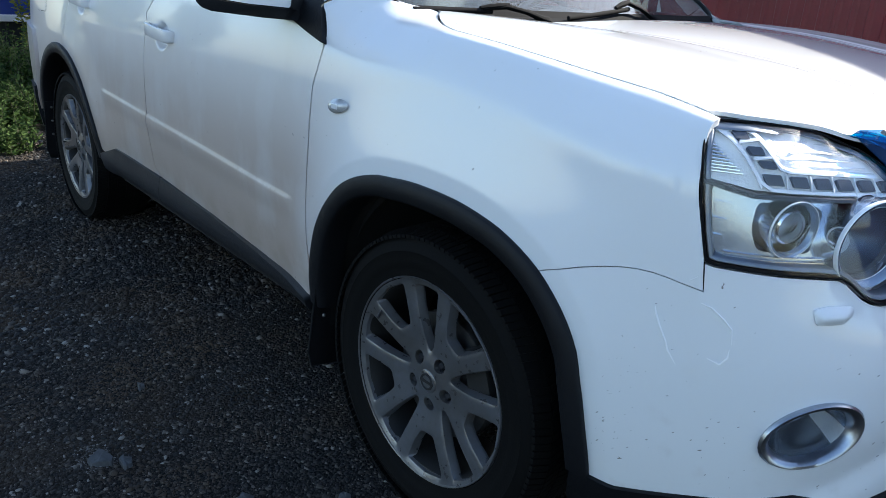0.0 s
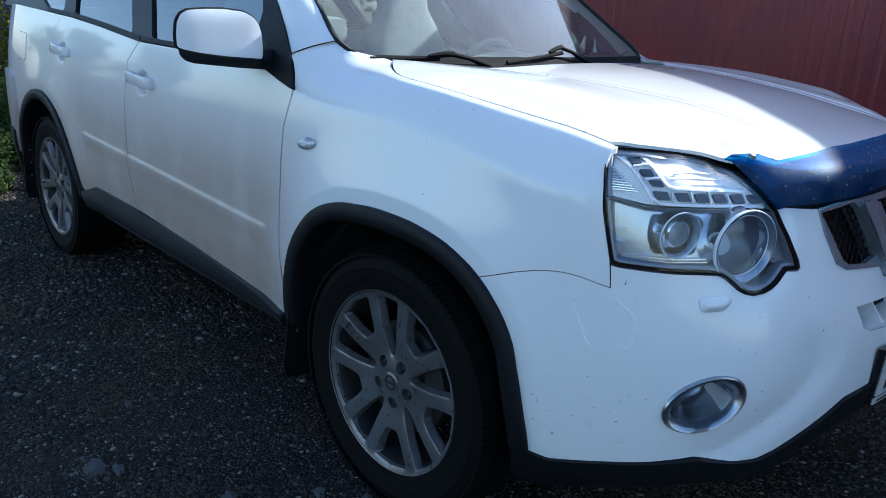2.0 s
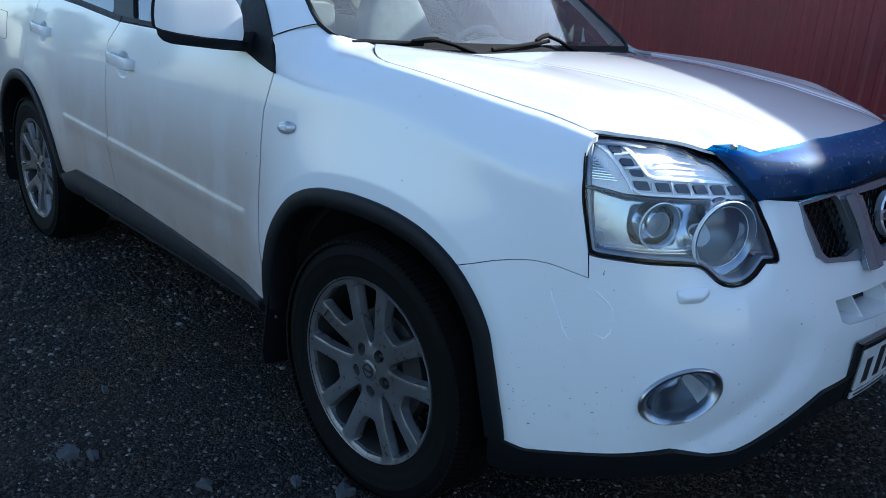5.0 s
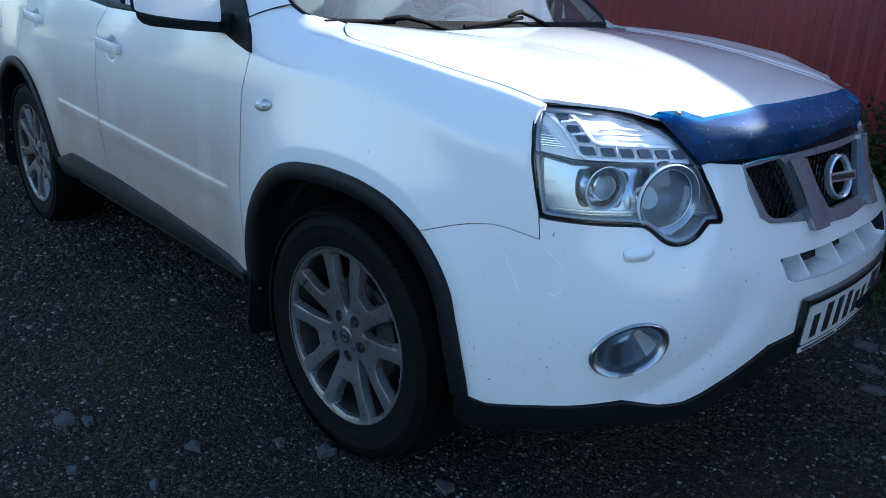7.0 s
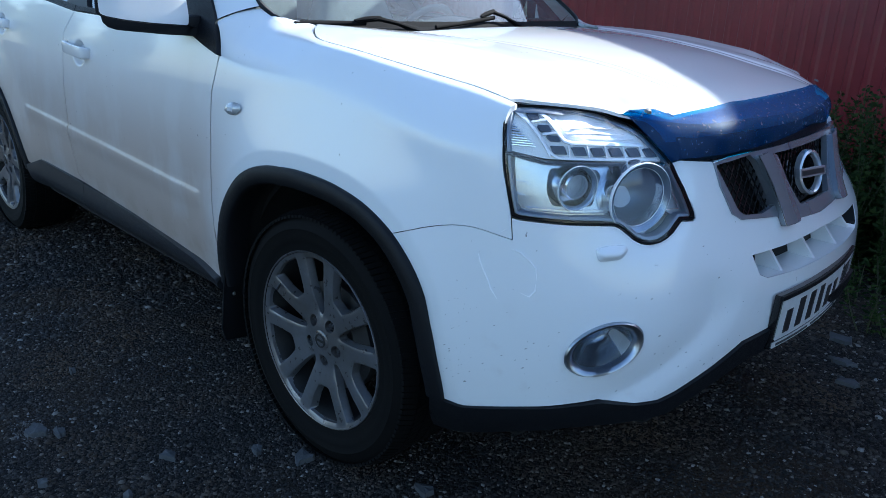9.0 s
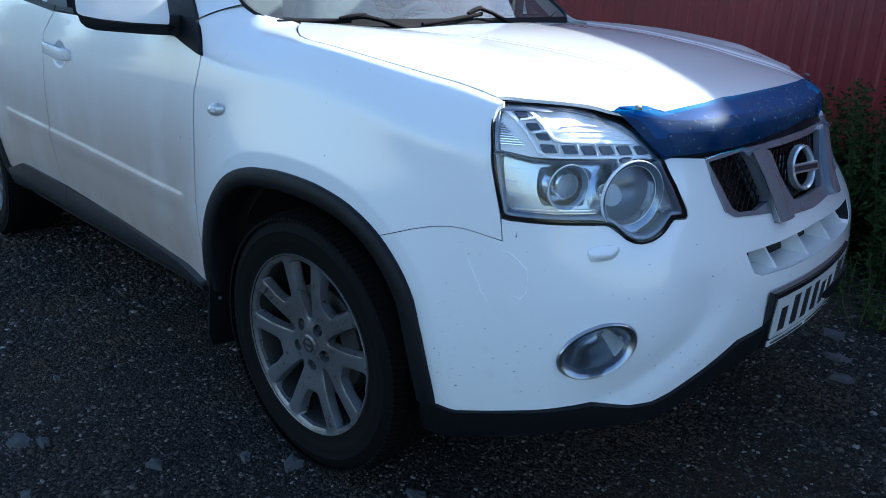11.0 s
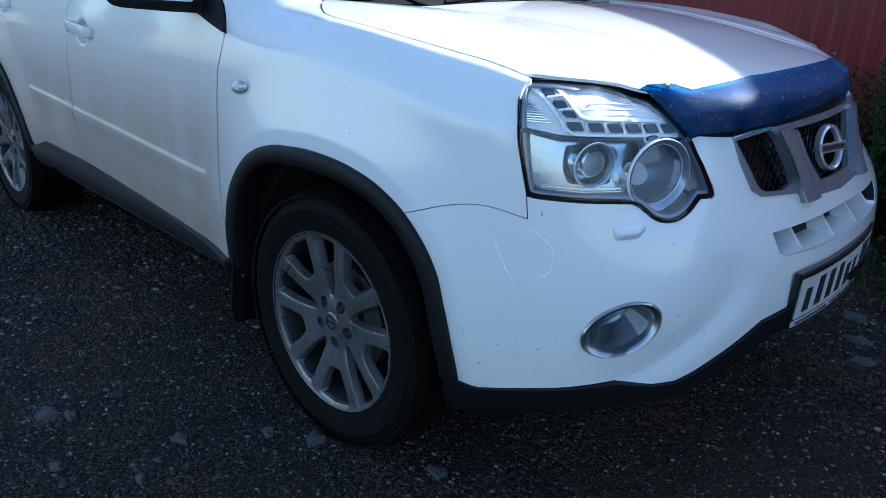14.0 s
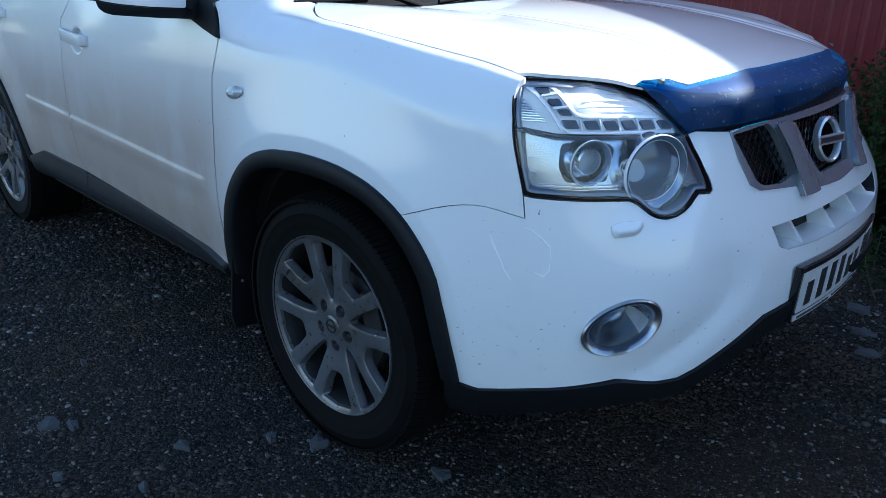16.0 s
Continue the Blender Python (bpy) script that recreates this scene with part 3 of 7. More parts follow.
def arch_edge(a0, a1, n=28, inner=0.023):
    """Edge of the paint round the front wheel."""
    return [(ARCH[0] + (float(ARCH_R(a)) - inner) * math.cos(radians(a)), ARCH[1] + (float(ARCH_R(a)) - inner) * math.sin(radians(a))) for a in np.linspace(a0, a1, n)]


def side_top(s):
    x = np.interp(s, PLAN_S, PLAN_XY[:, 0])
    return float(top(np.clip(x, -0.4, 0.55), 0.80) - 0.03 * step(0.6, 0.8, s))


def under(out):
    return lambda s, z: side(s, z, out)


# inner dark shell behind the joints
for mirror in (False, True):
    skin("inner_shell", [(-3.5, 0.30), (1.0, 0.30), (1.0, 0.90), (0.5, 0.99), (-0.5, 1.04), (-3.5, 1.04)], under(-0.10), DARK, car, holes=[circle(*ARCHES[0], 0.46), circle(*ARCHES[1], 0.46)],
         h=0.12, gap=0.06, depth=0, mirror=mirror)

MOULD = [(-2.08, 0.683), (-1.6, 0.664), (-1.12, 0.646), (-0.72, 0.629), (-0.545, 0.624)]


def door_skin(s, z):
    """Flank with the pressed moulding line along the doors."""
    line = np.interp(s, [p[0] for p in MOULD], [p[1] for p in MOULD])
    d = z - line
    ridge = 0.0055 * step(0.020, 0.006, d) * step(-0.060, -0.006, d) * step(-2.10, -2.04, s) * step(-0.53, -0.58, s)
    p = side(s, z)
    return p + np.stack([0 * s, -ridge, 0 * s], -1)


CREASE = [(s, np.interp(s, [p[0] for p in MOULD], [p[1] for p in MOULD]) + d) for s in np.arange(-2.12, -0.5, 0.014) for d in (-0.06, -0.045, -0.03, -0.016, -0.006, 0.0, 0.006, 0.011, 0.016, 0.021)]
FOLD = [(s, side_top(s) - 0.10 + 0.16 * u) for s in np.arange(-0.475, 0.545, 0.012) for u in np.linspace(0.03, 0.98, 30)]
LIPS = [(ARCH[0] + (float(ARCH_R(math.degrees(a))) + r) * math.cos(a), ARCH[1] + (float(ARCH_R(math.degrees(a))) + r) * math.sin(a)) for r in (0.012, 0.024, 0.031, 0.036, 0.041, 0.050, 0.062, 0.08) for a in np.linspace(0.1, 3.0, 110)]


def ring_points(cx, cz):
    return [(cx + 0.062 * r * math.cos(a), cz - 0.005 + 0.048 * r * math.sin(a)) for r in (0.2, 0.4, 0.52, 0.6, 0.68, 0.76, 0.84, 0.92, 1.0, 1.1) for a in np.linspace(0, 2 * math.pi, 36, endpoint=False)]


# inner edge of the fender: the joint with the bonnet, the foot of the screen, and the joint with the pillar
EDGE_X = (-0.485, -0.436, -0.386, -0.353, -0.331, -0.311, -0.29, -0.26, -0.21, -0.146, -0.086, -0.03, 0.05, 0.145, 0.22, 0.295, 0.361, 0.427, 0.523, 0.56)
EDGE_Y = curve(EDGE_X, (0.842, 0.806, 0.757, 0.748, 0.730, 0.708, 0.684, 0.675, 0.715, 0.762, 0.793, 0.805, 0.8065, 0.805, 0.799, 0.791, 0.783, 0.776, 0.773, 0.773))
# the line up to which the flank rolls; from it a flat top runs on to the edge
ROLL_Y = curve((-0.485, -0.436, -0.386, -0.34, -0.28, -0.20, -0.10, -0.03, 0.05, 0.145, 0.22, 0.295, 0.361, 0.427, 0.523, 0.56), (0.842, 0.806, 0.764, 0.748, 0.748, 0.765, 0.790, 0.805, 0.8065, 0.805, 0.799, 0.791, 0.783, 0.776, 0.773, 0.773))
ROLL_Z = curve((-0.485, -0.436, -0.386, -0.34, -0.30, -0.25, -0.18, 0.6), (1.124, 1.149, 1.163, 1.146, 1.131, 1.120, 1.115, 1.115))


def fender_skin(s, v):
    """The flank, and over it the roll up to the fender's inner edge; there v runs on by 0.16 from the flank to that edge."""
    s, v = np.broadcast_arrays(np.asarray(s, float), np.asarray(v, float))
    x0 = np.interp(s, PLAN_S, PLAN_XY[:, 0])
    zt = top(np.clip(x0, -0.4, 0.55), 0.80 + 0 * x0) - 0.03 * step(0.6, 0.8, s)
    z0 = zt - 0.10
    p = side(s, np.minimum(v, z0))
    u = ((v - z0) / 0.16).clip(0, 1)[..., None]
    foot, below = side(s, z0), side(s, z0 - 0.01)
    x = foot[..., 0]
    w = step(-0.30, -0.12, x)
    gy = -ROLL_Y(x)
    goal = np.stack([gy, ROLL_Z(x) * (1 - w) + (top(x, gy) - 0.001) * w], -1)
    a = foot[..., 1:]
    run = np.maximum(goal[..., 0] - a[..., 0], 0.01)
    wide = np.minimum(0.40 * run, 0.027) + 0.30 * np.maximum(run - 0.09, 0)
    fold = goal - np.stack([wide, wide * (0.20 + 0.75 * step(-0.25, -0.43, x))], -1)
    b = a + (foot - below)[..., 1:] / 0.01 * 0.035
    c = b + 0.6 * (fold - b)
    v_ = 1 - u
    shape = v_ ** 5 * a + 5 * u * v_ ** 4 * b + 10 * u ** 2 * v_ ** 3 * c + (10 * u ** 3 * v_ ** 2 + 5 * u ** 4 * v_) * fold + u ** 5 * goal
    on = (u[..., 0] > 0)
    past = np.maximum(v - z0 - 0.16, 0)
    p[..., 1], p[..., 2] = np.where(on, shape[..., 0] + past, p[..., 1]), np.where(on, shape[..., 1] + 0.08 * past, p[..., 2])
    return p


def fender_top(s):
    """Where the fender ends, as v of fender_skin."""
    x = float(np.interp(s, PLAN_S, PLAN_XY[:, 0]))
    return side_top(s) + 0.06 + max(0.0, float(ROLL_Y(x) - EDGE_Y(x)))


FENDER = [(-0.472, 1.14), (-0.455, 1.095)] + DOOR_EDGE[::-1] + arch_edge(173, 53, 40) + SEAM + [(0.590, 0.826), (0.566, 0.912), (0.550, 0.982), (0.546, 1.018)] \
    + [(s, fender_top(s)) for s in np.linspace(0.545, -0.485, 90)]
FDOOR = [(s - 0.0046, z) for s, z in DOOR_EDGE] + [(-0.60, 1.085), (-1.18, 1.100)] + [(s + 0.0035, z) for s, z in MID_EDGE[::-1]] + [(-1.085, 0.440), (-0.768, 0.417)]
RDOOR = MID_EDGE + [(-1.90, 1.140), (-2.22, 1.163), (-2.37, 1.170), (-2.43, 1.11), (-2.53, 0.96), (-2.54, 0.815)] + arc(*ARCHES[1], 0.455, 80, 12, 16) + [(-2.10, 0.425), (-1.91, 0.468)]
QUARTER = [(-2.54, 0.815), (-2.53, 0.96), (-2.43, 1.11), (-2.37, 1.170), (-2.64, 1.182), (-3.10, 1.20), (-3.52, 1.20), (-3.60, 0.86), (-3.2, 0.84)] + arc(*ARCHES[1], 0.455, 150, 100, 12)


def dimpled(cx, cz):
    """Door surface with the round finger hollow behind the handle."""
    def at(s, z):
        p = door_skin(s, z)
        d = np.hypot((s - cx) / 0.062, (z - cz + 0.005) / 0.048)
        p[..., 1] += 0.016 * step(1.0, 0.55, d)
        return p
    return at


def handle(door, cx, cz, mirror):
    bm = bmesh.new()
    pts = [(cx + 0.105 * t, 0, cz + 0.010 * (1 - t) * 0.6) for t in (-1, -0.92, -0.75, -0.4, 0, 0.4, 0.75, 0.92, 1)]
    lift = (0.004, 0.018, 0.024, 0.026, 0.0265, 0.026, 0.024, 0.018, 0.004)
    rings = []
    for (x, _, z), up in zip(pts, lift):
        b = side(x, z)
        rr = 0.0205 if abs(x - cx) < 0.1 else 0.017
        ring = []
        for k in range(10):
            a = 2 * math.pi * k / 10
            ring.append(bm.verts.new((x, (b[1] - up - 0.007 * math.copysign(abs(math.sin(a)) ** 0.55, math.sin(a))) * (-1 if mirror else 1), z + rr * math.copysign(abs(math.cos(a)) ** 0.40, math.cos(a)))))
        rings.append(ring)
    for a, b in zip(rings, rings[1:]):
        for k in range(10):
            bm.faces.new((a[k], a[(k + 1) % 10], b[(k + 1) % 10], b[k]))
    bm.faces.new(rings[0])
    bm.faces.new(rings[-1])
    bmesh.ops.recalc_face_normals(bm, faces=bm.faces)
    return part("door_handle", bm, PAINT, door, smooth=50)


LIP_LOW = [(0.408, 0.270), (0.465, 0.280), (0.633, 0.335), (0.756, 0.370), (0.88, 0.383), (0.964, 0.387), (1.095, 0.440), (1.20, 0.470), (NOSE, 0.48)]
SILL_TOP = [(-2.135, 0.424), (-1.91, 0.470), (-1.514, 0.460), (-1.085, 0.444), (-0.768, 0.421), (-0.462, 0.388)]
for mirror in (False, True):
    skin("fender", FENDER, fender_skin, PAINT, car, inset=0.0008, mirror=mirror, h=0.022, extra=FOLD + LIPS)
    d1 = skin("front_door", FDOOR, dimpled(-1.43, 0.968), PAINT, car, inset=0.0009, mirror=mirror, h=0.022, extra=CREASE + ring_points(-1.43, 0.968), label="white front door with brown road dust low down")
    d2 = skin("rear_door", RDOOR, dimpled(-2.32, 1.018), PAINT, car, inset=0.0009, mirror=mirror, h=0.022, extra=CREASE + ring_points(-2.32, 1.018), label="white rear door with brown road dust low down")
    skin("quarter_panel", QUARTER, side, PAINT, car, inset=0.0018, mirror=mirror, h=0.04)
    handle(d1, -1.43, 0.968, mirror)
    handle(d2, -2.32, 1.018, mirror)

    def sill_skin(s, z):
        p = side(s, z, 0.020)
        p[..., 1] += 0.13 * step(0.37, 0.25, z) + 0.012 * step(0.40, 0.46, z)
        return p
    front_half = [(-0.462, 0.388), (-0.768, 0.421), (-1.085, 0.444), (-1.514, 0.460), (-1.53, 0.40), (-1.51, 0.240), (-0.54, 0.240), (-0.470, 0.29)]
    rear_half = [(-1.514, 0.460), (-1.91, 0.470), (-2.0, 0.468), (-2.135, 0.424), (-2.10, 0.34), (-2.0, 0.240), (-1.51, 0.240), (-1.53, 0.40)]
    for outline in (front_half, rear_half):
        skin("sill_cover", outline, sill_skin, TRIM, car, inset=0.0015, mirror=mirror, h=0.03, depth=0.03)

    # flares of black plastic round the wheel openings
    for cx, cz in ARCHES:
        verts, faces = [], []
        lo, hi = (6, 174) if cx > -1 else (6, 168)
        n = 56
        for k in range(n + 1):
            a = radians(lo + (hi - lo) * k / n)
            grow = float(flare(cx, math.degrees(a))) - 0.478
            for r, out in ((0.478, 0.000), (0.478, 0.009), (0.475, 0.0125), (0.455, 0.0135), (0.436, 0.0120), (0.431, 0.006), (0.430, -0.010), (0.428, -0.06)):
                p = side(cx + (r + grow) * math.cos(a), cz + (r + grow) * math.sin(a), out)
                verts.append(p * np.array((1, -1 if mirror else 1, 1)))
        for k in range(n):
            for j in range(7):
                f = (8 * k + j, 8 * k + j + 1, 8 * k + j + 9, 8 * k + j + 8)
                faces.append(f if mirror else f[::-1])
        mesh_object("arch_flare", verts, faces, BLACK, car)
        # liner of the wheel well
        bm = bmesh.new()
        rings = []
        for k in range(33):
            a = radians(-2 + 184 * k / 32)
            grow = float(flare(cx, min(180, max(0, math.degrees(a))))) - 0.482
            rings.append([bm.verts.new((cx + (r + grow) * math.cos(a), y * (-1 if mirror else 1), cz + (r + grow) * math.sin(a))) for r, y in ((0.437, -0.86), (0.445, -0.80), (0.445, -0.56), (0.41, -0.50), (0.10, -0.50))])
        for a, b in zip(rings, rings[1:]):
            for j in range(4):
                bm.faces.new((a[j], a[j + 1], b[j + 1], b[j]))
        part("wheel_liner", bm, DARK, car, smooth=40)

# bonnet
REAR_EDGE = curve((-0.68, -0.66, -0.60, -0.51, -0.40, 0.0, 0.40, 0.51, 0.60, 0.66, 0.68), (-0.275, -0.245, -0.165, -0.095, -0.066, -0.058, -0.066, -0.095, -0.165, -0.245, -0.275))
hood_half = [(x, -float(EDGE_Y(x)) + 0.0026) for x in np.linspace(-0.262, 0.505, 44)] + [(float(HOOD_FRONT(a)), -a) for a in np.linspace(0.7705, 0.0, 40)]
hood_rear = [(float(REAR_EDGE(y)), y) for y in np.linspace(0.6725, -0.6725, 41)]
hood_outline = hood_half + [(x, -y) for x, y in hood_half[::-1][1:]] + hood_rear[1:-1]


def hood_skin(x, y):
    return np.stack([x, y, top(x, y)], -1)


folds = [(x, k * (float(RIDGE(x)) + d)) for x in np.arange(-0.30, 0.79, 0.016) for d in (-0.012, -0.003, 0.003, 0.008, 0.013, 0.02, 0.032, 0.041, 0.047, 0.053, 0.059, 0.068, 0.085) for k in (1, -1)]
skin("hood", hood_outline, hood_skin, PAINT, car, inset=0.0008, h=0.02, depth=0.007, extra=folds)
# front bumper
fog = [(0.80 + 0.080 * math.cos(a) * 0.906 - 0.052 * math.sin(a) * 0.42, 0.562 + 0.080 * math.cos(a) * 0.42 + 0.052 * math.sin(a) * 0.906) for a in np.linspace(0, 2 * math.pi, 40, endpoint=False)]
fog_far = [(2 * NOSE - s, z) for s, z in fog]
VENT = [(1.183, 0.716), (1.205, 0.672), (1.235, 0.660), (1.369, 0.654), (NOSE, 0.653)]
vent_top = [(NOSE, 0.722), (1.314, 0.717)]
vent = across(VENT) + [(2 * NOSE - s, z) for s, z in vent_top[::-1][:1]] + vent_top
BUMPER = arch_edge(6, 53, 22) + SEAM + [(0.592, 0.818)] + LAMP[32:14:-1] + [(1.002, 0.847), (0.975, 0.896), (0.959, 0.919), (0.985, 0.925)] + GRILLE


def bumper_skin(s, z):
    """The nose, with a fold that climbs from below the fog lamp towards the slot."""
    p = side(s, z)
    q = np.where(s > NOSE, 2 * NOSE - s, s)
    line = np.interp(z, (0.42, 0.45, 0.506, 0.56, 0.617, 0.668, 0.72), (0.80, 0.856, 0.952, 1.033, 1.075, 1.062, 1.03))
    d = (q - line) * 0.75
    k = 0.011 * np.where(d < 0, np.exp(-(d / 0.065) ** 2), (1 - d / 0.055).clip(0, 1)) * step(0.715, 0.64, z) * step(0.40, 0.46, z)
    p[..., 0] -= k
    # hollow under the round lamp
    d = np.hypot((q - 0.892) / 0.115, (z - 0.862) / 0.115)
    p[..., 0] -= 0.005 * step(1.06, 0.88, d)
    return p


WING = [(k * (float(np.interp(z, (0.42, 0.45, 0.506, 0.56, 0.617, 0.668, 0.72), (0.80, 0.856, 0.952, 1.033, 1.075, 1.062, 1.03))) + d) + (0 if k > 0 else 2 * NOSE), z) for z in np.arange(0.43, 0.71, 0.012) for d in (-0.03, -0.014, -0.005, 0.0, 0.005, 0.014, 0.03, 0.05, 0.07) for k in (1, -1)]
half = LIP[::-1] + BUMPER            # from the middle of the lip round to the middle of the grille
bumper_loop = half + [(2 * NOSE - s, z) for s, z in half[::-1][1:-1]]
bumper = skin("front_bumper", bumper_loop, bumper_skin, PAINT, car, holes=[fog, fog_far, vent], inset=0.0009, h=0.018, depth=0.014, extra=WING + [p for p in LIPS if p[0] > 0.2], label="white front bumper with stone chips and scratches")
lip_half = LIP[::-1] + [(0.432, 0.40)] + LIP_LOW


def lip_skin(s, z):
    p = side(s, z, 0.008)
    q = np.where(s > NOSE, 2 * NOSE - s, s)
    edge = np.interp(q, [a for a, _ in LIP], [b for _, b in LIP])
    drop = (edge - z).clip(0, 1)
    c = np.stack([0.2 - p[..., 0], -p[..., 1], 0 * z], -1)
    c = c / (np.linalg.norm(c, axis=-1, keepdims=True) + 1e-9)
    return p + c * (0.25 * (drop ** 2) / 0.12)[..., None]


skin("bumper_lip", lip_half + [(2 * NOSE - s, z) for s, z in lip_half[::-1][1:-1]], lip_skin, BLACK, car, inset=0.001, h=0.02, depth=0.06, label="black plastic lower lip of the bumper, scuffed")

# ---- front lamps, grille and bonnet deflector ----
def normal_at(s, z):
    e = 1e-3
    n = np.cross(side(s + e, z) - side(s - e, z), side(s, z + e) - side(s, z - e))
    return n / np.linalg.norm(n)


def facing(place, axis):
    return Matrix.Translation(Vector(place)) @ Vector(axis).to_track_quat("Z", "Y").to_matrix().to_4x4()


def flipped(bm, mirror):
    if mirror:
        bmesh.ops.scale(bm, vec=(1, -1, 1), verts=bm.verts)
        bmesh.ops.reverse_faces(bm, faces=bm.faces)
    return bm


def band(pts, width, out, thick, mirror, closed=False):
    """A raised strip that follows points of the flank."""
    bm = bmesh.new()
    rings = []
    n = len(pts)
    for i, (s, z) in enumerate(pts):
        a, b = pts[(i - 1) % n if closed else max(i - 1, 0)], pts[(i + 1) % n if closed else min(i + 1, n - 1)]
        t = Vector((b[0] - a[0], b[1] - a[1])).normalized()
        px, pz = -t.y, t.x
        w = width / 2
        ring = []
        for k, o in ((-1, out - 0.02), (-1, out), (-0.55, out + thick), (0.55, out + thick), (1, out), (1, out - 0.02)):
            ring.append(bm.verts.new(side(s + k * w * px, z + k * w * pz, o)))
        rings.append(ring)
    for i in range(n if closed else n - 1):
        a, b = rings[i], rings[(i + 1) % n]
        for k in range(5):
            bm.faces.new((a[k], b[k], b[k + 1], a[k + 1]))
    bmesh.ops.recalc_face_normals(bm, faces=bm.faces)
    return flipped(bm, mirror)


LED = material("lamp_led_cell", (0.05, 0.06, 0.085), rough=0.35, coat=0.2, vary=0.3, scale=60)
SMOKE = material("lamp_inner_grey", (0.75, 0.77, 0.80), rough=0.32, metal=0.1, coat=0.3, vary=0.2, scale=30)
RIBBED = material("lamp_ribbed_reflector", (0.95, 0.95, 0.95), rough=0.38, metal=0.0, vary=0.06, scale=25, bump=0.35, bump_scale=260)
FOGRING = material("fog_ring_chrome", (0.42, 0.45, 0.50), rough=0.30, metal=1.0, vary=0.2, scale=20)
FOGBOWL = material("fog_bowl_metal", (0.30, 0.34, 0.40), rough=0.22, metal=0.85, vary=0.2, scale=30)
RING = material("lamp_bright_ring", (0.95, 0.95, 0.96), rough=0.22, metal=0.12)
BOWL = material("lamp_grey_bowl", (0.22, 0.25, 0.30), rough=0.32, metal=0.5, vary=0.15, scale=20)
BEZEL = material("lamp_bezel", (0.46, 0.55, 0.68), rough=0.16, metal=0.75, vary=0.12, scale=14)
BAND = material("lamp_ring_band", (0.30, 0.37, 0.48), rough=0.22, metal=0.6, vary=0.2, scale=25)
LENS = glass_material("projector_glass", (0.80, 0.84, 0.90), ior=1.6)


def headlight(mirror):
    lamp = new("headlight")
    lamp.parent = car
    tagged(lamp, "clear headlight with chrome reflectors and black edge")
    skin("housing", shrunk(dense(LAMP, 0.02), 0.002), under(-0.075), SMOKE, lamp, h=0.04, depth=0.0, mirror=mirror)
    # side walls of the housing
    rim = shrunk(dense(LAMP, 0.012), 0.001)
    verts, faces = [], []
    for s, z in rim:
        for o in (-0.001, -0.078):
            verts.append(side(s, z, o) * np.array((1, -1 if mirror else 1, 1)))
    n = len(rim)
    for i in range(n):
        j = (i + 1) % n
        faces.append((2 * i, 2 * j, 2 * j + 1, 2 * i + 1))
    mesh_object("housing_wall", verts, faces, SMOKE, lamp)
    part("seal", band(shrunk(dense(LAMP, 0.015), 0.003), 0.0030, -0.002, 0.003, mirror, True), WIPER, lamp, smooth=60)
    # upper chamber: fluted reflector, bright frames and the row of small cells
    upper = [(0.553, 1.014), (0.622, 1.019), (0.729, 1.012), (0.811, 1.001), (0.868, 0.985), (0.905, 0.961), (0.930, 0.938), (0.950, 0.920), (0.70, 0.930), (0.64, 0.932), (0.575, 0.942)]
    skin("upper_reflector", upper, lambda s, z: side(s, z, -0.018 - 0.06 * (z - 0.93)), RIBBED, lamp, h=0.02, depth=0.02, mirror=mirror)
    outer = [(0.558, 1.015), (0.570, 1.012), (0.594, 1.001), (0.620, 0.981), (0.637, 0.962), (0.651, 0.945), (0.672, 0.934), (0.70, 0.933), (0.780, 0.931), (0.925, 0.926)]
    part("bright_frame", band(outer, 0.007, -0.016, 0.004, mirror), RING, lamp, smooth=60)
    inner_line = [(0.606, 1.017), (0.627, 1.010), (0.650, 0.995), (0.668, 0.978), (0.682, 0.965), (0.700, 0.961), (0.781, 0.958), (0.888, 0.953)]
    part("bright_frame", band(inner_line, 0.007, -0.016, 0.004, mirror), RING, lamp, smooth=60)
    for a, b in zip(((0.640, 0.958), (0.693, 0.957), (0.738, 0.957), (0.786, 0.955), (0.836, 0.953), (0.881, 0.951), (0.917, 0.949)), ((0.655, 0.936), (0.699, 0.936), (0.746, 0.934), (0.791, 0.932), (0.841, 0.930), (0.886, 0.928), (0.936, 0.926))):
        part("cell_bar", band([a, ((a[0] + b[0]) / 2, (a[1] + b[1]) / 2), b], 0.0045, -0.015, 0.003, mirror), RING, lamp, smooth=60)
    for a, b in zip(((0.572, 1.010), (0.606, 0.998), (0.634, 0.977)), ((0.606, 1.018), (0.640, 1.003), (0.664, 0.980))):
        part("cell_bar", band([a, ((a[0] + b[0]) / 2, (a[1] + b[1]) / 2), b], 0.0055, -0.015, 0.003, mirror), RING, lamp, smooth=60)
    for k in range(5):
        part("reflector_step", band([(0.675 + 0.012 * k, 0.968 + 0.009 * k), (0.76, 0.967 + 0.009 * k), (0.875 - 0.022 * k, 0.962 + 0.009 * k)], 0.0022, -0.021, 0.002, mirror), RING, lamp, smooth=60)
    for k in range(6):
        c = 0.672 + 0.0478 * k
        zc = 0.9485 - 0.0018 * k
        quad = rounded([(c - 0.019, zc + 0.0085), (c + 0.011, zc + 0.008), (c + 0.021, zc - 0.008), (c - 0.009, zc - 0.0075)], 0.003)
        skin("led_cell", quad, under(-0.0125), LED, lamp, h=0.012, gap=0.006, depth=0.008, mirror=mirror)
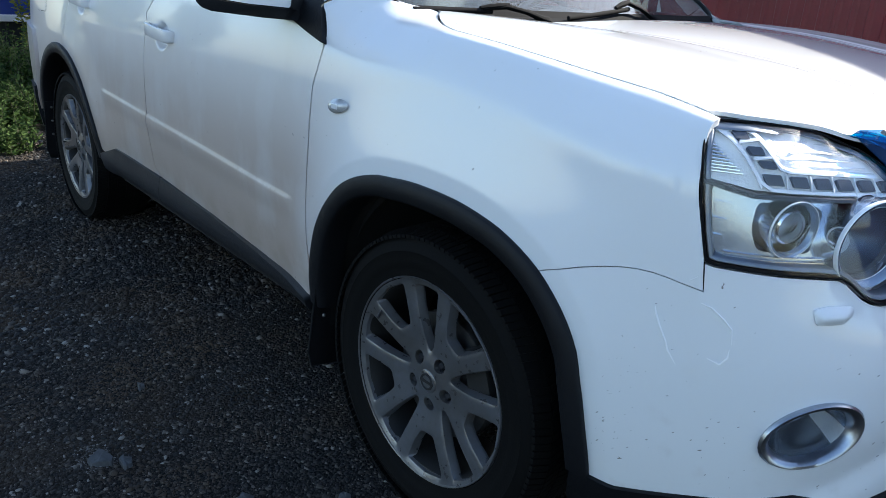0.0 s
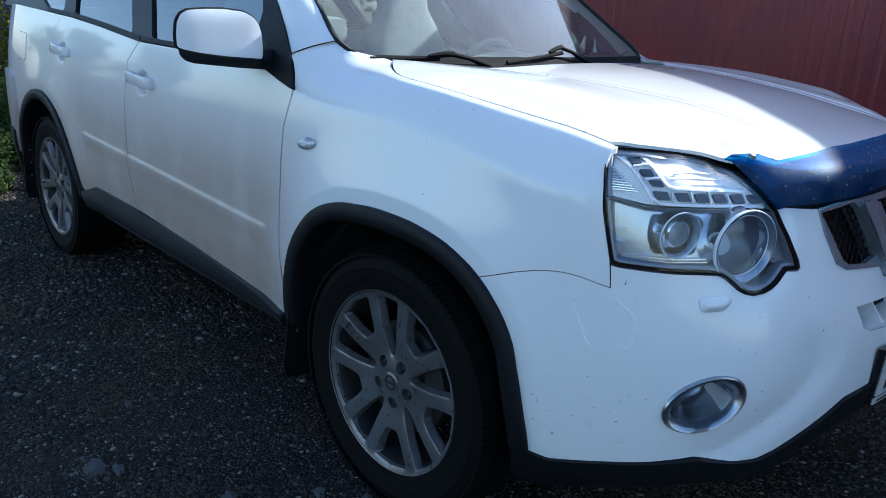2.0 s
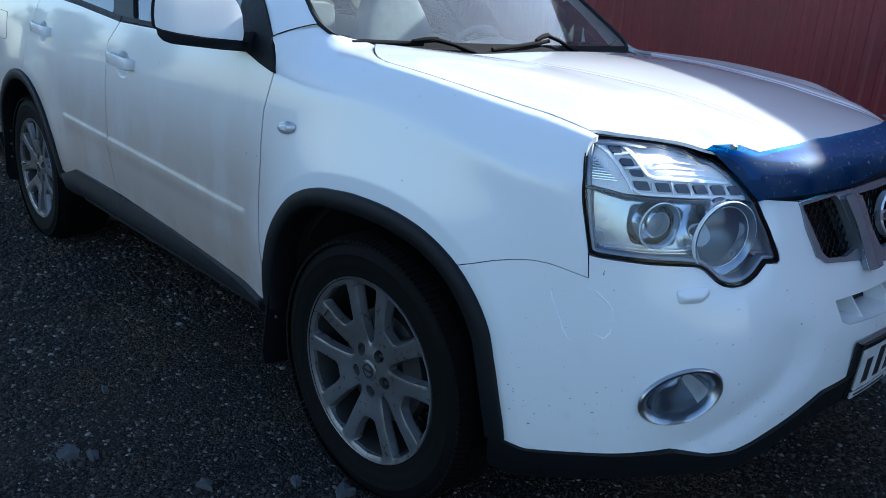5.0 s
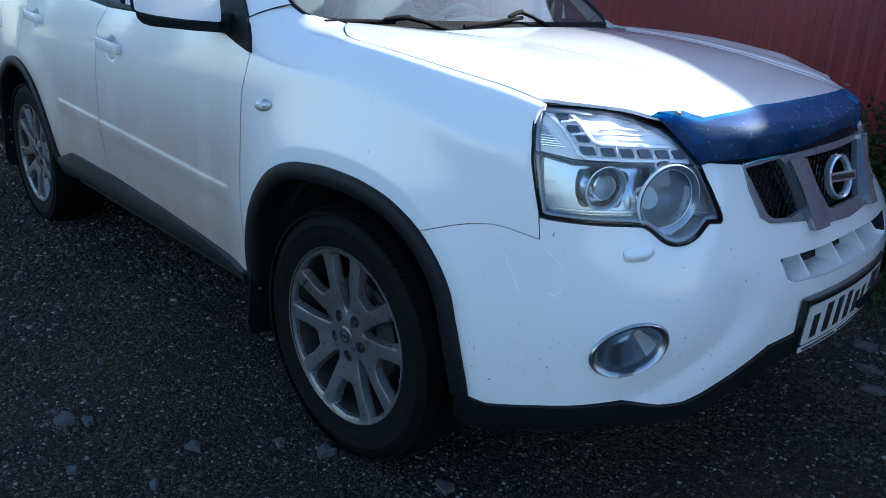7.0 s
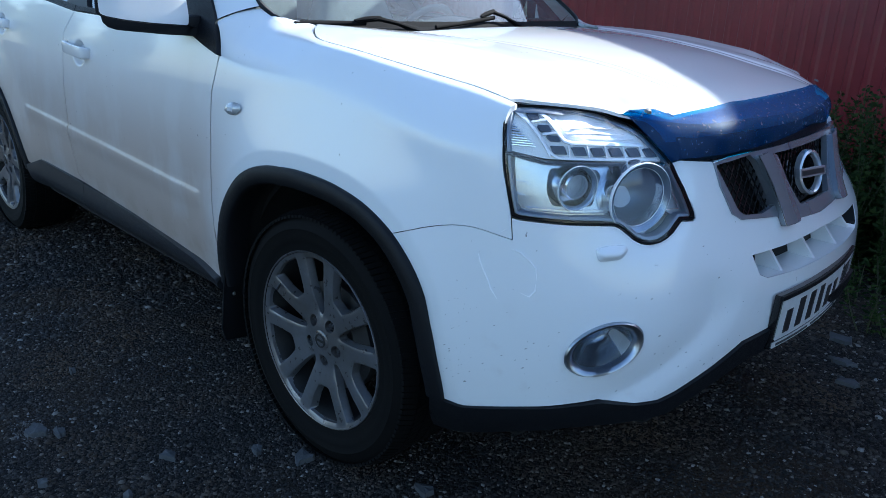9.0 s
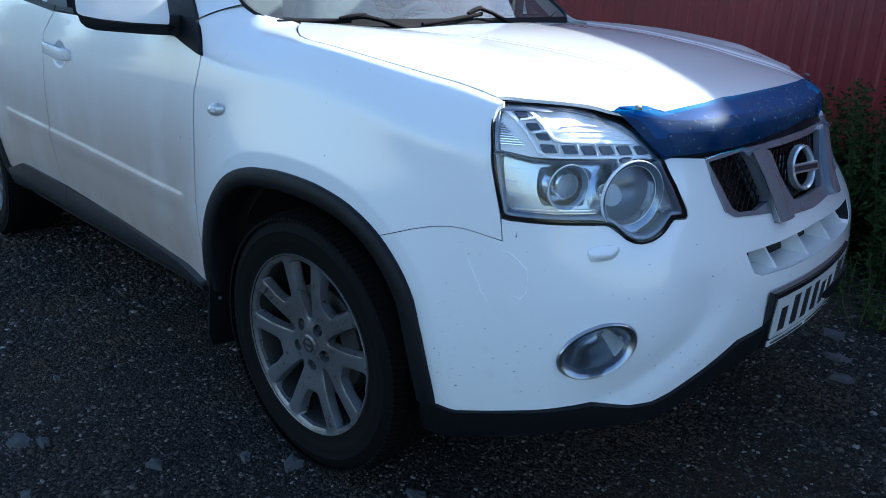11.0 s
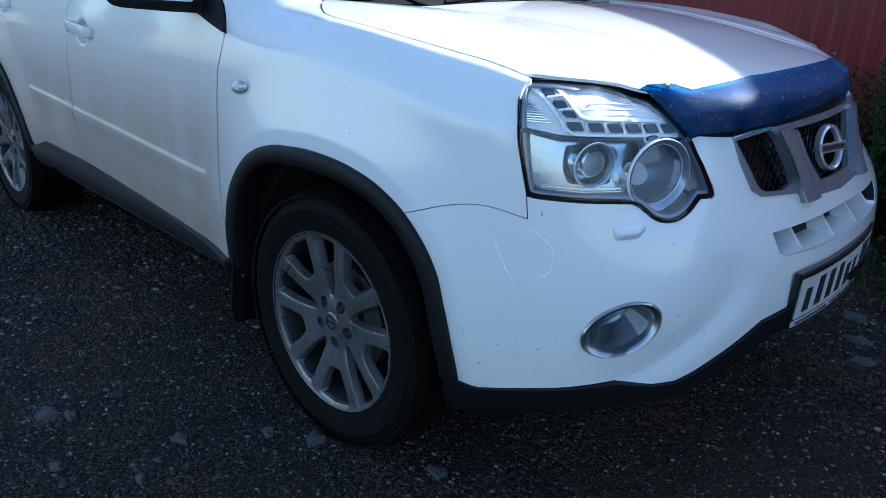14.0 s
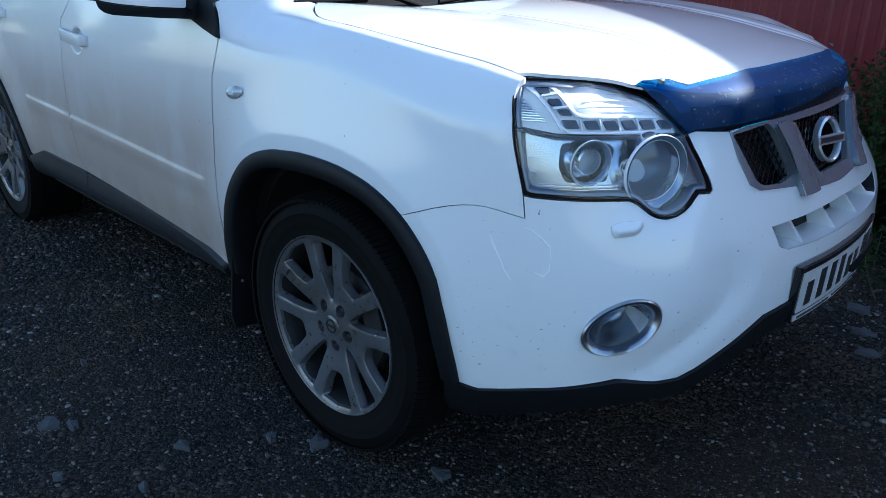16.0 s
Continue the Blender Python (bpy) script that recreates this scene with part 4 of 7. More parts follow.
    for c, zc in ((0.606, 1.0075), (0.636, 0.988), (0.659, 0.970)):
        quad = rounded([(c - 0.017, zc + 0.0055), (c + 0.007, zc + 0.0055), (c + 0.017, zc - 0.0055), (c - 0.006, zc - 0.005)], 0.003)
        skin("led_cell", quad, under(-0.0125), LED, lamp, h=0.012, gap=0.006, depth=0.008, mirror=mirror)
    for k in range(9):
        z = 0.955 + 0.0046 * k
        part("corner_rib", band([(0.572 - 0.0016 * k, z), (0.622 - 0.0062 * k, z - 0.001)], 0.0026, -0.018, 0.003, mirror), SILVER, lamp, smooth=60)
    part("divider", band([(0.566, 0.940), (0.607, 0.932), (0.645, 0.925), (0.70, 0.924), (0.80, 0.922), (0.945, 0.917)], 0.008, -0.008, 0.003, mirror), GLOSS, lamp, smooth=60)
    # lower chamber: bezel with the small projector, and the big round lamp in front
    bezel = [(0.578, 0.930), (0.64, 0.926), (0.79, 0.922), (0.812, 0.905), (0.795, 0.890), (0.785, 0.845), (0.800, 0.822), (0.66, 0.822), (0.604, 0.828), (0.592, 0.850)]
    window = rounded([(0.655, 0.912), (0.770, 0.909), (0.785, 0.896), (0.770, 0.872), (0.765, 0.838), (0.668, 0.838), (0.652, 0.870)], 0.012)
    skin("bezel", rounded(bezel, 0.008), under(-0.030), BEZEL, lamp, holes=[window], h=0.018, depth=0.03, mirror=mirror)
    for z0 in (0.832, 0.826, 0.820):
        part("bezel_line", band([(0.615, z0 + 0.002), (0.70, z0), (0.79, z0)], 0.0022, -0.024, 0.003, mirror), CHROME, lamp, smooth=60)
    for z0, w in ((0.90, 0.030), (0.875, 0.026), (0.850, 0.022)):
        quad = rounded([(0.588, z0 + 0.010), (0.588 + w, z0 + 0.008), (0.590 + w, z0 - 0.010), (0.592, z0 - 0.010)], 0.003)
        skin("side_facet", quad, under(-0.022), BEZEL, lamp, h=0.012, gap=0.008, depth=0.010, mirror=mirror)
    axis = Vector((0.93, -0.36, -0.03)).normalized()

    def ring(name, s, z, out, profile, mat, n=48):
        bm = lathe(bmesh.new(), profile, facing(side(s, z, out), axis), n)
        bmesh.ops.recalc_face_normals(bm, faces=bm.faces)
        return part(name, flipped(bm, mirror), mat, lamp, smooth=35)

    ring("projector_ring", 0.712, 0.877, -0.036, [(0.0450, 0.017), (0.0458, 0.019), (0.0452, 0.0205), (0.0442, 0.0205)], RING)
    ring("projector_band", 0.712, 0.877, -0.036, [(0.0442, 0.0205), (0.0405, 0.0185), (0.0375, 0.012)], BAND)
    ring("projector_sleeve", 0.712, 0.877, -0.036, [(0.0445, -0.03), (0.0450, 0.016)], CHROME)
    ring("projector_cone", 0.712, 0.877, -0.036, [(0.0375, 0.012), (0.036, 0.002), (0.034, -0.02)], CHROME)
    ring("projector_cup", 0.712, 0.877, -0.048, [(0.038, 0.004), (0.030, -0.008), (0.0275, 0.016), (0.0245, 0.019)], SILVER)
    ring("projector_lens", 0.712, 0.877, -0.046, [(0.0001, 0.027), (0.009, 0.0255), (0.018, 0.021), (0.0245, 0.012)], LENS)
    deep = -0.06 if mirror else -0.026
    ring("main_sleeve", 0.868, 0.858, deep, [(0.0705, -0.05), (0.0715, 0.020)], CHROME, 64)
    ring("main_ring", 0.868, 0.858, deep, [(0.0715, 0.018), (0.0728, 0.022), (0.0722, 0.0255), (0.0708, 0.0262)], RING, 64)
    ring("main_band", 0.868, 0.858, deep, [(0.0708, 0.0262), (0.0650, 0.0235), (0.0605, 0.0165)], BAND, 64)
    ring("main_edge", 0.868, 0.858, deep, [(0.0605, 0.0165), (0.0600, 0.0180), (0.0592, 0.0165)], RING, 64)
    ring("main_tube", 0.868, 0.858, deep, [(0.0592, 0.0165), (0.0580, 0.008), (0.056, -0.04)], CHROME, 64)
    ring("main_reflector", 0.868, 0.858, deep - 0.004, [(0.0570, 0.000), (0.050, -0.022), (0.034, -0.038), (0.014, -0.046), (0.0001, -0.047)], BOWL, 48)
    ring("main_lens", 0.868, 0.858, deep, [(0.0001, 0.021), (0.022, 0.020), (0.044, 0.016), (0.0585, 0.010)], LENS, 48)
    chin = [(0.858 + 0.088 * math.cos(radians(a)), 0.862 + 0.088 * math.sin(radians(a))) for a in range(208, 336, 8)] + [(0.858 + 0.070 * math.cos(radians(a)), 0.858 + 0.068 * math.sin(radians(a))) for a in range(330, 206, -8)]
    skin("chin", chin, under(-0.028), BOWL, lamp, h=0.012, gap=0.008, depth=0.02, mirror=mirror)
    skin("inner_panel", rounded([(0.930, 0.914), (0.952, 0.908), (0.980, 0.866), (1.003, 0.818), (0.972, 0.813), (0.946, 0.826), (0.940, 0.860)], 0.006), under(-0.022), BOWL, lamp, h=0.015, gap=0.008, depth=0.02, mirror=mirror)
    part("inner_line", band([(0.935, 0.905), (0.962, 0.870), (0.985, 0.828), (0.95, 0.828)], 0.003, -0.020, 0.003, mirror), SILVER, lamp, smooth=60)
    part("inner_border", band(shrunk(dense(LAMP, 0.015), 0.010), 0.008, -0.010, 0.003, mirror, True), BOWL, lamp, smooth=60)
    lens = skin("lens", shrunk(dense(LAMP, 0.02), 0.005), under(0.0005), CLEAR, lamp, h=0.03, depth=0.0, mirror=mirror, label="clear plastic lens")
    lens.visible_shadow = False
    return lamp


for mirror in (False, True):
    headlight(mirror)
    # washer cap
    cap = rounded([(0.766, 0.766), (0.792, 0.772), (0.834, 0.772), (0.837, 0.760), (0.820, 0.745), (0.774, 0.742)], 0.008)

    def cap_skin(s, z):
        d = edge_distance(cap, np.stack([s, z], -1)) if np.ndim(s) else 0
        return side(s, z, 0.004) + 0.010 * (step(0.0, 0.012, d))[..., None] * np.array((0.75, -0.66, 0))
    skin("washer_cap", cap, cap_skin, PAINT, car, h=0.005, gap=0.005, depth=0.010, mirror=mirror)
    # side indicator
    drop = [(-0.339 + 0.042 * math.cos(a), 0.910 + 0.0165 * math.sin(a) + 0.006 * math.cos(a)) for a in np.linspace(0, 2 * math.pi, 28, endpoint=False)]

    def drop_skin(s, z):
        q = ((s + 0.339) / 0.043) ** 2 + ((z - 0.910 - 0.14 * (s + 0.339)) / 0.017) ** 2
        p = side(s, z, 0.001)
        p[..., 1] -= 0.014 * np.sqrt(np.clip(1 - q, 0, 1))
        return p
    lampside = skin("side_indicator", drop, drop_skin, AMBER, car, h=0.006, gap=0.006, depth=0.006, mirror=mirror, label="small oval clear side indicator")
    part("indicator_bulb", flipped(box(bmesh.new(), (-0.349, -0.9005, 0.904), (-0.325, -0.8965, 0.916), 0.002), mirror), SMOKE, lampside)

    # fog lamp
    lampfog = new("fog_lamp")
    lampfog.parent = car
    tagged(lampfog, "oval fog lamp in a chrome ring")
    cx, cz = 0.80, 0.562
    rows = [(1.02, 0.000), (1.05, 0.006), (1.00, 0.011), (0.92, 0.010), (0.84, 0.002), (0.80, -0.010)]
    bm = bmesh.new()
    rings = [[bm.verts.new(side(cx + (s - cx) * k, cz + (z - cz) * k, o)) for k, o in rows] for s, z in fog]
    for i in range(len(rings)):
        a, b = rings[i], rings[(i + 1) % len(rings)]
        for k in range(len(rows) - 1):
            bm.faces.new((a[k], a[k + 1], b[k + 1], b[k]))
    bmesh.ops.recalc_face_normals(bm, faces=bm.faces)
    part("chrome_ring", flipped(bm, mirror), FOGRING, lampfog, smooth=50)
    bm = bmesh.new()
    rows = [(0.80, -0.010, 0.0), (0.72, -0.045, 0.01), (0.55, -0.075, 0.02), (0.30, -0.085, 0.03), (0.02, -0.085, 0.03)]
    rings = [[bm.verts.new(side(cx + d + (s - cx) * k, cz + (z - cz) * k, o)) for k, o, d in rows] for s, z in fog]
    for i in range(len(rings)):
        a, b = rings[i], rings[(i + 1) % len(rings)]
        for k in range(len(rows) - 1):
            bm.faces.new((a[k], a[k + 1], b[k + 1], b[k]))
    bmesh.ops.recalc_face_normals(bm, faces=bm.faces)
    # pale wedge copied from the bowl, a painted glint of reflected light
    low_half = bmesh.new()
    half_rings = [[low_half.verts.new(v.co + Vector((0.001, -0.001, 0.002))) for v in r] for r, (s, z) in zip(rings, fog) if s - cx > 0.008 and -0.55 * (s - cx) < z - cz < 0.20 * (s - cx)]
    part("reflector_bowl", flipped(bm, mirror), FOGBOWL, lampfog, smooth=50)
    for a, b in zip(half_rings, half_rings[1:]):
        if (a[0].co - b[0].co).length < 0.03:
            for k in range(len(rows) - 2):
                low_half.faces.new((a[k], a[k + 1], b[k + 1], b[k]))
    bmesh.ops.recalc_face_normals(low_half, faces=low_half.faces)
    part("bright_reflector", flipped(low_half, mirror), SMOKE, lampfog, smooth=50)
    cover = skin("cover_glass", [(cx + (s - cx) * 0.80, cz + (z - cz) * 0.80) for s, z in fog], under(-0.012), CLEAR, lampfog, h=0.02, depth=0.0, mirror=mirror)
    cover.visible_shadow = False

# slot under the grille with its fins
skin("slot_back", [(s, z) for s, z in shrunk(dense(vent, 0.03), -0.012)], under(-0.075), DARK, car, h=0.06, depth=0.0)
n = len(dense(vent, 0.02))
rim = dense(vent, 0.02)
verts = [side(s, z, o) for s, z in rim for o in (-0.002, -0.075)]
quads = [(2 * i, 2 * ((i + 1) % n), 2 * ((i + 1) % n) + 1, 2 * i + 1) for i in range(n)]
floor_part = [rim[i][1] < 0.668 and rim[(i + 1) % n][1] < 0.668 for i in range(n)]
mesh_object("slot_floor", verts, [q for q, f in zip(quads, floor_part) if f], PAINT, car, smooth=False)
mesh_object("slot_wall", verts, [q for q, f in zip(quads, floor_part) if not f], BLACK, car, smooth=False)
for y in (-0.212, -0.045, 0.122, 0.289):
    s = float(np.interp(y, PLAN_XY[PLAN_S > 0.5][:, 1], PLAN_S[PLAN_S > 0.5])) if y <= 0 else 2 * NOSE - float(np.interp(-y, PLAN_XY[PLAN_S > 0.5][:, 1], PLAN_S[PLAN_S > 0.5]))
    bm = bmesh.new()
    a, b = side(s, 0.653, 0)[0], side(s, 0.722, 0)[0]
    pts = [(a - 0.010, 0.652), (b - 0.050, 0.723), (b - 0.072, 0.723), (a - 0.072, 0.652)]
    fa = [bm.verts.new((x, y - 0.006, z)) for x, z in pts]
    fb = [bm.verts.new((x, y + 0.006 + 0.02 * (i in (2, 3)), z)) for i, (x, z) in enumerate(pts)]
    bm.faces.new(fa)
    bm.faces.new(fb[::-1])
    for i in range(4):
        bm.faces.new((fa[i], fb[i], fb[(i + 1) % 4], fa[(i + 1) % 4]))
    bmesh.ops.recalc_face_normals(bm, faces=bm.faces)
    part("slot_fin", bm, PAINT, car)

# grille
grille = new("grille")
grille.parent = car
tagged(grille, "satin chrome grille with a black honeycomb mesh")
g_top = [(NOSE, 0.930), (1.415, 0.930), (1.20, 0.926)]
g_half = [(1.074, 0.921)] + GRILLE[1:]
g_loop = g_half + [(2 * NOSE - s, z) for s, z in g_half[::-1][1:]] + [(2 * NOSE - s, z) for s, z in g_top[::-1]] + g_top[1:]
h_side = rounded([(1.080, 0.911), (1.212, 0.922), (1.235, 0.905), (1.300, 0.809), (1.235, 0.797), (1.165, 0.803), (1.145, 0.815)], 0.008)
h_mid = rounded([(1.318, 0.915), (2 * NOSE - 1.318, 0.915), (2 * NOSE - 1.425, 0.790), (1.425, 0.790)], 0.010)
skin("frame", g_loop, under(0.004), SATIN, grille, holes=[h_side, [(2 * NOSE - s, z) for s, z in h_side], h_mid], h=0.02, gap=0.012, depth=0.014, label="grey satin metal frame")
strut = [(1.226, 0.921), (1.262, 0.926), (1.310, 0.915), (1.345, 0.850), (1.381, 0.782), (1.374, 0.766), (1.308, 0.764), (1.297, 0.800), (1.270, 0.855)]


def strut_skin(s, z):
    q = np.where(s > NOSE, 2 * NOSE - s, s)
    mid = np.interp(z, (0.764, 0.83, 0.90, 0.926), (1.345, 1.315, 1.275, 1.255))
    return side(s, z, 0.016 + 0.006 * (1 - np.clip(np.abs(q - mid) / 0.05, 0, 1) ** 2))


skin("strut", strut, strut_skin, SATIN, grille, h=0.012, gap=0.01, depth=0.058, label="slanting bright metal strut")
skin("strut", [(2 * NOSE - s, z) for s, z in strut], strut_skin, SATIN, grille, h=0.012, gap=0.01, depth=0.058, label="slanting bright metal strut")
for flip in (False, True):
    for line, out in (([(1.226, 0.921), (1.240, 0.903), (1.270, 0.855), (1.297, 0.800), (1.308, 0.764)], 0.0165), ([(1.072, 0.917), (1.12, 0.924), (1.215, 0.9275)], 0.0055)):
        pts = [tuple(side(2 * NOSE - q if flip else q, z, out)) for q, z in line]
        part("edge_line", tube(bmesh.new(), pts, 0.0013, 6), CHROME, grille, smooth=60)
skin("mesh_back", shrunk(dense(g_loop, 0.03), 0.004), under(-0.055), DARK, grille, h=0.06, depth=0.0)
bm = bmesh.new()
for r in range(9):
    z0 = 0.800 + 0.0155 * r
    pts = [side(1.09 + 0.0115 * k, z0 + (0.0062 if (k + r) % 2 else -0.0062), -0.016) for k in range(int((2 * NOSE - 2.18) / 0.0115))]
    tube(bm, pts, 0.0022, 5)
part("honeycomb_mesh", bm, GLOSS, grille, smooth=60)
BADGE = material("badge_chrome", (0.62, 0.64, 0.68), rough=0.2, metal=0.7)
EMB = facing((0.862, -0.018, 0.851), (0.955, -0.22, 0.20))
emblem = part("emblem", lathe(bmesh.new(), [(0.041, -0.004), (0.042, 0.008), (0.046, 0.012), (0.051, 0.009), (0.053, -0.004)], EMB @ Matrix.Diagonal((1.0, 1.04, 1, 1)), 56, True), BADGE, grille, "round chrome badge with a cross bar", smooth=50)
bm = bmesh.new()
box(bm, (-0.059, -0.011, 0.002), (0.059, 0.012, 0.015), 0.003, EMB)
bar = part("badge_bar", bm, BADGE, emblem)
part("dark_strip", box(bmesh.new(), (-0.050, -0.0055, 0.0145), (0.050, 0.0065, 0.0158), 0.0005, EMB), INK, bar)
bm = lathe(bmesh.new(), [(0.0001, -0.03), (0.040, -0.03), (0.0415, -0.004), (0.051, -0.004), (0.052, -0.06)], EMB, 40)
part("badge_back", bm, GLOSS, emblem, smooth=40)

# the bonnet's front face, which turns down behind the deflector
bm = bmesh.new()
rows = []
for k in range(49):
    u = -1 + k / 24
    a = abs(u)
    y0 = 0.590 * u
    x0 = float(HOOD_FRONT(abs(y0))) - 0.001
    z0 = float(top(np.float64(x0), np.float64(y0))) - 0.002
    low = side(NOSE - (NOSE - 0.968) * a, 0.955, -0.022)
    p0, p2 = np.array((x0, y0, z0)), np.array((low[0], low[1] * (1 if u < 0 else -1), min(low[2], z0 - 0.02)))
    p1 = np.array((p0[0] * 0.35 + p2[0] * 0.65 + 0.012, p0[1] * 0.4 + p2[1] * 0.6, p0[2] - 0.004))
    rows.append([bm.verts.new((1 - t) ** 2 * p0 + 2 * t * (1 - t) * p1 + t * t * p2) for t in np.linspace(0, 0.85 + 0.15 * float(step(0.75, 0.95, a)), 7)])
for a, b in zip(rows, rows[1:]):
    for j in range(6):
        bm.faces.new((a[j], b[j], b[j + 1], a[j + 1]))
bmesh.ops.recalc_face_normals(bm, faces=bm.faces)
part("hood_lip", bm, PAINT, car, smooth=60)
# dark gap between grille and bonnet
skin("gap_seal", [(1.00, 0.918), (NOSE, 0.926), (2 * NOSE - 1.00, 0.918), (2 * NOSE - 1.0, 0.965), (NOSE, 0.985), (1.00, 0.965)], under(-0.012), BLACK, car, h=0.05, depth=0.01)
# blue deflector: a flange that lies on the front edge of the bonnet, with a tab at either end, and a bowed face
TOP_EDGE = curve((0.0, 0.094, 0.212, 0.318, 0.40, 0.444, 0.476, 0.496, 0.506, 0.514, 0.538, 0.560, 0.578), (0.762, 0.761, 0.758, 0.748, 0.737, 0.728, 0.720, 0.714, 0.698, 0.683, 0.667, 0.653, 0.652))
bm = bmesh.new()
N, M = 110, 18
rows = []


def on_hood(x, y, lift):
    front = float(HOOD_FRONT(abs(y)))
    return np.array((x, y, float(top(np.float64(min(x, front)), np.float64(abs(y)))) + lift - 0.9 * max(0.0, x - front)))


for i in range(N + 1):
    u = -1 + 2 * i / N
    a = abs(u)
    end = float(step(0.80, 1.0, a))
    back = 0.030 * float(step(0.0, 0.8, u))
    ty, cy = 0.575 * u, 0.556 * u
    p0 = on_hood(float(TOP_EDGE(abs(ty))), ty, 0.009)
    crease = on_hood(float(HOOD_FRONT(abs(cy))) - 0.004, cy, 0.011)
    b = side(NOSE - (NOSE - 0.961) * a, 0.935, 0.020)
    p3 = np.array((b[0] - 0.004 * (1 - a) - back, b[1] * (1 if u < 0 else -1), 0.932 + 0.033 * (1 - a) ** 1.75))
    crease[0] -= 0.6 * back
    p0[0] -= 0.4 * back
    swell = np.array((0.024, 0.0, 0.022)) * (1 - 0.5 * end) + np.array((0, -0.016 * end * (1 if u < 0 else -1), 0.0))
    p1, p2 = crease + 0.20 * (p3 - crease) + np.array((0.014, 0.0, 0.003)) * (1 - 0.5 * end), (crease + 2 * p3) / 3 + swell
    ring = [tuple(p0 + (crease - p0) * j / 6) for j in range(6)]
    for j in range(M - 5):
        t = j / (M - 6)
        ring.append(tuple((1 - t) ** 3 * crease + 3 * t * (1 - t) ** 2 * p1 + 3 * t * t * (1 - t) * p2 + t ** 3 * p3))
    rows.append(ring)
for row, at, way in ((rows[0], 0, -1), (rows[-1], len(rows) + 1, 1)):
    rim_row = [(x - 0.004, y + way * (0.004 + 0.011 * math.sin(math.pi * min(1.0, 1.25 * j / M) * 0.5)), z - 0.004 - 0.008 * math.sin(math.pi * j / M)) for j, (x, y, z) in enumerate(row)]
    rows.insert(at, rim_row)
N += 2
outer = np.array(rows)
du, dv = np.gradient(outer, axis=0), np.gradient(outer, axis=1)
nrm = np.cross(dv, du)
nrm /= np.linalg.norm(nrm, axis=-1, keepdims=True) + 1e-9
nrm *= np.sign((nrm * np.array((0.7, 0, 0.7))).sum(-1, keepdims=True))
inner = outer - 0.004 * nrm
va = [[bm.verts.new(p) for p in r] for r in outer]
vb = [[bm.verts.new(p) for p in r] for r in inner]
for i in range(N):
    for j in range(M):
        bm.faces.new((va[i][j], va[i][j + 1], va[i + 1][j + 1], va[i + 1][j]))
        bm.faces.new((vb[i][j], vb[i + 1][j], vb[i + 1][j + 1], vb[i][j + 1]))
for i in range(N):
    bm.faces.new((va[i][0], va[i + 1][0], vb[i + 1][0], vb[i][0]))
    bm.faces.new((va[i][M], vb[i][M], vb[i + 1][M], va[i + 1][M]))
for j in range(M):
    bm.faces.new((va[0][j], vb[0][j], vb[0][j + 1], va[0][j + 1]))
    bm.faces.new((va[N][j], va[N][j + 1], vb[N][j + 1], vb[N][j]))
bmesh.ops.recalc_face_normals(bm, faces=bm.faces)
deflector = part("bonnet_deflector", bm, BLUE, car, "dusty dark blue plastic bonnet deflector", smooth=50)
for y in (-0.546, 0.546):
    x = 0.687
    z = float(top(np.float64(x), np.float64(abs(y)))) + 0.016
    bm = lathe(bmesh.new(), [(0.0001, 0.006), (0.005, 0.0055), (0.007, 0.003), (0.008, 0.0)], facing((x, y, z), (0.35, 0.15 * (1 if y > 0 else -1), 0.92)), 16)
    part("screw", bm, STEEL, deflector, smooth=40)

# number plate
plate = new("number_plate")
plate.parent = car
tagged(plate, "white number plate in a black holder")


def bent(y0, y1, z0, z1, back, face):
    """A slab between two depths that follows the bend of the plate."""
    bm = bmesh.new()
    n = max(1, int(math.ceil((y1 - y0) / 0.035)))
    rings = []
    for y in np.linspace(y0, y1, n + 1):
        x = 0.944 - 0.27 * y * y
        rings.append([bm.verts.new((x + d + 0.04 * (z - 0.545), y, z)) for d, z in ((back, z0), (face, z0), (face, z1), (back, z1))])
    for a, b in zip(rings, rings[1:]):
        for k in range(4):
            bm.faces.new((a[k], b[k], b[(k + 1) % 4], a[(k + 1) % 4]))
    bm.faces.new(rings[0])
    bm.faces.new(rings[-1])
    bmesh.ops.recalc_face_normals(bm, faces=bm.faces)
    return bm


part("holder", bent(-0.272, 0.272, 0.484, 0.618, -0.014, 0.0), GLOSS, plate, "black plastic plate holder")
part("holder_rim", bent(-0.272, 0.272, 0.606, 0.618, -0.002, 0.004), BLACK, plate)
part("plate", bent(-0.258, 0.258, 0.505, 0.604, -0.002, 0.0025), WHITE_PLATE, plate)
part("holder_ledge", bent(-0.264, 0.264, 0.486, 0.499, -0.004, 0.0022), WHITE_PLATE, plate)
for y in (-0.19, 0.19):
    part("plate_screw", lathe(bmesh.new(), [(0.0001, 0.003), (0.004, 0.0025), (0.0055, 0.0)], facing((0.944 - 0.27 * y * y + 0.003, y, 0.611), (1, 0, 0.1)), 10), STEEL, plate)
for k in range(6):
    w = (0.030, 0.032, 0.032, 0.032, 0.034, 0.030)[k]
    y0 = -0.232 + 0.0605 * k
    tall = 0.058 if k in (0, 4, 5) else 0.074
    part("character_bar", bent(y0, y0 + w, 0.517, 0.517 + tall, 0.0, 0.0034), INK, plate)
for y0, w, z0, t in ((0.158, 0.024, 0.540, 0.050), (0.188, 0.024, 0.540, 0.050), (0.218, 0.024, 0.540, 0.050), (0.162, 0.045, 0.513, 0.014)):
    part("character_bar", bent(y0, y0 + w, z0, z0 + t, 0.0, 0.0034), INK, plate)
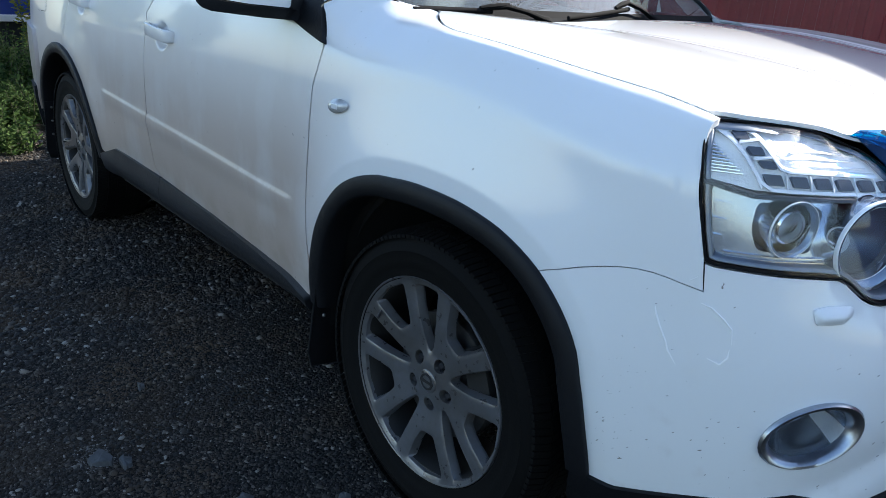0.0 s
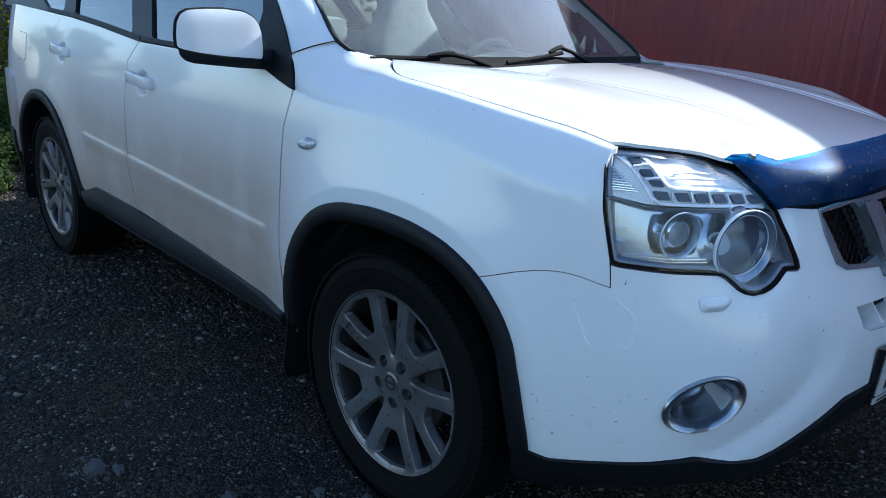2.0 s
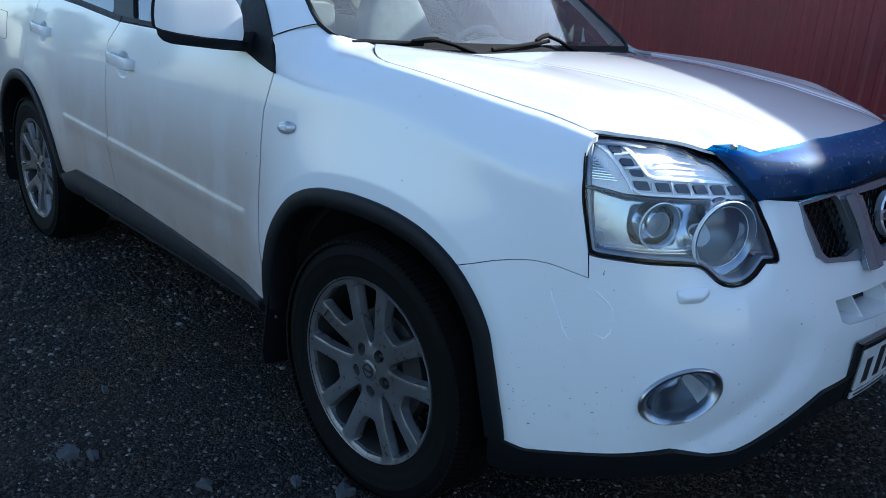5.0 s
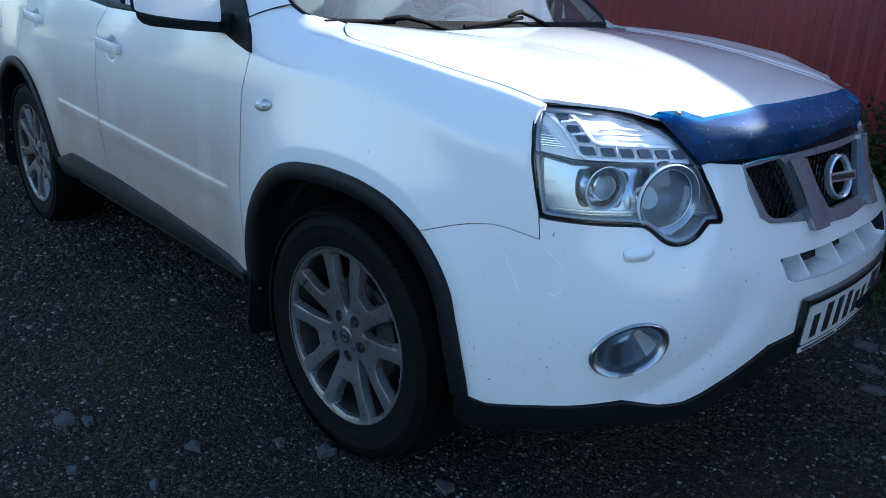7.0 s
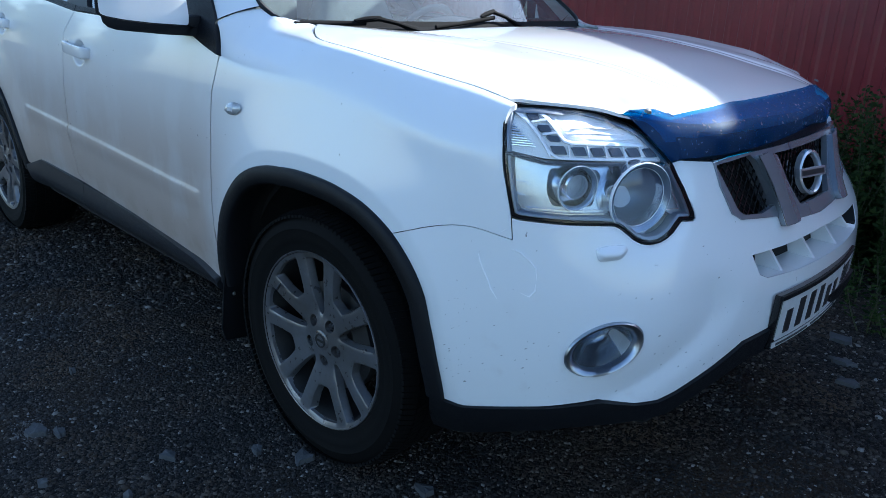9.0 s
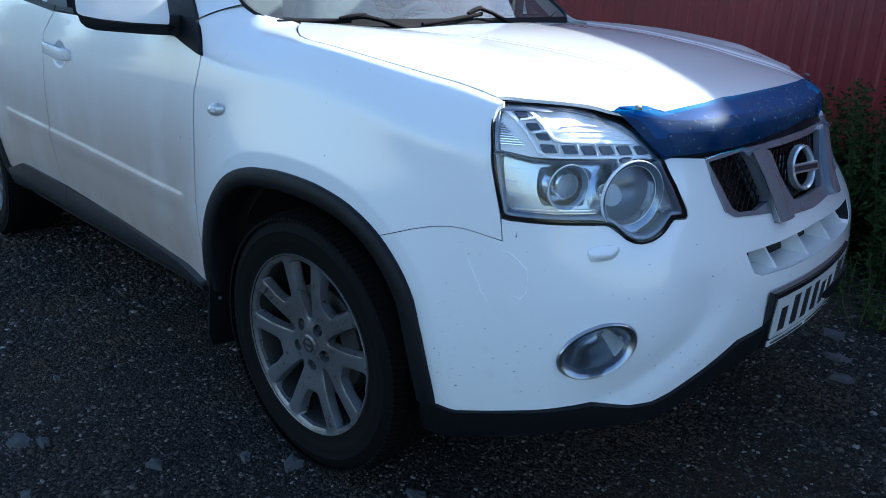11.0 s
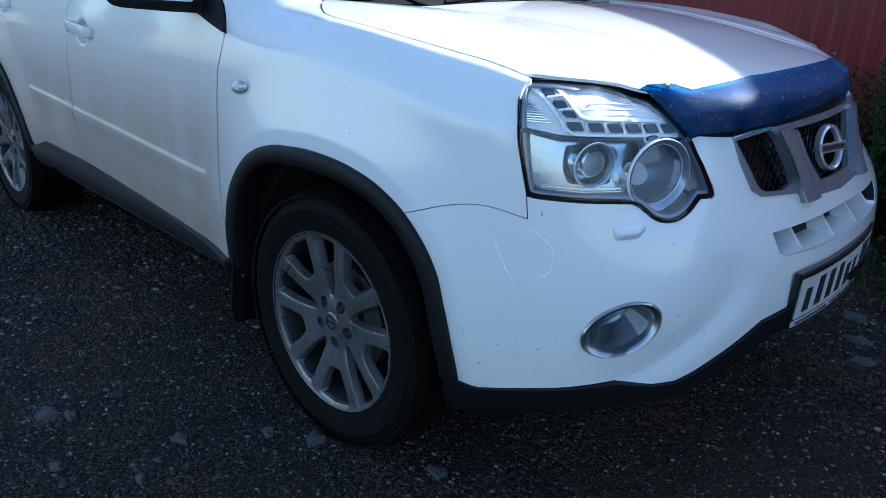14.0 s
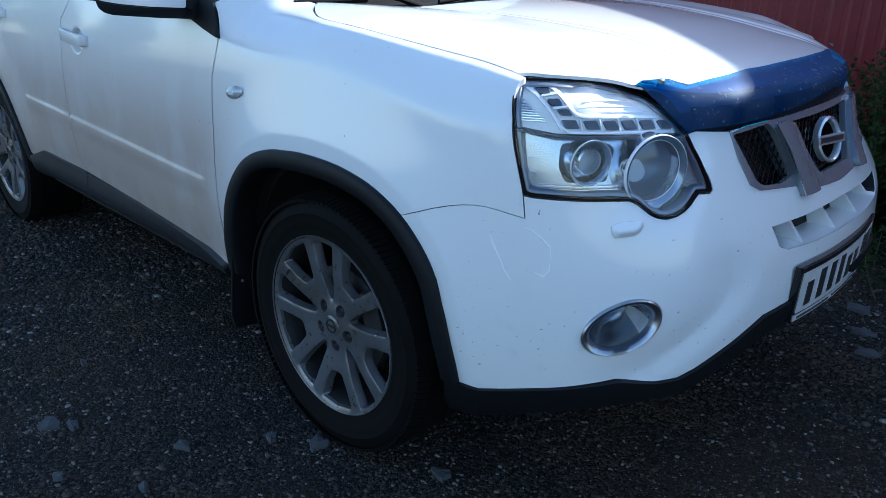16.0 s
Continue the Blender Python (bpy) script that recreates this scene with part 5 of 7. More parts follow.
part("divider_bar", bent(0.1445, 0.1475, 0.508, 0.601, 0.0, 0.0034), INK, plate)
for y0, w in ((-0.25, 0.17), (-0.06, 0.20), (0.17, 0.07)):
    part("writing_bar", bent(y0, y0 + w, 0.4895, 0.4955, 0.0, 0.0030), INK, plate)

# scuffs in the paint of the bumper's corner
SCUFF = material("scuffed_paint", (0.95, 0.95, 0.95), rough=0.9)
for pts in ([(0.532, 0.736), (0.536, 0.723), (0.545, 0.704), (0.557, 0.683), (0.563, 0.668), (0.578, 0.648)],
            [(0.598, 0.756), (0.615, 0.751), (0.636, 0.736), (0.650, 0.722), (0.654, 0.698)],
            [(0.652, 0.690), (0.652, 0.676), (0.642, 0.663), (0.623, 0.669)],
            [(0.575, 0.788), (0.586, 0.796)]):
    part("scratch", tube(bmesh.new(), [tuple(side(s, z, 0.0006)) for s, z in pts], [0.0006] + [0.0016] * (len(pts) - 2) + [0.0005], 5), SCUFF, bumper)
CHIP = material("stone_chip", (0.26, 0.25, 0.24), rough=0.8)
chips = np.random.default_rng(5)
for k in range(150):
    s, z = (chips.uniform(0.47, 1.40), chips.uniform(0.47, 0.76)) if k < 80 else (chips.uniform(0.465, 0.53), chips.uniform(0.44, 0.66)) if k < 105 else (chips.uniform(0.47, 1.2), chips.uniform(0.44, 0.56))
    if any(math.hypot(s - a, z - b) < 0.11 for a, b in ((0.80, 0.562),)) or (s > 1.15 and 0.63 < z) or (s > 1.24 and z < 0.62) or (0.75 < s < 0.99 and z > 0.735):
        continue
    r = 0.0004 + 0.0009 * chips.random() ** 4
    p, nrm = bumper_skin(np.float64(s), np.float64(z)), normal_at(s, z)
    bm = lathe(bmesh.new(), [(0.00001, 0.0006), (r, 0.0003), (r * 1.2, -0.0004)], facing(p, nrm) @ pose(0, 0, 0, 0, 0, 20 + 30 * chips.random()) @ Matrix.Diagonal((2.6, 0.8, 1, 1)), 7)
    part("stone_chip", bm, CHIP, bumper)

# ---- wheels ----
AXLE_Z = 0.3465
DISH = curve((0.0, 0.035, 0.075, 0.12, 0.17, 0.21, 0.232, 0.243), (-0.014, -0.014, -0.020, -0.014, -0.008, -0.006, -0.004, 0.0))
LUGS = [130 - 72 * k for k in range(5)]
wheel_holes = []
for a in LUGS:
    fork = [(0.134, -9.0), (0.170, -13.5), (0.2285, -15.8), (0.231, 0), (0.2285, 15.8), (0.170, 13.5), (0.134, 9.0)]
    wheel_holes.append(rounded([(r * math.cos(radians(a + d)), r * math.sin(radians(a + d))) for r, d in fork], 0.009))
    c, s_ = math.cos(radians(a - 36)), math.sin(radians(a - 36))
    slot = [(0.072, -0.004), (0.084, -0.011), (0.104, -0.0165), (0.150, -0.0265), (0.224, -0.0385), (0.2295, 0), (0.224, 0.0385), (0.150, 0.0265), (0.104, 0.0165), (0.084, 0.011), (0.072, 0.004)]
    wheel_holes.append(rounded([(u * c - v * s_, u * s_ + v * c) for u, v in slot], 0.007))
    lug = [(0.0165 * math.cos(t), 0.0165 * math.sin(t)) for t in np.linspace(0, 2 * math.pi, 14, endpoint=False)]
    wheel_holes.append([(0.058 * math.cos(radians(a)) + u, 0.058 * math.sin(radians(a)) + v) for u, v in lug])


def face_skin(u, v):
    """Face of the rim over the wheel's plane; the spokes are crowned and fall off to their edges."""
    u, v = np.asarray(u), np.asarray(v)
    pts = np.stack([u, v], -1).reshape(-1, 2)
    d = np.min([edge_distance(k, pts) for k in wheel_holes[0::3] + wheel_holes[1::3]], 0).reshape(u.shape)
    return np.stack([u, 0 * u - DISH(np.hypot(u, v)) + 0.0022 * step(0.005, 0.0, d), v], -1)


def rim_face(parent):
    v, f = cut_sheet(circle(0, 0, 0.2395, n=72), wheel_holes, h=0.0060, gap=0.0055)
    p = face_skin(v[:, 0], v[:, 1])
    count = {}
    for t in f:
        for a, b in ((t[0], t[1]), (t[1], t[2]), (t[2], t[0])):
            count.setdefault((min(a, b), max(a, b)), []).append((a, b))
    border = [k[0] for k in count.values() if len(k) == 1]
    verts, faces, ids = list(p), [tuple(t) for t in f], {}
    ring = []
    for a, b in border:
        for i in (a, b):
            if i not in ids:
                q = p[i][[0, 2]]
                gaps = [edge_distance(hole, q[None])[0] for hole in wheel_holes]
                k = int(np.argmin(gaps))
                slope, c = (0.0, 0.02), q
                if gaps[k] < 0.002 and k % 3 < 2:
                    # towards the middle line of the opening
                    turn = radians(LUGS[k // 3] - (36 if k % 3 else 0))
                    way = np.array((math.cos(turn), math.sin(turn)))
                    c = way * np.clip(q @ way, *((0.100, 0.206) if k % 3 else (0.168, 0.208)))
                    slope = (0.14, 0.017) if k % 3 else (0.12, 0.018)
                ids[i] = len(verts)
                low = q + slope[0] * (c - q)
                verts.append(np.array((low[0], p[i][1] + slope[1], low[1])))
                verts.append(np.array((low[0], p[i][1] + slope[1] + (0.005 if slope[0] else 0.002), low[1])))
        faces.append((b, a, ids[a], ids[b]))
        faces.append((ids[b], ids[a], ids[a] + 1, ids[b] + 1))
        ring.append((ids[a], ids[b]))
    border = border + ring
    return mesh_object("spokes", verts, faces, ALLOY, parent, sharp=border)


def build_wheel():
    wheel = new("wheel")
    wheel.parent = car
    tagged(wheel, "ten-spoke alloy wheel with a dusty black tyre")
    out = facing((0, 0, 0), (0, -1, 0))                       # local z points outwards
    rim = rim_face(wheel)
    bm = lathe(bmesh.new(), [(0.2390, -0.008), (0.2397, -0.0005), (0.2428, 0.0008), (0.2440, -0.001), (0.2440, -0.006), (0.2385, -0.012)], out, 96)
    part("rim_lip", bm, ALLOY, rim, smooth=40)
    # barrel coloured dark for the shade behind the spokes
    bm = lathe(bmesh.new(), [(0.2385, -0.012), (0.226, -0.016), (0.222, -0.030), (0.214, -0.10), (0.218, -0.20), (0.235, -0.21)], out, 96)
    part("barrel", bm, ALLOY_DARK, rim, smooth=40)
    bm = lathe(bmesh.new(), [(0.0001, -0.010), (0.016, -0.0105), (0.026, -0.0115), (0.028, -0.0135), (0.0285, -0.020)], out, 40)
    cap = part("centre_cap", bm, ALLOY, rim, smooth=40)
    bm = lathe(bmesh.new(), [(0.0145, -0.0105), (0.0155, -0.0088), (0.019, -0.0088), (0.020, -0.0108)], out, 36)
    box(bm, (-0.021, 0.0088, -0.0032), (0.021, 0.011, 0.0032), 0.0, None)
    part("cap_badge", bm, ALLOY_DARK, rim, smooth=40)
    for a in LUGS:
        m = facing((0.058 * math.cos(radians(a)), 0.034, 0.058 * math.sin(radians(a))), (0, -1, 0))
        bm = lathe(bmesh.new(), [(0.0001, 0.012), (0.0065, 0.012), (0.0085, 0.009), (0.0085, -0.004)], m, 6)
        part("lug_nut", bm, TRIM, wheel)
    m = facing((0.205 * math.cos(radians(147)), 0.012, 0.205 * math.sin(radians(147))), (0.5, -0.8, -0.3))
    part("valve", lathe(bmesh.new(), [(0.0001, 0.030), (0.0035, 0.030), (0.004, 0.014), (0.003, 0.012), (0.003, -0.012)], m, 12), STEEL, wheel, smooth=40)
    prof = [(0.240, -0.012), (0.243, -0.002), (0.250, 0.001), (0.262, 0.000), (0.268, 0.0035), (0.285, 0.007), (0.300, 0.0075), (0.303, 0.009), (0.306, 0.0072), (0.320, 0.003), (0.333, -0.004), (0.341, -0.012),
            (0.3445, -0.022), (0.3455, -0.115), (0.3445, -0.208), (0.341, -0.220), (0.320, -0.232), (0.290, -0.236), (0.250, -0.228)]
    bm = lathe(bmesh.new(), prof, out, 96)
    tyre = part("tyre", bm, RUBBER, wheel, smooth=50)
    bm = bmesh.new()
    n = 132
    for k in range(n):
        for j, (y0, y1, wide, shift) in enumerate(((-0.012, 0.026, 0.76, 0.0), (0.030, 0.066, 0.86, 0.5), (0.070, 0.106, 0.88, 0.2), (0.110, 0.146, 0.88, 0.7), (0.150, 0.190, 0.86, 0.4), (0.194, 0.232, 0.76, 0.0))):
            a0 = 2 * math.pi * (k + shift) / n
            a1 = a0 + wide * 2 * math.pi / n
            skew = 0.45 * 2 * math.pi / n * (1 if j % 2 else -1)
            vs = []
            for r in (0.342, 0.3500):
                for y, extra in ((y0, 0), (y1, skew)):
                    rr = r - (0.011 if (j == 0 and y == y0) or (j == 5 and y == y1) else 0)
                    for a in (a0 + extra, a1 + extra):
                        vs.append(bm.verts.new((rr * math.cos(a), y + 0.004, rr * math.sin(a))))
            for f in ((0, 2, 3, 1), (4, 5, 7, 6), (0, 1, 5, 4), (2, 6, 7, 3), (0, 4, 6, 2), (1, 3, 7, 5)):
                bm.faces.new([vs[i] for i in f])
    bmesh.ops.recalc_face_normals(bm, faces=bm.faces)
    tread = part("tread", bm, RUBBER, tyre)
    tagged(tread, kind="stuff")
    part("brake_disc", lathe(bmesh.new(), [(0.060, -0.058), (0.075, -0.062), (0.148, -0.062), (0.150, -0.066), (0.150, -0.088), (0.07, -0.088)], out, 64), STEEL, wheel, smooth=40)
    # caliper takes the same shade colour as the barrel
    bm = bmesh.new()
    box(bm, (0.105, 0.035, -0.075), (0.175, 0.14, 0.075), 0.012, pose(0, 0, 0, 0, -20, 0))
    part("brake_caliper", bm, ALLOY_DARK, wheel, smooth=50)
    return wheel


first = build_wheel()
first.matrix_local = pose(0.0, -0.870, AXLE_Z, 0, 0, 1.5)
spots = [pose(-2.63, -0.870, AXLE_Z, 0, -38, 0), pose(-0.09, 0.870, AXLE_Z, 0, 20, 180), pose(-2.63, 0.870, AXLE_Z, 0, 50, 180)]
for m in spots:
    copy_thing(first, m)
for cx in (0.0, -2.63):
    part("axle", tube(bmesh.new(), [(cx, -0.78, AXLE_Z), (cx, 0, AXLE_Z - 0.03), (cx, 0.78, AXLE_Z)], 0.03, 10), DARK, car, smooth=50)

# mud flaps
for mirror in (False, True):
    for cx, low, z1 in ((-0.455, 0.175, 0.52), (-3.06, 0.19, 0.50)):
        bm = bmesh.new()
        prof = [(-0.905, z1), (-0.905, low + 0.06), (-0.890, low + 0.012), (-0.80, low), (-0.715, low + 0.02), (-0.70, z1 - 0.10), (-0.78, z1)]
        a = [bm.verts.new((cx + 0.06 * (z - low) / 0.35, y, z)) for y, z in prof]
        b = [bm.verts.new((cx + 0.007 + 0.06 * (z - low) / 0.35, y, z)) for y, z in prof]
        bm.faces.new(a)
        bm.faces.new(b[::-1])
        for i in range(len(prof)):
            bm.faces.new((a[i], b[i], b[(i + 1) % len(prof)], a[(i + 1) % len(prof)]))
        bmesh.ops.recalc_face_normals(bm, faces=bm.faces)
        bmesh.ops.bevel(bm, geom=bm.edges[:], offset=0.002, segments=1, affect="EDGES")
        flap = part("mud_flap", flipped(bm, mirror), BLACK, car, "black rubber mud flap")
        for z in (z1 - 0.03, z1 - 0.10, z1 - 0.17):
            bm = lathe(bmesh.new(), [(0.0001, 0.004), (0.004, 0.0035), (0.006, 0.0)], facing((cx + 0.011 + 0.06 * (z - low) / 0.35, -0.872, z), (1, 0, 0)), 10)
            part("flap_screw", flipped(bm, mirror), STEEL, flap)
# underbody
part("underbody", box(bmesh.new(), (-3.4, -0.70, 0.25), (0.55, 0.70, 0.34), 0.02), DARK, car)
part("floor_pan", box(bmesh.new(), (-2.12, -0.83, 0.30), (-0.49, 0.83, 0.36), 0.02), DARK, car)
part("underbody_front", box(bmesh.new(), (0.45, -0.55, 0.33), (0.78, 0.55, 0.42), 0.02), DARK, car)

# ---- upper body: screen, pillars, windows, roof, mirrors, cabin ----
SLOPE = 0.70 / 0.47
W_EDGE = curve((-0.006, 0.0, 0.010, 0.022, 0.049, 0.085, 0.133, 0.165, 0.30, 0.50), (0.62, 0.700, 0.728, 0.749, 0.758, 0.749, 0.734, 0.725, 0.685, 0.600))


def screen(y, h, out=0.0):
    """The windscreen's surface over its width and its height above the bonnet's rear edge."""
    y, h = np.asarray(y, float), np.asarray(h, float)
    return np.stack([-0.245 - 0.075 * (y / 0.75) ** 2 - h * SLOPE - 0.10 * h * h + 0.55 * out, y, 1.122 + h + 0.83 * out], -1)


left = [(-float(W_EDGE(h)), h) for h in (0.50, 0.45, 0.40, 0.35, 0.30, 0.25, 0.20, 0.165, 0.133, 0.11, 0.085, 0.066, 0.049, 0.036, 0.022, 0.015, 0.010, 0.005, 0.0)]
pane = left + [(-y, h) for y, h in left[::-1]]
skin("windscreen", pane, screen, SCREEN, car, h=0.08, gap=0.04, depth=0.0, label="clear windscreen that mirrors the red wall and the sky")
for k in (1, -1):
    part("screen_seal", tube(bmesh.new(), [tuple(screen(k * y, h, 0.003)) for y, h in left[::-1]], 0.008, 6), BLACK, car, smooth=60)
border = [(y, 0.013) for y in np.linspace(-0.722, 0.722, 13)] + [(y, -0.012) for y in np.linspace(0.66, -0.66, 13)]
skin("screen_border", border, lambda y, h: screen(y, h, 0.0025), WIPER, car, h=0.05, gap=0.03, depth=0.0)
# cowl panel between bonnet and screen
bm = bmesh.new()
rows = []
for y in np.linspace(-0.665, 0.665, 41):
    a, b = REAR_EDGE(y) - 0.003, screen(y, 0.004)
    rows.append([bm.verts.new(p) for p in ((a + 0.03, y, 1.078), (min(a, b[0] + 0.03) - 0.004, y, float(top(np.float64(a), np.float64(y))) - 0.020), (0.5 * (a + b[0]), y, b[2] - 0.020), (b[0] + 0.006, y, b[2] - 0.004), (b[0] - 0.03, y, b[2] + 0.0))])
for a, b in zip(rows, rows[1:]):
    for j in range(4):
        bm.faces.new((a[j], a[j + 1], b[j + 1], b[j]))
part("cowl_panel", bm, WIPER, car, smooth=30)


def side_glass(x, z, out=0.0):
    x, z = np.asarray(x, float), np.asarray(z, float)
    return np.stack([x, -0.845 + 0.40 * (z - 1.10) + 0.10 * (z - 1.10) ** 2 - 0.93 * out + 0.02 * step(-2.4, -3.6, x), z + 0.37 * out], -1)


def glass_at(out):
    return lambda x, z: side_glass(x, z, out)


S_EDGE = [(-0.487, 1.122), (-0.564, 1.190), (-0.640, 1.25), (-0.722, 1.298), (-0.98, 1.44), (-1.30, 1.585)]
F_WIN = [(-0.665, 1.115), (-1.412, 1.118), (-1.575, 1.30), (-1.70, 1.575), (-1.36, 1.570), (-1.02, 1.43), (-0.76, 1.285), (-0.69, 1.20)]
R_WIN = [(-1.600, 1.128), (-2.285, 1.172), (-2.42, 1.35), (-2.50, 1.575), (-1.87, 1.580), (-1.76, 1.30)]
Q_WIN = [(-2.44, 1.184), (-2.68, 1.190), (-3.05, 1.30), (-3.16, 1.50), (-3.1, 1.57), (-2.64, 1.575), (-2.56, 1.35)]
FRAME = S_EDGE + [(-1.5, 1.610), (-2.5, 1.620), (-3.25, 1.60), (-3.45, 1.40), (-3.52, 1.195), (-2.64, 1.176), (-2.22, 1.158), (-1.48, 1.100), (-1.10, 1.092), (-0.60, 1.075)]
for mirror in (False, True):
    skin("window_frame", FRAME, glass_at(0.0), FRAME_BLACK, car, holes=[rounded(F_WIN, 0.02), rounded(R_WIN, 0.03), rounded(Q_WIN, 0.04)], h=0.05, gap=0.03, depth=0.03, mirror=mirror, label="black window frame and pillars")
    for win, mat in ((F_WIN, GLASS), (R_WIN, TINT), (Q_WIN, TINT)):
        g = skin("side_window", shrunk(win, -0.01), glass_at(-0.010), mat, car, h=0.12, gap=0.06, depth=0.0, mirror=mirror)
        g.visible_shadow = False
    strip = [(-0.62, 1.088), (-1.18, 1.100), (-1.49, 1.105), (-1.49, 1.120), (-1.18, 1.115), (-0.66, 1.108)]
    skin("belt_trim", strip, glass_at(0.010), BLACK, car, h=0.04, gap=0.03, depth=0.015, mirror=mirror)
    strip = [(-1.496, 1.105), (-1.90, 1.138), (-2.22, 1.160), (-2.66, 1.178), (-2.66, 1.194), (-2.22, 1.177), (-1.90, 1.155), (-1.496, 1.121)]
    skin("belt_trim", strip, glass_at(0.010), BLACK, car, h=0.04, gap=0.03, depth=0.015, mirror=mirror)
    # black sail in the front corner of the door, which carries the mirror
    sail = [(-0.420, 1.036), (-0.479, 1.122), (-0.553, 1.190), (-0.628, 1.25), (-0.700, 1.298), (-0.690, 1.20), (-0.668, 1.105), (-0.60, 1.080), (-0.50, 1.054)]
    skin("mirror_sail", rounded(sail, 0.008), glass_at(0.014), BLACK, car, h=0.03, gap=0.02, depth=0.025, mirror=mirror)
    # A pillar, from the screen's edge over to the door frame
    bm = bmesh.new()
    rows = []
    zs = np.array([p[1] for p in S_EDGE])
    for k in range(25):
        t = k / 24
        zb = 1.124 + (1.600 - 1.124) * t
        h = 0.043 + 0.457 * t ** 1.03
        a = screen(-float(W_EDGE(h)), h, 0.006)
        xs = float(np.interp(zb, zs, [p[0] for p in S_EDGE]))
        b = side_glass(xs, zb, 0.006)
        n = 7
        row = []
        for j in range(n + 1):
            u = j / n
            q = a * (1 - u) + b * u
            q = q + np.array((0.22, -0.75, 0.45)) * (0.030 - 0.022 * float(step(0.25, 0.0, t))) * math.sin(math.pi * u) ** 0.8
            row.append(bm.verts.new(q))
        rows.append(row)
    for a, b in zip(rows, rows[1:]):
        for j in range(len(a) - 1):
            bm.faces.new((a[j], b[j], b[j + 1], a[j + 1]))
    bmesh.ops.recalc_face_normals(bm, faces=bm.faces)
    seam = [tuple(Vector(v.co) + Vector((0.001, -0.001, 0.0))) for v in rows[0]]
    part("pillar", flipped(bm, mirror), PAINT, car, smooth=60)
    part("pillar_seam", flipped(tube(bmesh.new(), seam, 0.0016, 6), mirror), DARK, car)

# roof and tail
bm = bmesh.new()
rows = []
for x in np.linspace(-0.96, -3.45, 20):
    t = (x + 0.96) / -2.49
    rows.append([bm.verts.new((x, y, 1.615 + 0.085 * math.sin(math.pi * min(1, 0.25 + 0.75 * t)) ** 0.5 * (1 - (y / 0.72) ** 4) - 0.06 * t ** 4)) for y in np.linspace(-0.66, 0.66, 15)])
for a, b in zip(rows, rows[1:]):
    for j in range(14):
        bm.faces.new((a[j], a[j + 1], b[j + 1], b[j]))
part("roof", bm, PAINT, car, smooth=60)
bm = bmesh.new()
box(bm, (-3.60, -0.74, 0.55), (-3.46, 0.74, 1.20), 0.04)
part("tailgate", bm, PAINT, car, smooth=40)
part("rear_window", box(bmesh.new(), (-3.50, -0.64, 1.20), (-3.46, 0.64, 1.58), 0.01), GLOSS, car)
# rear bumper and tail lamps
rb = [(-3.15, 0.84), (-3.62, 0.86), (TAIL + 0.02, 0.80), (TAIL + 0.02, 0.42), (-3.6, 0.40), (-3.12, 0.40), (-3.08, 0.52), (-3.10, 0.68)]
for mirror in (False, True):
    skin("rear_bumper", rb, under(0.018), PAINT, car, h=0.06, gap=0.03, depth=0.02, mirror=mirror)
    skin("bumper_trim", [(-3.11, 0.56), (-3.6, 0.54), (TAIL + 0.02, 0.50), (TAIL + 0.02, 0.36), (-3.6, 0.33), (-3.10, 0.36)], under(0.030), BLACK, car, h=0.06, gap=0.03, depth=0.02, mirror=mirror)
    flap = [(-3.062, 1.072), (-2.895, 1.066), (-2.893, 0.940), (-3.055, 0.936)]
    if not mirror:
        skin("fuel_flap", rounded(flap, 0.012), under(0.0015), PAINT, car, h=0.03, depth=0.004)
        part("fuel_flap_gap", band(rounded(flap, 0.012), 0.004, 0.0, 0.0006, mirror, True), DARK, car)

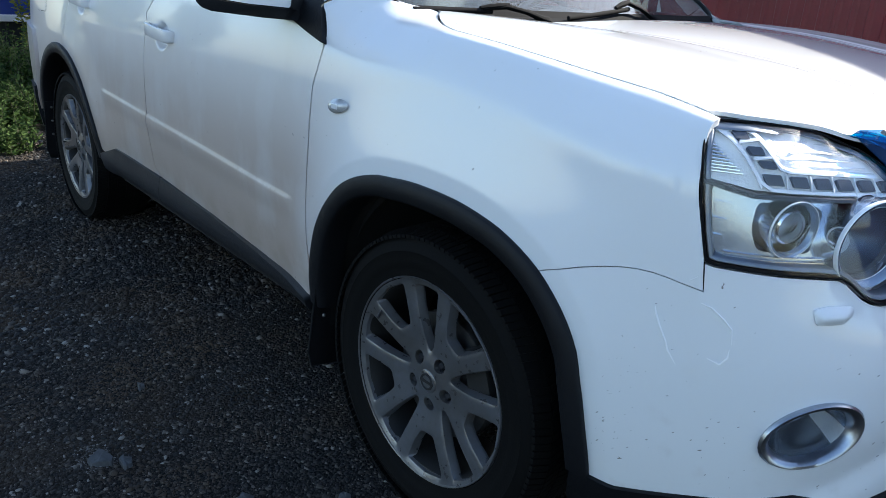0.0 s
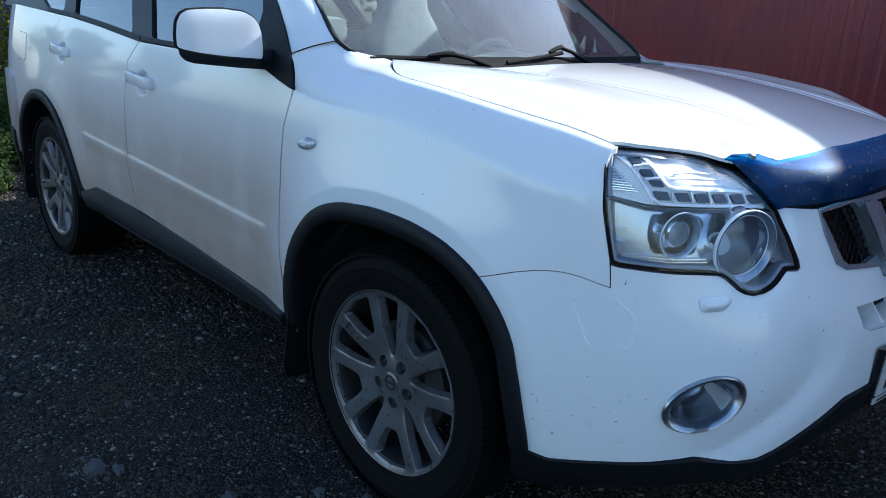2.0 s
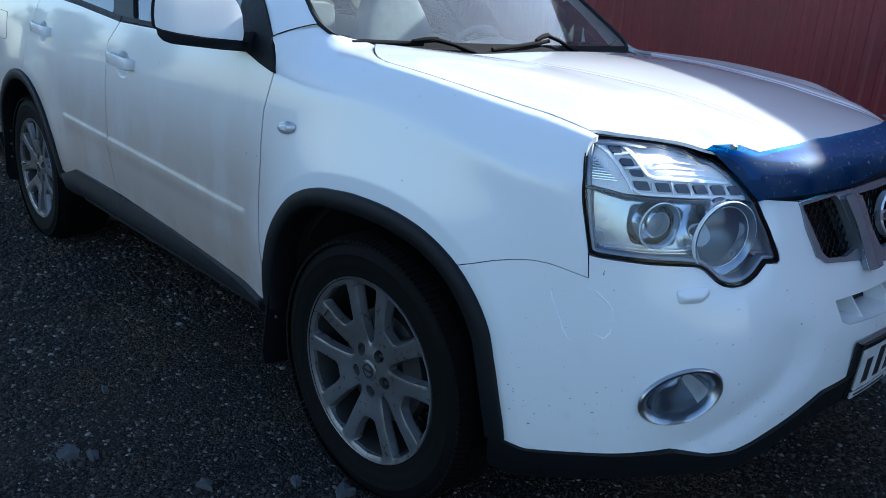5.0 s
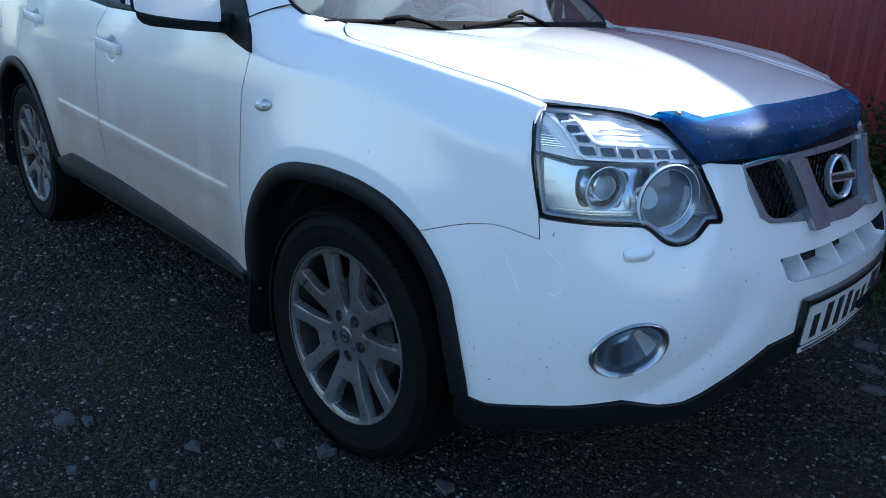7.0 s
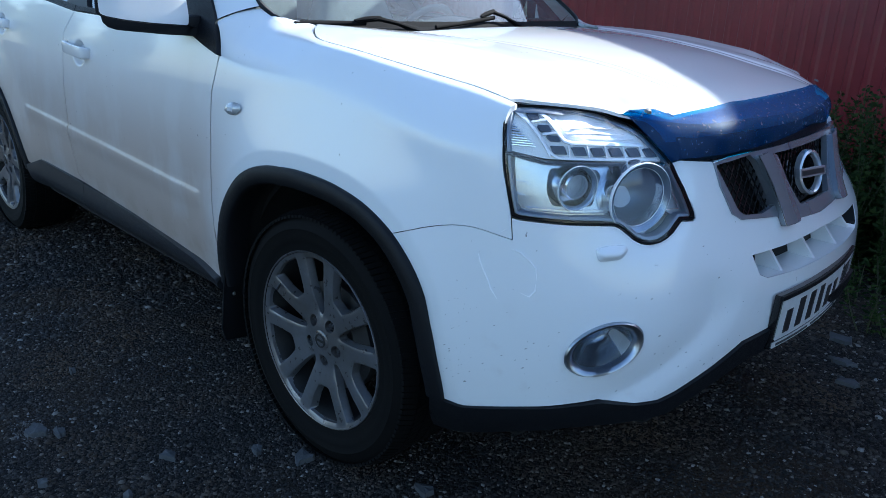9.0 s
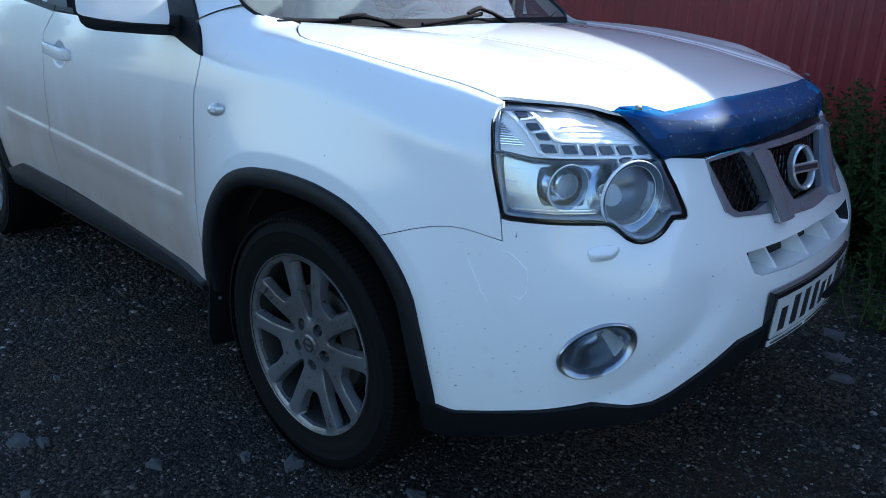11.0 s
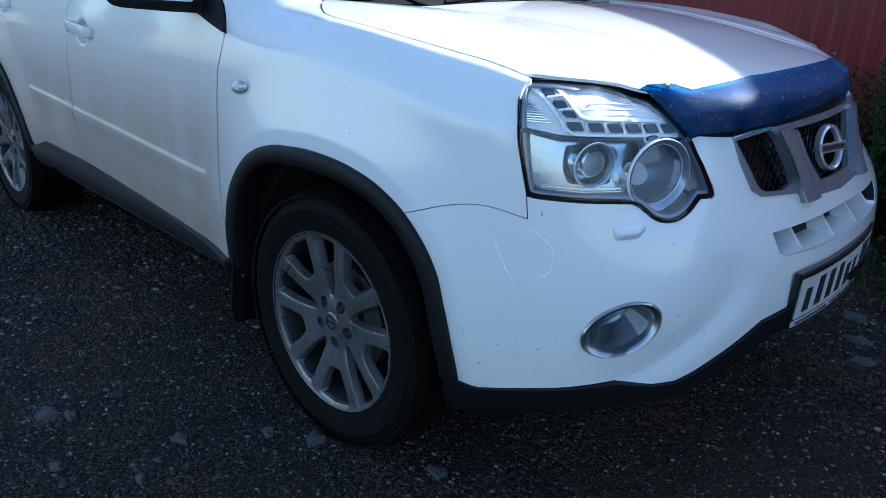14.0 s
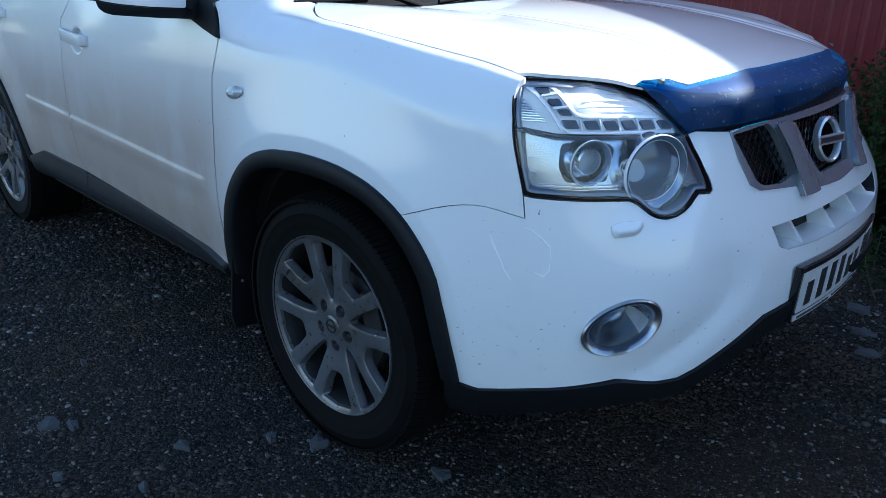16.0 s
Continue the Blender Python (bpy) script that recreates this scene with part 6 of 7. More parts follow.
# door mirrors
M_OUT = [(-0.894, 1.110), (-0.892, 1.132), (-0.896, 1.176), (-0.906, 1.202), (-0.920, 1.218), (-0.946, 1.230), (-0.990, 1.234), (-1.040, 1.233), (-1.092, 1.228), (-1.110, 1.218), (-1.120, 1.198), (-1.123, 1.165), (-1.122, 1.138), (-1.110, 1.132), (-1.068, 1.124), (-0.996, 1.116)]
for mirror in (False, True):
    mir = new("door_mirror")
    if mirror:
        mir.matrix_world = Matrix.Translation((-0.62, 0.88, 0)) @ pose(0, 0, 0, 0, 0, 62) @ Matrix.Translation((0.62, -0.88, 0))
    mir.parent = car
    tagged(mir, "white door mirror with a black lower edge")

    def dome(y, z):
        y, z = np.asarray(y, float), np.asarray(z, float)
        a, b = (y + 1.005) / 0.132, (z - 1.168) / 0.078
        r = np.clip(np.abs(a) ** 6 + np.abs(b) ** 6, 0, 1)
        return np.stack([-0.572 + 0.022 * np.sqrt(np.clip(1 - r, 0, 1)) + 0.10 * (y + 1.0), y, z], -1)
    skin("shell_rim", shrunk(rounded(M_OUT, 0.006), -0.0045), lambda y, z: dome(y, z) - np.array((0.007, 0, 0)), BLACK, mir, h=0.02, gap=0.010, depth=0.075, mirror=mirror)
    skin("shell", rounded(M_OUT, 0.006), dome, PAINT, mir, h=0.012, gap=0.010, depth=0.09, mirror=mirror)

    def chin_skin(y, z):
        p = dome(y, np.maximum(z, 1.090))
        p[..., 2] = z
        p[..., 0] += 0.004
        return p
    low = [(-0.862, 1.106), (-0.894, 1.107), (-0.996, 1.113), (-1.068, 1.121), (-1.110, 1.129), (-1.122, 1.134), (-1.118, 1.116), (-1.106, 1.104), (-1.084, 1.097), (-1.022, 1.091), (-0.956, 1.085), (-0.862, 1.080)]
    skin("lower_cover", rounded(low, 0.004), chin_skin, BLACK, mir, h=0.012, gap=0.010, depth=0.10, mirror=mirror)
    bm = bmesh.new()
    box(bm, (-0.665, -0.885, 1.082), (-0.560, -0.835, 1.135), 0.012, None)
    part("arm", flipped(bm, mirror), BLACK, mir, smooth=50)
    bm = bmesh.new()
    box(bm, (-0.676, -1.050, 1.125), (-0.668, -0.915, 1.205), 0.003, pose(-0.0, 0, 0))
    part("mirror_glass", flipped(bm, mirror), CHROME, mir)

# wipers
def wiper(blade, arm, pivot):
    w = new("wiper")
    w.parent = car
    tagged(w, "black windscreen wiper")
    bm = bmesh.new()
    tube(bm, [tuple(screen(y, h, 0.018)) for y, h in blade], 0.0052, 8, 1.3)
    part("blade", bm, WIPER, w, smooth=50)
    bm = bmesh.new()
    tube(bm, [tuple(screen(y, h, o)) for y, h, o in arm], [0.0055, 0.0085] + [0.0075] * (len(arm) - 3) + [0.012], 8, 0.8)
    part("arm", bm, WIPER, w, smooth=50)
    hook = [Vector(screen(y, h, o)) for y, h, o in arm[:2]]
    part("clip", tube(bmesh.new(), [tuple(hook[0] + (hook[1] - hook[0]) * t + Vector((0, 0, 0.004))) for t in (-0.1, 0.3, 0.7, 1.1)], [0.005, 0.008, 0.0085, 0.005], 8, 0.8), WIPER, w, smooth=50)
    bm = lathe(bmesh.new(), [(0.0001, 0.022), (0.012, 0.020), (0.016, 0.010), (0.017, -0.02)], facing(screen(pivot[0], pivot[1], 0.004), (0.5, 0, 0.85)), 16)
    part("pivot", bm, WIPER, w, smooth=50)


wiper([(-0.72, -0.008), (-0.64, -0.008), (-0.50, -0.004)], [(-0.53, -0.004, 0.022), (-0.46, -0.002, 0.030), (-0.40, -0.010, 0.026), (-0.34, -0.020, 0.016)], (-0.34, -0.020))
wiper([(-0.25, -0.014), (-0.10, -0.002), (0.08, 0.014)], [(0.0, 0.010, 0.024), (0.07, 0.020, 0.032), (0.13, 0.010, 0.026), (0.20, -0.014, 0.012)], (0.20, -0.014))

# cabin, seen through the glass
part("cabin_floor", box(bmesh.new(), (-3.3, -0.72, 0.42), (-0.5, 0.72, 0.50), 0.01), DARK, car)
bm = bmesh.new()
rows = []
for y in np.linspace(-0.70, 0.70, 21):
    hump = 0.035 * math.exp(-((y - 0.36) / 0.17) ** 2)
    rows.append([bm.verts.new(p) for p in ((-0.36, y, 1.09), (-0.55, y, 1.105 + 0.3 * hump), (-0.74, y, 1.10 + hump), (-0.80, y, 1.05 + hump), (-0.83, y, 0.80), (-0.70, y, 0.55))])
for a, b in zip(rows, rows[1:]):
    for j in range(5):
        bm.faces.new((a[j], a[j + 1], b[j + 1], b[j]))
part("dashboard", bm, DASH, car, smooth=35)
bm = bmesh.new()
ring = [(0.185 * math.cos(a), 0.185 * math.sin(a), 0) for a in np.linspace(0, 2 * math.pi, 36)]
tube(bm, [pose(-0.90, 0.36, 1.00, 0, -62, 0) @ Vector(p) for p in ring], 0.015, 8, up=(0.3, 0, 1))
box(bm, (-0.17, -0.03, -0.01), (0.17, 0.03, 0.01), 0.005, pose(-0.90, 0.36, 1.00, 0, -62, 0) @ pose(0, 0, 0, 0, 0, 90))
part("steering_wheel", bm, DASH, car, smooth=50)
for y in (-0.37, 0.37):
    bm = bmesh.new()
    rings = []
    for z, wide, deep, x in ((0.62, 0.23, 0.06, -1.30), (0.74, 0.25, 0.075, -1.33), (0.95, 0.25, 0.075, -1.385), (1.08, 0.235, 0.07, -1.42), (1.18, 0.19, 0.06, -1.445), (1.27, 0.135, 0.055, -1.465), (1.36, 0.125, 0.055, -1.485), (1.45, 0.115, 0.05, -1.505), (1.49, 0.085, 0.035, -1.515), (1.505, 0.03, 0.012, -1.518)):
        ring = []
        for a in np.linspace(0, 2 * math.pi, 20, endpoint=False):
            c, k = math.cos(a), math.sin(a)
            ring.append(bm.verts.new((x + deep * math.copysign(abs(c) ** 0.5, c), y + wide * math.copysign(abs(k) ** 0.5, k), z)))
        rings.append(ring)
    for a, b in zip(rings, rings[1:]):
        for k in range(20):
            bm.faces.new((a[k], a[(k + 1) % 20], b[(k + 1) % 20], b[k]))
    bm.faces.new(rings[-1])
    bmesh.ops.recalc_face_normals(bm, faces=bm.faces)
    seat = part("seat", bm, CLOTH, car, "light grey cloth front seat", smooth=60)
    part("cushion", box(bmesh.new(), (-0.30, -0.25, -0.07), (0.24, 0.25, 0.07), 0.04, pose(-1.15, y, 0.66, 0, -6, 0)), CLOTH, seat, smooth=60)
part("rear_seat", box(bmesh.new(), (-2.45, -0.66, 0.55), (-2.28, 0.66, 1.22), 0.05, None), CLOTH, car, smooth=50)

# the far half of the body stands slightly further back than the near one
seen_meshes = set()
for ob in car.children_recursive:
    if ob.type != "MESH" or ob.data.name in seen_meshes or ob.name.split(".")[0] in ("tyre", "tread", "spokes", "barrel", "centre_cap", "cap_badge", "lug_nut", "valve", "brake_disc", "brake_caliper"):
        continue
    seen_meshes.add(ob.data.name)
    co = np.empty(3 * len(ob.data.vertices))
    ob.data.vertices.foreach_get("co", co)
    co = co.reshape(-1, 3)
    d = np.maximum(co[:, 1] + 0.45, 0)
    co[:, 0] -= 0.070 * d * d / (d + 0.08) * step(-1.6, -0.5, co[:, 0]) * (0.6 if ob.parent and ob.parent.name == "number_plate" else 0.15 + 0.85 * step(0.66, 0.88, co[:, 2]))
    ob.data.vertices.foreach_set("co", co.ravel())
    ob.data.update()

# ---- loose gravel and stones on the ground ----
def stone_cloud(n, area, size, seed, skip=None):
    """Many small broken stones, each of its own shape, as one mesh."""
    rng = np.random.default_rng(seed)
    ico = np.array([(0, 0, 1), (0.894, 0, 0.447), (0.276, 0.851, 0.447), (-0.724, 0.526, 0.447), (-0.724, -0.526, 0.447), (0.276, -0.851, 0.447), (0.724, 0.526, -0.447), (-0.276, 0.851, -0.447),
                    (-0.894, 0, -0.447), (-0.276, -0.851, -0.447), (0.724, -0.526, -0.447)])
    tri = np.array([(0, 1, 2), (0, 2, 3), (0, 3, 4), (0, 4, 5), (0, 5, 1), (1, 6, 2), (2, 6, 7), (2, 7, 3), (3, 7, 8), (3, 8, 4), (4, 8, 9), (4, 9, 5), (5, 9, 10), (5, 10, 1), (1, 10, 6)])
    x0, x1, y0, y1 = area
    xy = np.stack([rng.uniform(x0, x1, n), rng.uniform(y0, y1, n)], 1)
    stray = rng.random((n, 1)) < 0.22
    xy = xy + stray * rng.normal(size=(n, 2)) * 0.55
    r = size[0] * (size[1] / size[0]) ** (rng.random(n) ** 2.2)
    v = ico[None] * (1 + 0.95 * (rng.random((n, 11, 1)) - 0.5))
    v = v * (r[:, None] * np.stack([rng.uniform(0.8, 1.5, n), rng.uniform(0.7, 1.1, n), rng.uniform(0.45, 0.8, n)], 1))[:, None]
    a = rng.uniform(0, 2 * np.pi, n)
    c, s = np.cos(a)[:, None], np.sin(a)[:, None]
    v = np.stack([v[..., 0] * c - v[..., 1] * s, v[..., 0] * s + v[..., 1] * c, v[..., 2]], -1)
    v[..., :2] += xy[:, None]
    v[..., 2] += 0.15 * r[:, None]
    f = tri[None] + 11 * np.arange(n)[:, None, None]
    return v.reshape(-1, 3), f.reshape(-1, 3)


STONE = material("grey_stone", (0.14, 0.14, 0.145), rough=0.85, vary=0.5, scale=40, bump=0.4, bump_scale=120)
n_, l_ = STONE.node_tree.nodes, STONE.node_tree.links
geo, ramp = n_.new("ShaderNodeNewGeometry"), n_.new("ShaderNodeValToRGB")
ramp.color_ramp.elements[0].color, ramp.color_ramp.elements[1].color = (0.008, 0.008, 0.009, 1), (0.24, 0.23, 0.21, 1)
for pos, col in ((0.0, (0.006, 0.0054, 0.0054)), (0.45, (0.016, 0.013, 0.0115)), (0.72, (0.038, 0.031, 0.025)), (0.91, (0.080, 0.067, 0.055)), (0.97, (0.20, 0.18, 0.155))):
    e = ramp.color_ramp.elements.new(pos)
    e.color = (*col, 1)
l_.new(geo.outputs["Random Per Island"], ramp.inputs[0])
patch, soft, earth = n_.new("ShaderNodeTexNoise"), n_.new("ShaderNodeMapRange"), n_.new("ShaderNodeMixRGB")
patch.inputs["Scale"].default_value, patch.inputs["Detail"].default_value = 2.6, 6
soft.inputs["From Min"].default_value, soft.inputs["From Max"].default_value, soft.inputs["To Max"].default_value = 0.46, 0.70, 0.75
earth.inputs[2].default_value = (0.075, 0.046, 0.022, 1)
l_.new(n_.new("ShaderNodeTexCoord").outputs["Object"], patch.inputs["Vector"])
l_.new(patch.outputs["Fac"], soft.inputs[0])
l_.new(soft.outputs[0], earth.inputs[0])
l_.new(ramp.outputs[0], earth.inputs[1])
l_.new(earth.outputs[0], n_["Principled BSDF"].inputs["Base Color"])
for name, n, where, size, seed in (("gravel", 125000, (-1.5, 1.9, -1.75, 0.35), (0.0018, 0.0068), 3), ("gravel", 26000, (-4.6, -1.2, -2.1, -0.5), (0.004, 0.013), 4), ("gravel", 26000, (0.2, 1.9, 0.2, 2.2), (0.003, 0.010), 5)):
    v, f = stone_cloud(n, where, size, seed)
    tagged(mesh_object(name, v, f, STONE, smooth=False), "loose dark grey gravel on the ground", "gravel", kind="stuff")
PALE = material("pale_chippings", (0.15, 0.14, 0.13), rough=0.9, vary=0.5, scale=60)
chip_v, chip_f = stone_cloud(300, (-0.69, -0.57, -1.45, -1.37), (0.0012, 0.0040), 11)
tagged(mesh_object("chippings", chip_v, chip_f, PALE, smooth=False), "scatter of pale crushed chippings in the gravel", "gravel", kind="stuff")
FLAT = material("flat_stone", (0.065, 0.067, 0.070), rough=0.8, vary=0.4, scale=18, bump=0.6, bump_scale=60)


def flat_stone(x, y, r, seed, high=0.014):
    rng = np.random.default_rng(seed)
    bm = bmesh.new()
    k = 9
    ang = np.sort(rng.uniform(0, 2 * np.pi, k) * 0.25 + np.arange(k) * 2 * np.pi / k)
    rad = r * rng.uniform(0.65, 1.15, k)
    low = [bm.verts.new((x + q * math.cos(a), y + 0.7 * q * math.sin(a), -0.01)) for a, q in zip(ang, rad)]
    up = [bm.verts.new((x + 0.86 * q * math.cos(a), y + 0.6 * q * math.sin(a), high * rng.uniform(0.7, 1.2))) for a, q in zip(ang, rad)]
    mid = bm.verts.new((x, y, high * 1.15))
    for i in range(k):
        j = (i + 1) % k
        bm.faces.new((low[i], low[j], up[j], up[i]))
        bm.faces.new((up[i], up[j], mid))
    ob = part("stone", bm, FLAT, None)
    return tagged(ob, "flat grey broken stone lying in the gravel", "stone", "stones on the ground")


for k, (x, y, r) in enumerate(((-0.256, -1.181, 0.034), (-0.005, -0.915, 0.045), (0.308, -0.763, 0.040), (-0.352, -1.468, 0.022), (-0.605, -1.403, 0.045), (-0.56, -1.36, 0.03), (0.796, 0.894, 0.05),
                               (0.72, 1.10, 0.06), (0.86, 0.74, 0.05), (-0.12, -0.99, 0.025), (0.95, 1.35, 0.07), (1.10, 1.1, 0.05), (-0.16, -1.33, 0.02), (-0.90, -1.20, 0.02))):
    flat_stone(x, y, r, 20 + k)

# ---- weeds and what stands behind ----
def leaf_material(name, c0, c1):
    m = material(name, c0, rough=0.6)
    n, l = m.node_tree.nodes, m.node_tree.links
    g, r = n.new("ShaderNodeNewGeometry"), n.new("ShaderNodeValToRGB")
    r.color_ramp.elements[0].color, r.color_ramp.elements[1].color = (*c0, 1), (*c1, 1)
    l.new(g.outputs["Random Per Island"], r.inputs[0])
    l.new(r.outputs[0], n["Principled BSDF"].inputs["Base Color"])
    b = n["Principled BSDF"]
    b.inputs["Specular IOR Level"].default_value, b.inputs["Roughness"].default_value = 0.12, 0.8
    glow, both = n.new("ShaderNodeBsdfTranslucent"), n.new("ShaderNodeMixShader")
    both.inputs[0].default_value = 0.4
    l.new(r.outputs[0], glow.inputs[0])
    l.new(b.outputs[0], both.inputs[1])
    l.new(glow.outputs[0], both.inputs[2])
    l.new(both.outputs[0], n["Material Output"].inputs["Surface"])
    return m


WEED = leaf_material("weed_green", (0.016, 0.036, 0.012), (0.075, 0.120, 0.034))
BUSH = leaf_material("bush_green", (0.10, 0.13, 0.02), (0.34, 0.30, 0.05))
STALK = material("weed_stalk", (0.07, 0.075, 0.035), rough=0.8, vary=0.3, scale=20)


def leaves(places, dirs, lengths, widths, seed):
    """Pointed leaves folded along the middle: arrays of base, direction, length and width."""
    rng = np.random.default_rng(seed)
    n = len(places)
    d = dirs / np.linalg.norm(dirs, axis=1, keepdims=True)
    side_ = np.cross(d, rng.normal(size=(n, 3)))
    side_ /= np.linalg.norm(side_, axis=1, keepdims=True)
    up = np.cross(side_, d)
    L, W = lengths[:, None], widths[:, None]
    v = np.stack([places, places + d * L * 0.45 + side_ * W + up * W * 0.3, places + d * L - up * L * 0.12, places + d * L * 0.45 - side_ * W + up * W * 0.3, places + d * L * 0.5 - up * W * 0.15], 1)
    f = np.array([(0, 4, 1), (1, 4, 2), (0, 3, 4), (3, 2, 4)])[None] + 5 * np.arange(n)[:, None, None]
    return v.reshape(-1, 3), f.reshape(-1, 3)


def herb(name, base, height, stems, per_stem, spread, leaf, mat, seed, label, category, lean=0.25):
    """A weed clump: thin stalks that carry many small leaves."""
    rng = np.random.default_rng(seed)
    ob = new(name)
    ob.location = base
    tagged(ob, label, category, "weeds along the edge")
    bm = bmesh.new()
    P, D, Ls, Ws = [], [], [], []
    for k in range(stems):
        a, q = rng.uniform(0, 2 * np.pi), spread * rng.random() ** 0.6
        h = height * rng.uniform(0.5, 1.0)
        foot = np.array((q * math.cos(a), q * math.sin(a), 0))
        tip = foot + np.array((lean * h * rng.normal(), lean * h * rng.normal(), h))
        pts = [foot * (1 - t) + tip * t + np.array((0, 0, 0.0)) + 0.04 * h * math.sin(3 * t) * np.array((math.cos(a), math.sin(a), 0)) for t in np.linspace(0, 1, 5)]
        tube(bm, pts, [0.004, 0.0035, 0.003, 0.002, 0.001], 5)
        for t in rng.uniform(0.08, 1.0, per_stem):
            i = min(3, int(t * 4))
            p = pts[i] + (pts[i + 1] - pts[i]) * (t * 4 - i)
            b = rng.uniform(0, 2 * np.pi)
            P.append(p + 0.012 * rng.normal(size=3))
            D.append((math.cos(b), math.sin(b), rng.uniform(-0.2, 0.9)))
            Ls.append(leaf * rng.uniform(0.5, 1.2) * (1.15 - 0.6 * t))
            Ws.append(leaf * rng.uniform(0.10, 0.2))
    tagged(part("stem", bm, STALK, ob, smooth=60), kind="stuff")
    v, f = leaves(np.array(P), np.array(D), np.array(Ls), np.array(Ws), seed + 1)
    tagged(mesh_object("foliage", v, f, mat, ob, smooth=False), kind="stuff")
    return ob


rng = np.random.default_rng(8)
for k in range(22):
    u = rng.uniform(-1.0, 2.6)
    p = FENCE @ Vector((u, -rng.uniform(0.25, 0.95), 0))
    herb("weed_clump", (p.x, p.y, 0), rng.uniform(0.30, 0.6) + 0.62 * min(1, max(0, u - 0.4)), 18, 80, 0.18, 0.060, WEED, 100 + k, "dark green leafy weeds growing by the red wall", "weeds")
for k, (u, w, h) in enumerate(((0.24, 0.50, 0.80), (0.33, 0.58, 0.92), (0.43, 0.46, 0.86), (0.54, 0.60, 1.0), (0.64, 0.44, 0.9), (0.78, 0.55, 1.0), (0.95, 0.5, 0.95))):
    p = FENCE @ Vector((u, -w, 0))
    herb("weed_clump", (p.x, p.y, 0), h, 12, 130, 0.07, 0.050, WEED, 170 + k, "tall feathery green weeds growing by the red wall", "weeds", 0.08)
for k in range(9):
    p = FENCE @ Vector((rng.uniform(0.2, 2.2), -rng.uniform(0.9, 1.35), 0))
    herb("weed_clump", (p.x, p.y, 0), rng.uniform(0.12, 0.25), 14, 30, 0.14, 0.040, WEED, 140 + k, "low dark green weeds at the edge of the gravel", "weeds")
for k in range(64):
    x, y = -4.1 - 2.7 * rng.random() ** 1.2, rng.uniform(-0.95, 0.45)
    herb("weed_clump", (x, y, 0), rng.uniform(0.13, 0.24) + 0.22 * max(0, -4.5 - x), 13, 44, 0.24, 0.060, WEED, 200 + k, "dense green weeds and grass behind the car", "weeds")
for k, (x, y, h) in enumerate(((-6.95, 0.20, 1.5), (-7.15, 0.30, 1.7), (-7.3, 0.6, 1.6), (-7.1, 0.9, 1.7))):
    herb("bush", (x, y, 0), h, 34, 110, 0.22, 0.085, BUSH, 300 + k, "yellow-green bush in the sun", "bush", 0.10)
# blue shed and brown post beyond the weeds
BLUE_SHED = material("blue_painted_metal", (0.012, 0.035, 0.20), rough=0.5, vary=0.3, scale=2)
RUST = material("rusty_post", (0.16, 0.075, 0.05), rough=0.85, vary=0.4, scale=10, bump=0.3)
shed = new("shed")
tagged(shed, "dark blue painted metal shed behind the weeds", "shed")
part("wall", rib_sheet(0.3, 2.2, 2.4, 0.22), BLUE_SHED, shed)
shed.matrix_world = pose(-8.3, -1.3, 0.5, 0, 0, 90)
part("roof", box(bmesh.new(), (0.2, -0.2, 2.40), (2.6, 1.4, 2.48), 0.01), BLUE_SHED, shed)
part("footing", box(bmesh.new(), (0.35, 0.0, -0.5), (2.45, 0.2, -0.02), 0.01), DARK, shed)
part("base", box(bmesh.new(), (0.25, -0.05, -0.02), (2.55, 0.10, 0.05), 0.01), WHITE_PLATE, shed)
post = part("post", tube(bmesh.new(), [(-7.18, -0.235, 0), (-7.18, -0.235, 2.2)], 0.05, 10), RUST, None, smooth=50)
tagged(post, "rusty brown post among the weeds", "post")


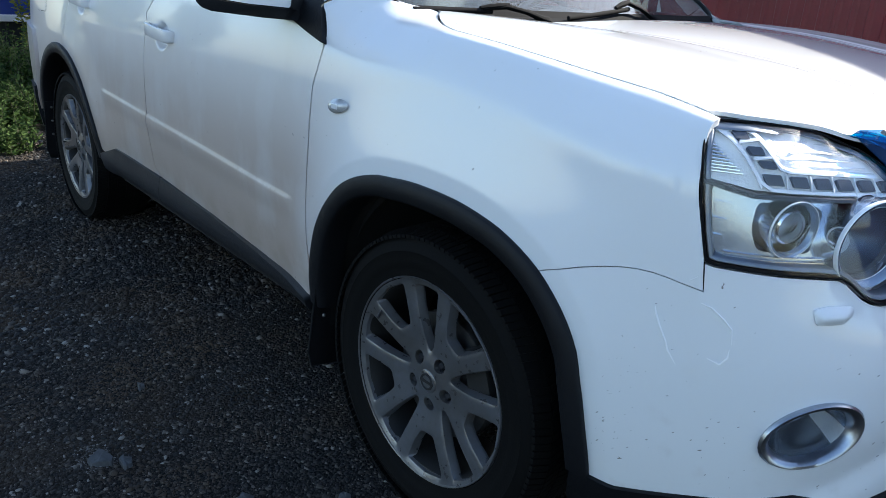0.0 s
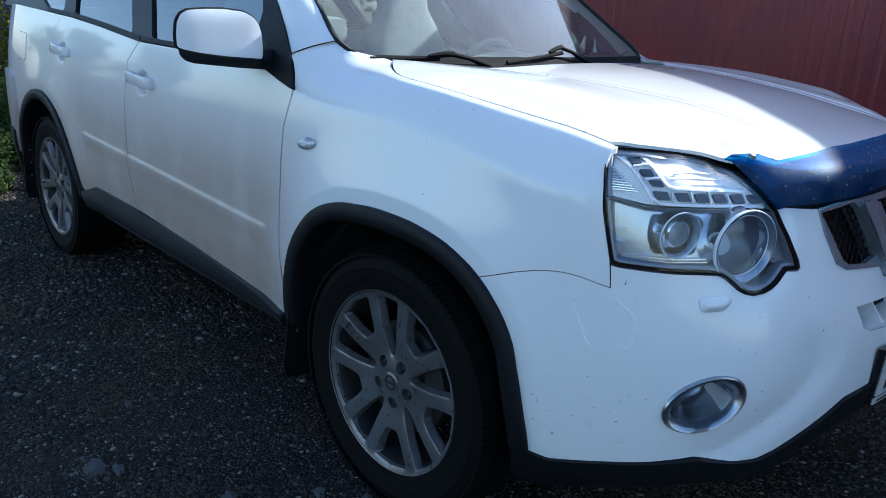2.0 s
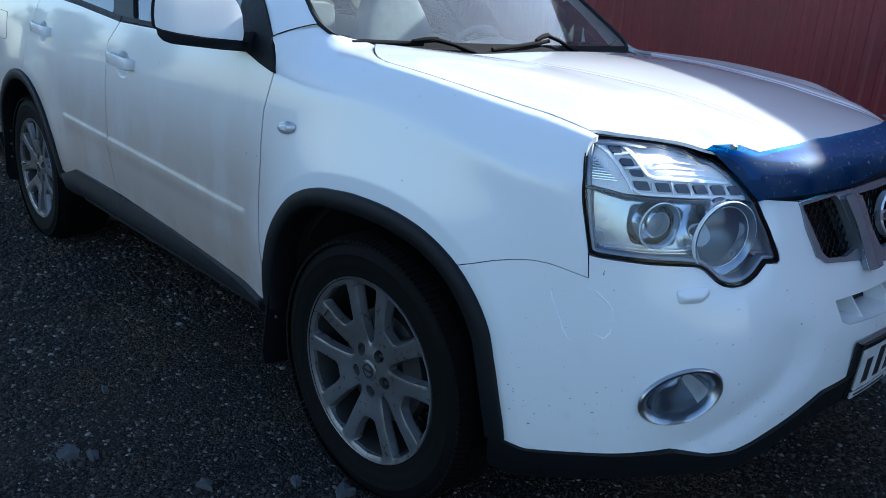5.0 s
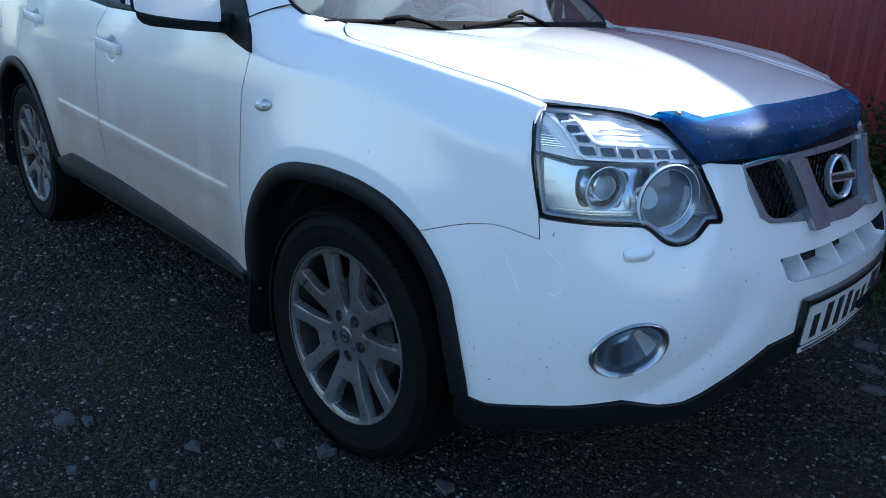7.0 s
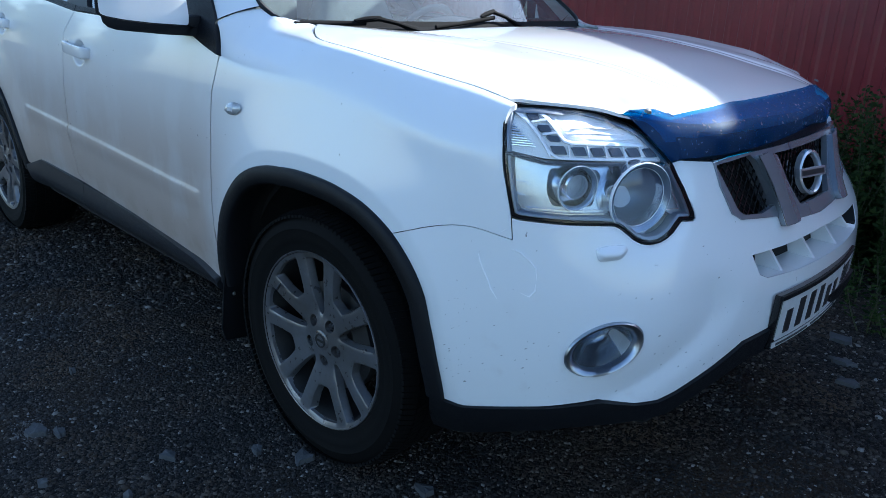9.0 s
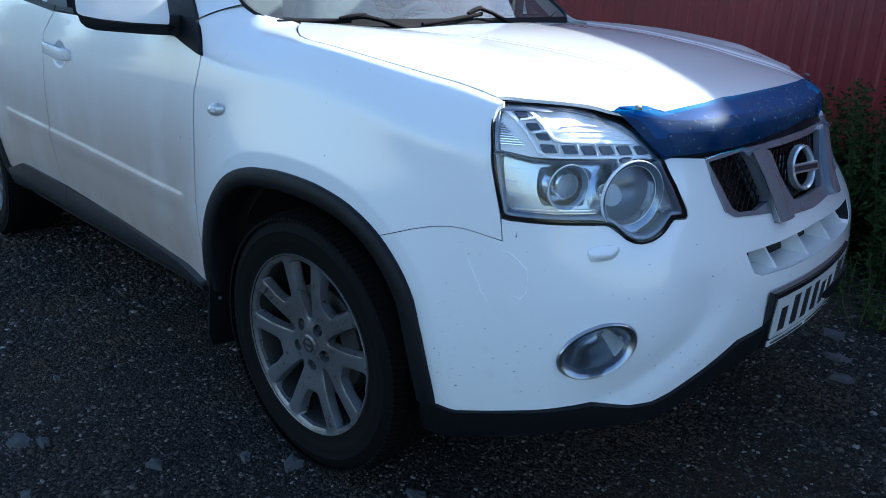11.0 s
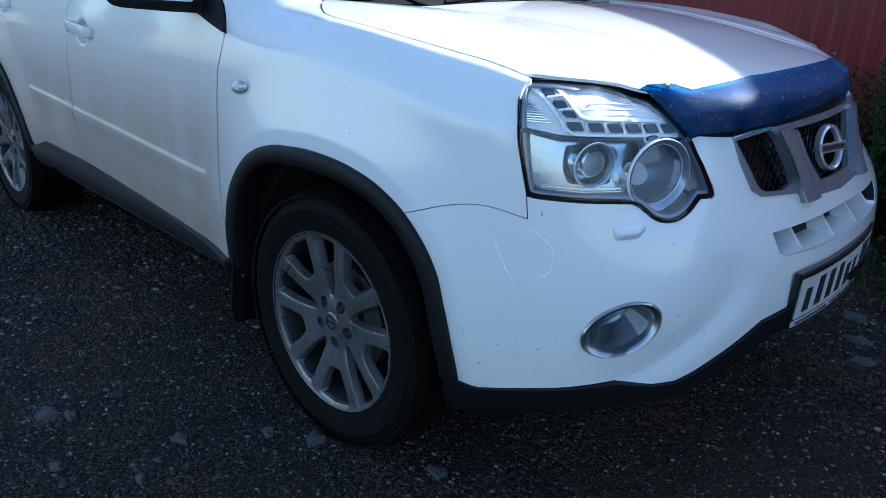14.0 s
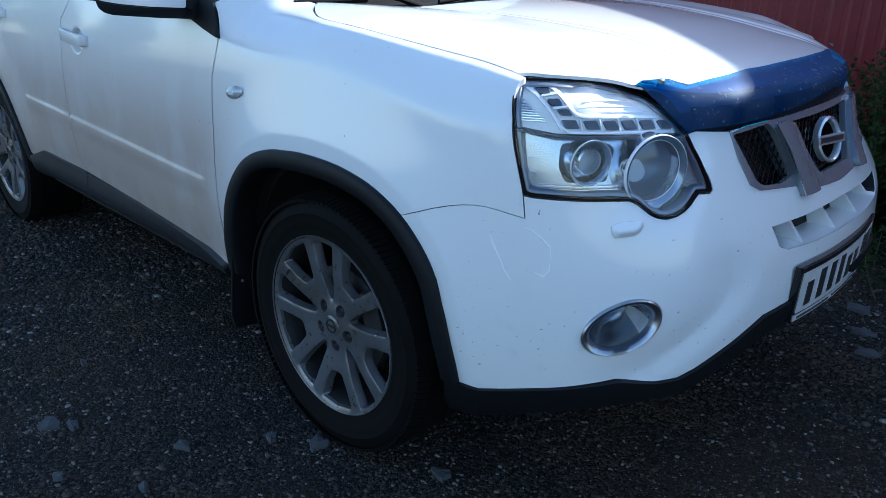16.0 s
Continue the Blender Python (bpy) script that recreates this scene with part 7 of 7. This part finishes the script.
# trees across the yard, which the paint and the windows mirror
BARK = material("tree_bark", (0.10, 0.085, 0.07), rough=0.9, vary=0.5, scale=8, bump=0.5, bump_scale=40)
CROWN = leaf_material("tree_leaves", (0.035, 0.060, 0.015), (0.10, 0.125, 0.035))


def tree(x, y, height, seed):
    rng = np.random.default_rng(seed)
    ob = new("tree")
    ob.location = (x, y, 0)
    tagged(ob, "leafy green tree standing across the yard", "tree", "trees across the yard")
    bm = bmesh.new()
    lean = rng.normal(size=2) * 0.06
    stem = [np.array((lean[0] * z, lean[1] * z, z)) for z in np.linspace(0, height * 0.85, 7)]
    tube(bm, stem, [0.11, 0.095, 0.08, 0.065, 0.05, 0.035, 0.02], 9)
    P, D = [], []
    for k in range(34):
        z = height * rng.uniform(0.16, 0.85)
        base = np.array((lean[0] * z, lean[1] * z, z))
        a = rng.uniform(0, 2 * np.pi)
        reach = height * (0.34 - 0.22 * (z / height)) * rng.uniform(0.5, 1.15)
        tip = base + np.array((reach * math.cos(a), reach * math.sin(a), 0.5 * reach * rng.uniform(0.2, 1.2)))
        tube(bm, [base, base * 0.5 + tip * 0.5 + np.array((0, 0, 0.05)), tip], [0.035, 0.02, 0.006], 6)
        m = 150
        t = rng.uniform(0.25, 1.08, m)[:, None]
        P.append(base + (tip - base) * t + rng.normal(size=(m, 3)) * 0.075 * height * 0.55)
        D.append(rng.normal(size=(m, 3)) + (0, 0, -0.3))
    part("trunk", bm, BARK, ob, smooth=50)
    P, D = np.concatenate(P), np.concatenate(D)
    v, f = leaves(P, D, rng.uniform(0.08, 0.16, len(P)), rng.uniform(0.03, 0.055, len(P)), seed + 1)
    tagged(mesh_object("crown", v, f, CROWN, ob, smooth=False), kind="stuff")


for k, (x, y, h) in enumerate(((-24.5, -10.2, 3.6), (-27.5, -11.5, 4.2), (-30.5, -10.4, 3.8), (-34.0, -11.2, 4.4), (-38.0, -10.5, 4.0), (-43.0, -11.0, 4.6), (0.7, -15.5, 3.5), (5.4, -14.8, 4.2), (-12.5, 2.6, 4.2), (-12.0, 5.0, 4.8), (-14.5, 7.0, 5.2), (-5.0, 5.5, 5.0), (-7.0, 5.9, 5.6))):
    tree(x, y, h, 500 + 3 * k)
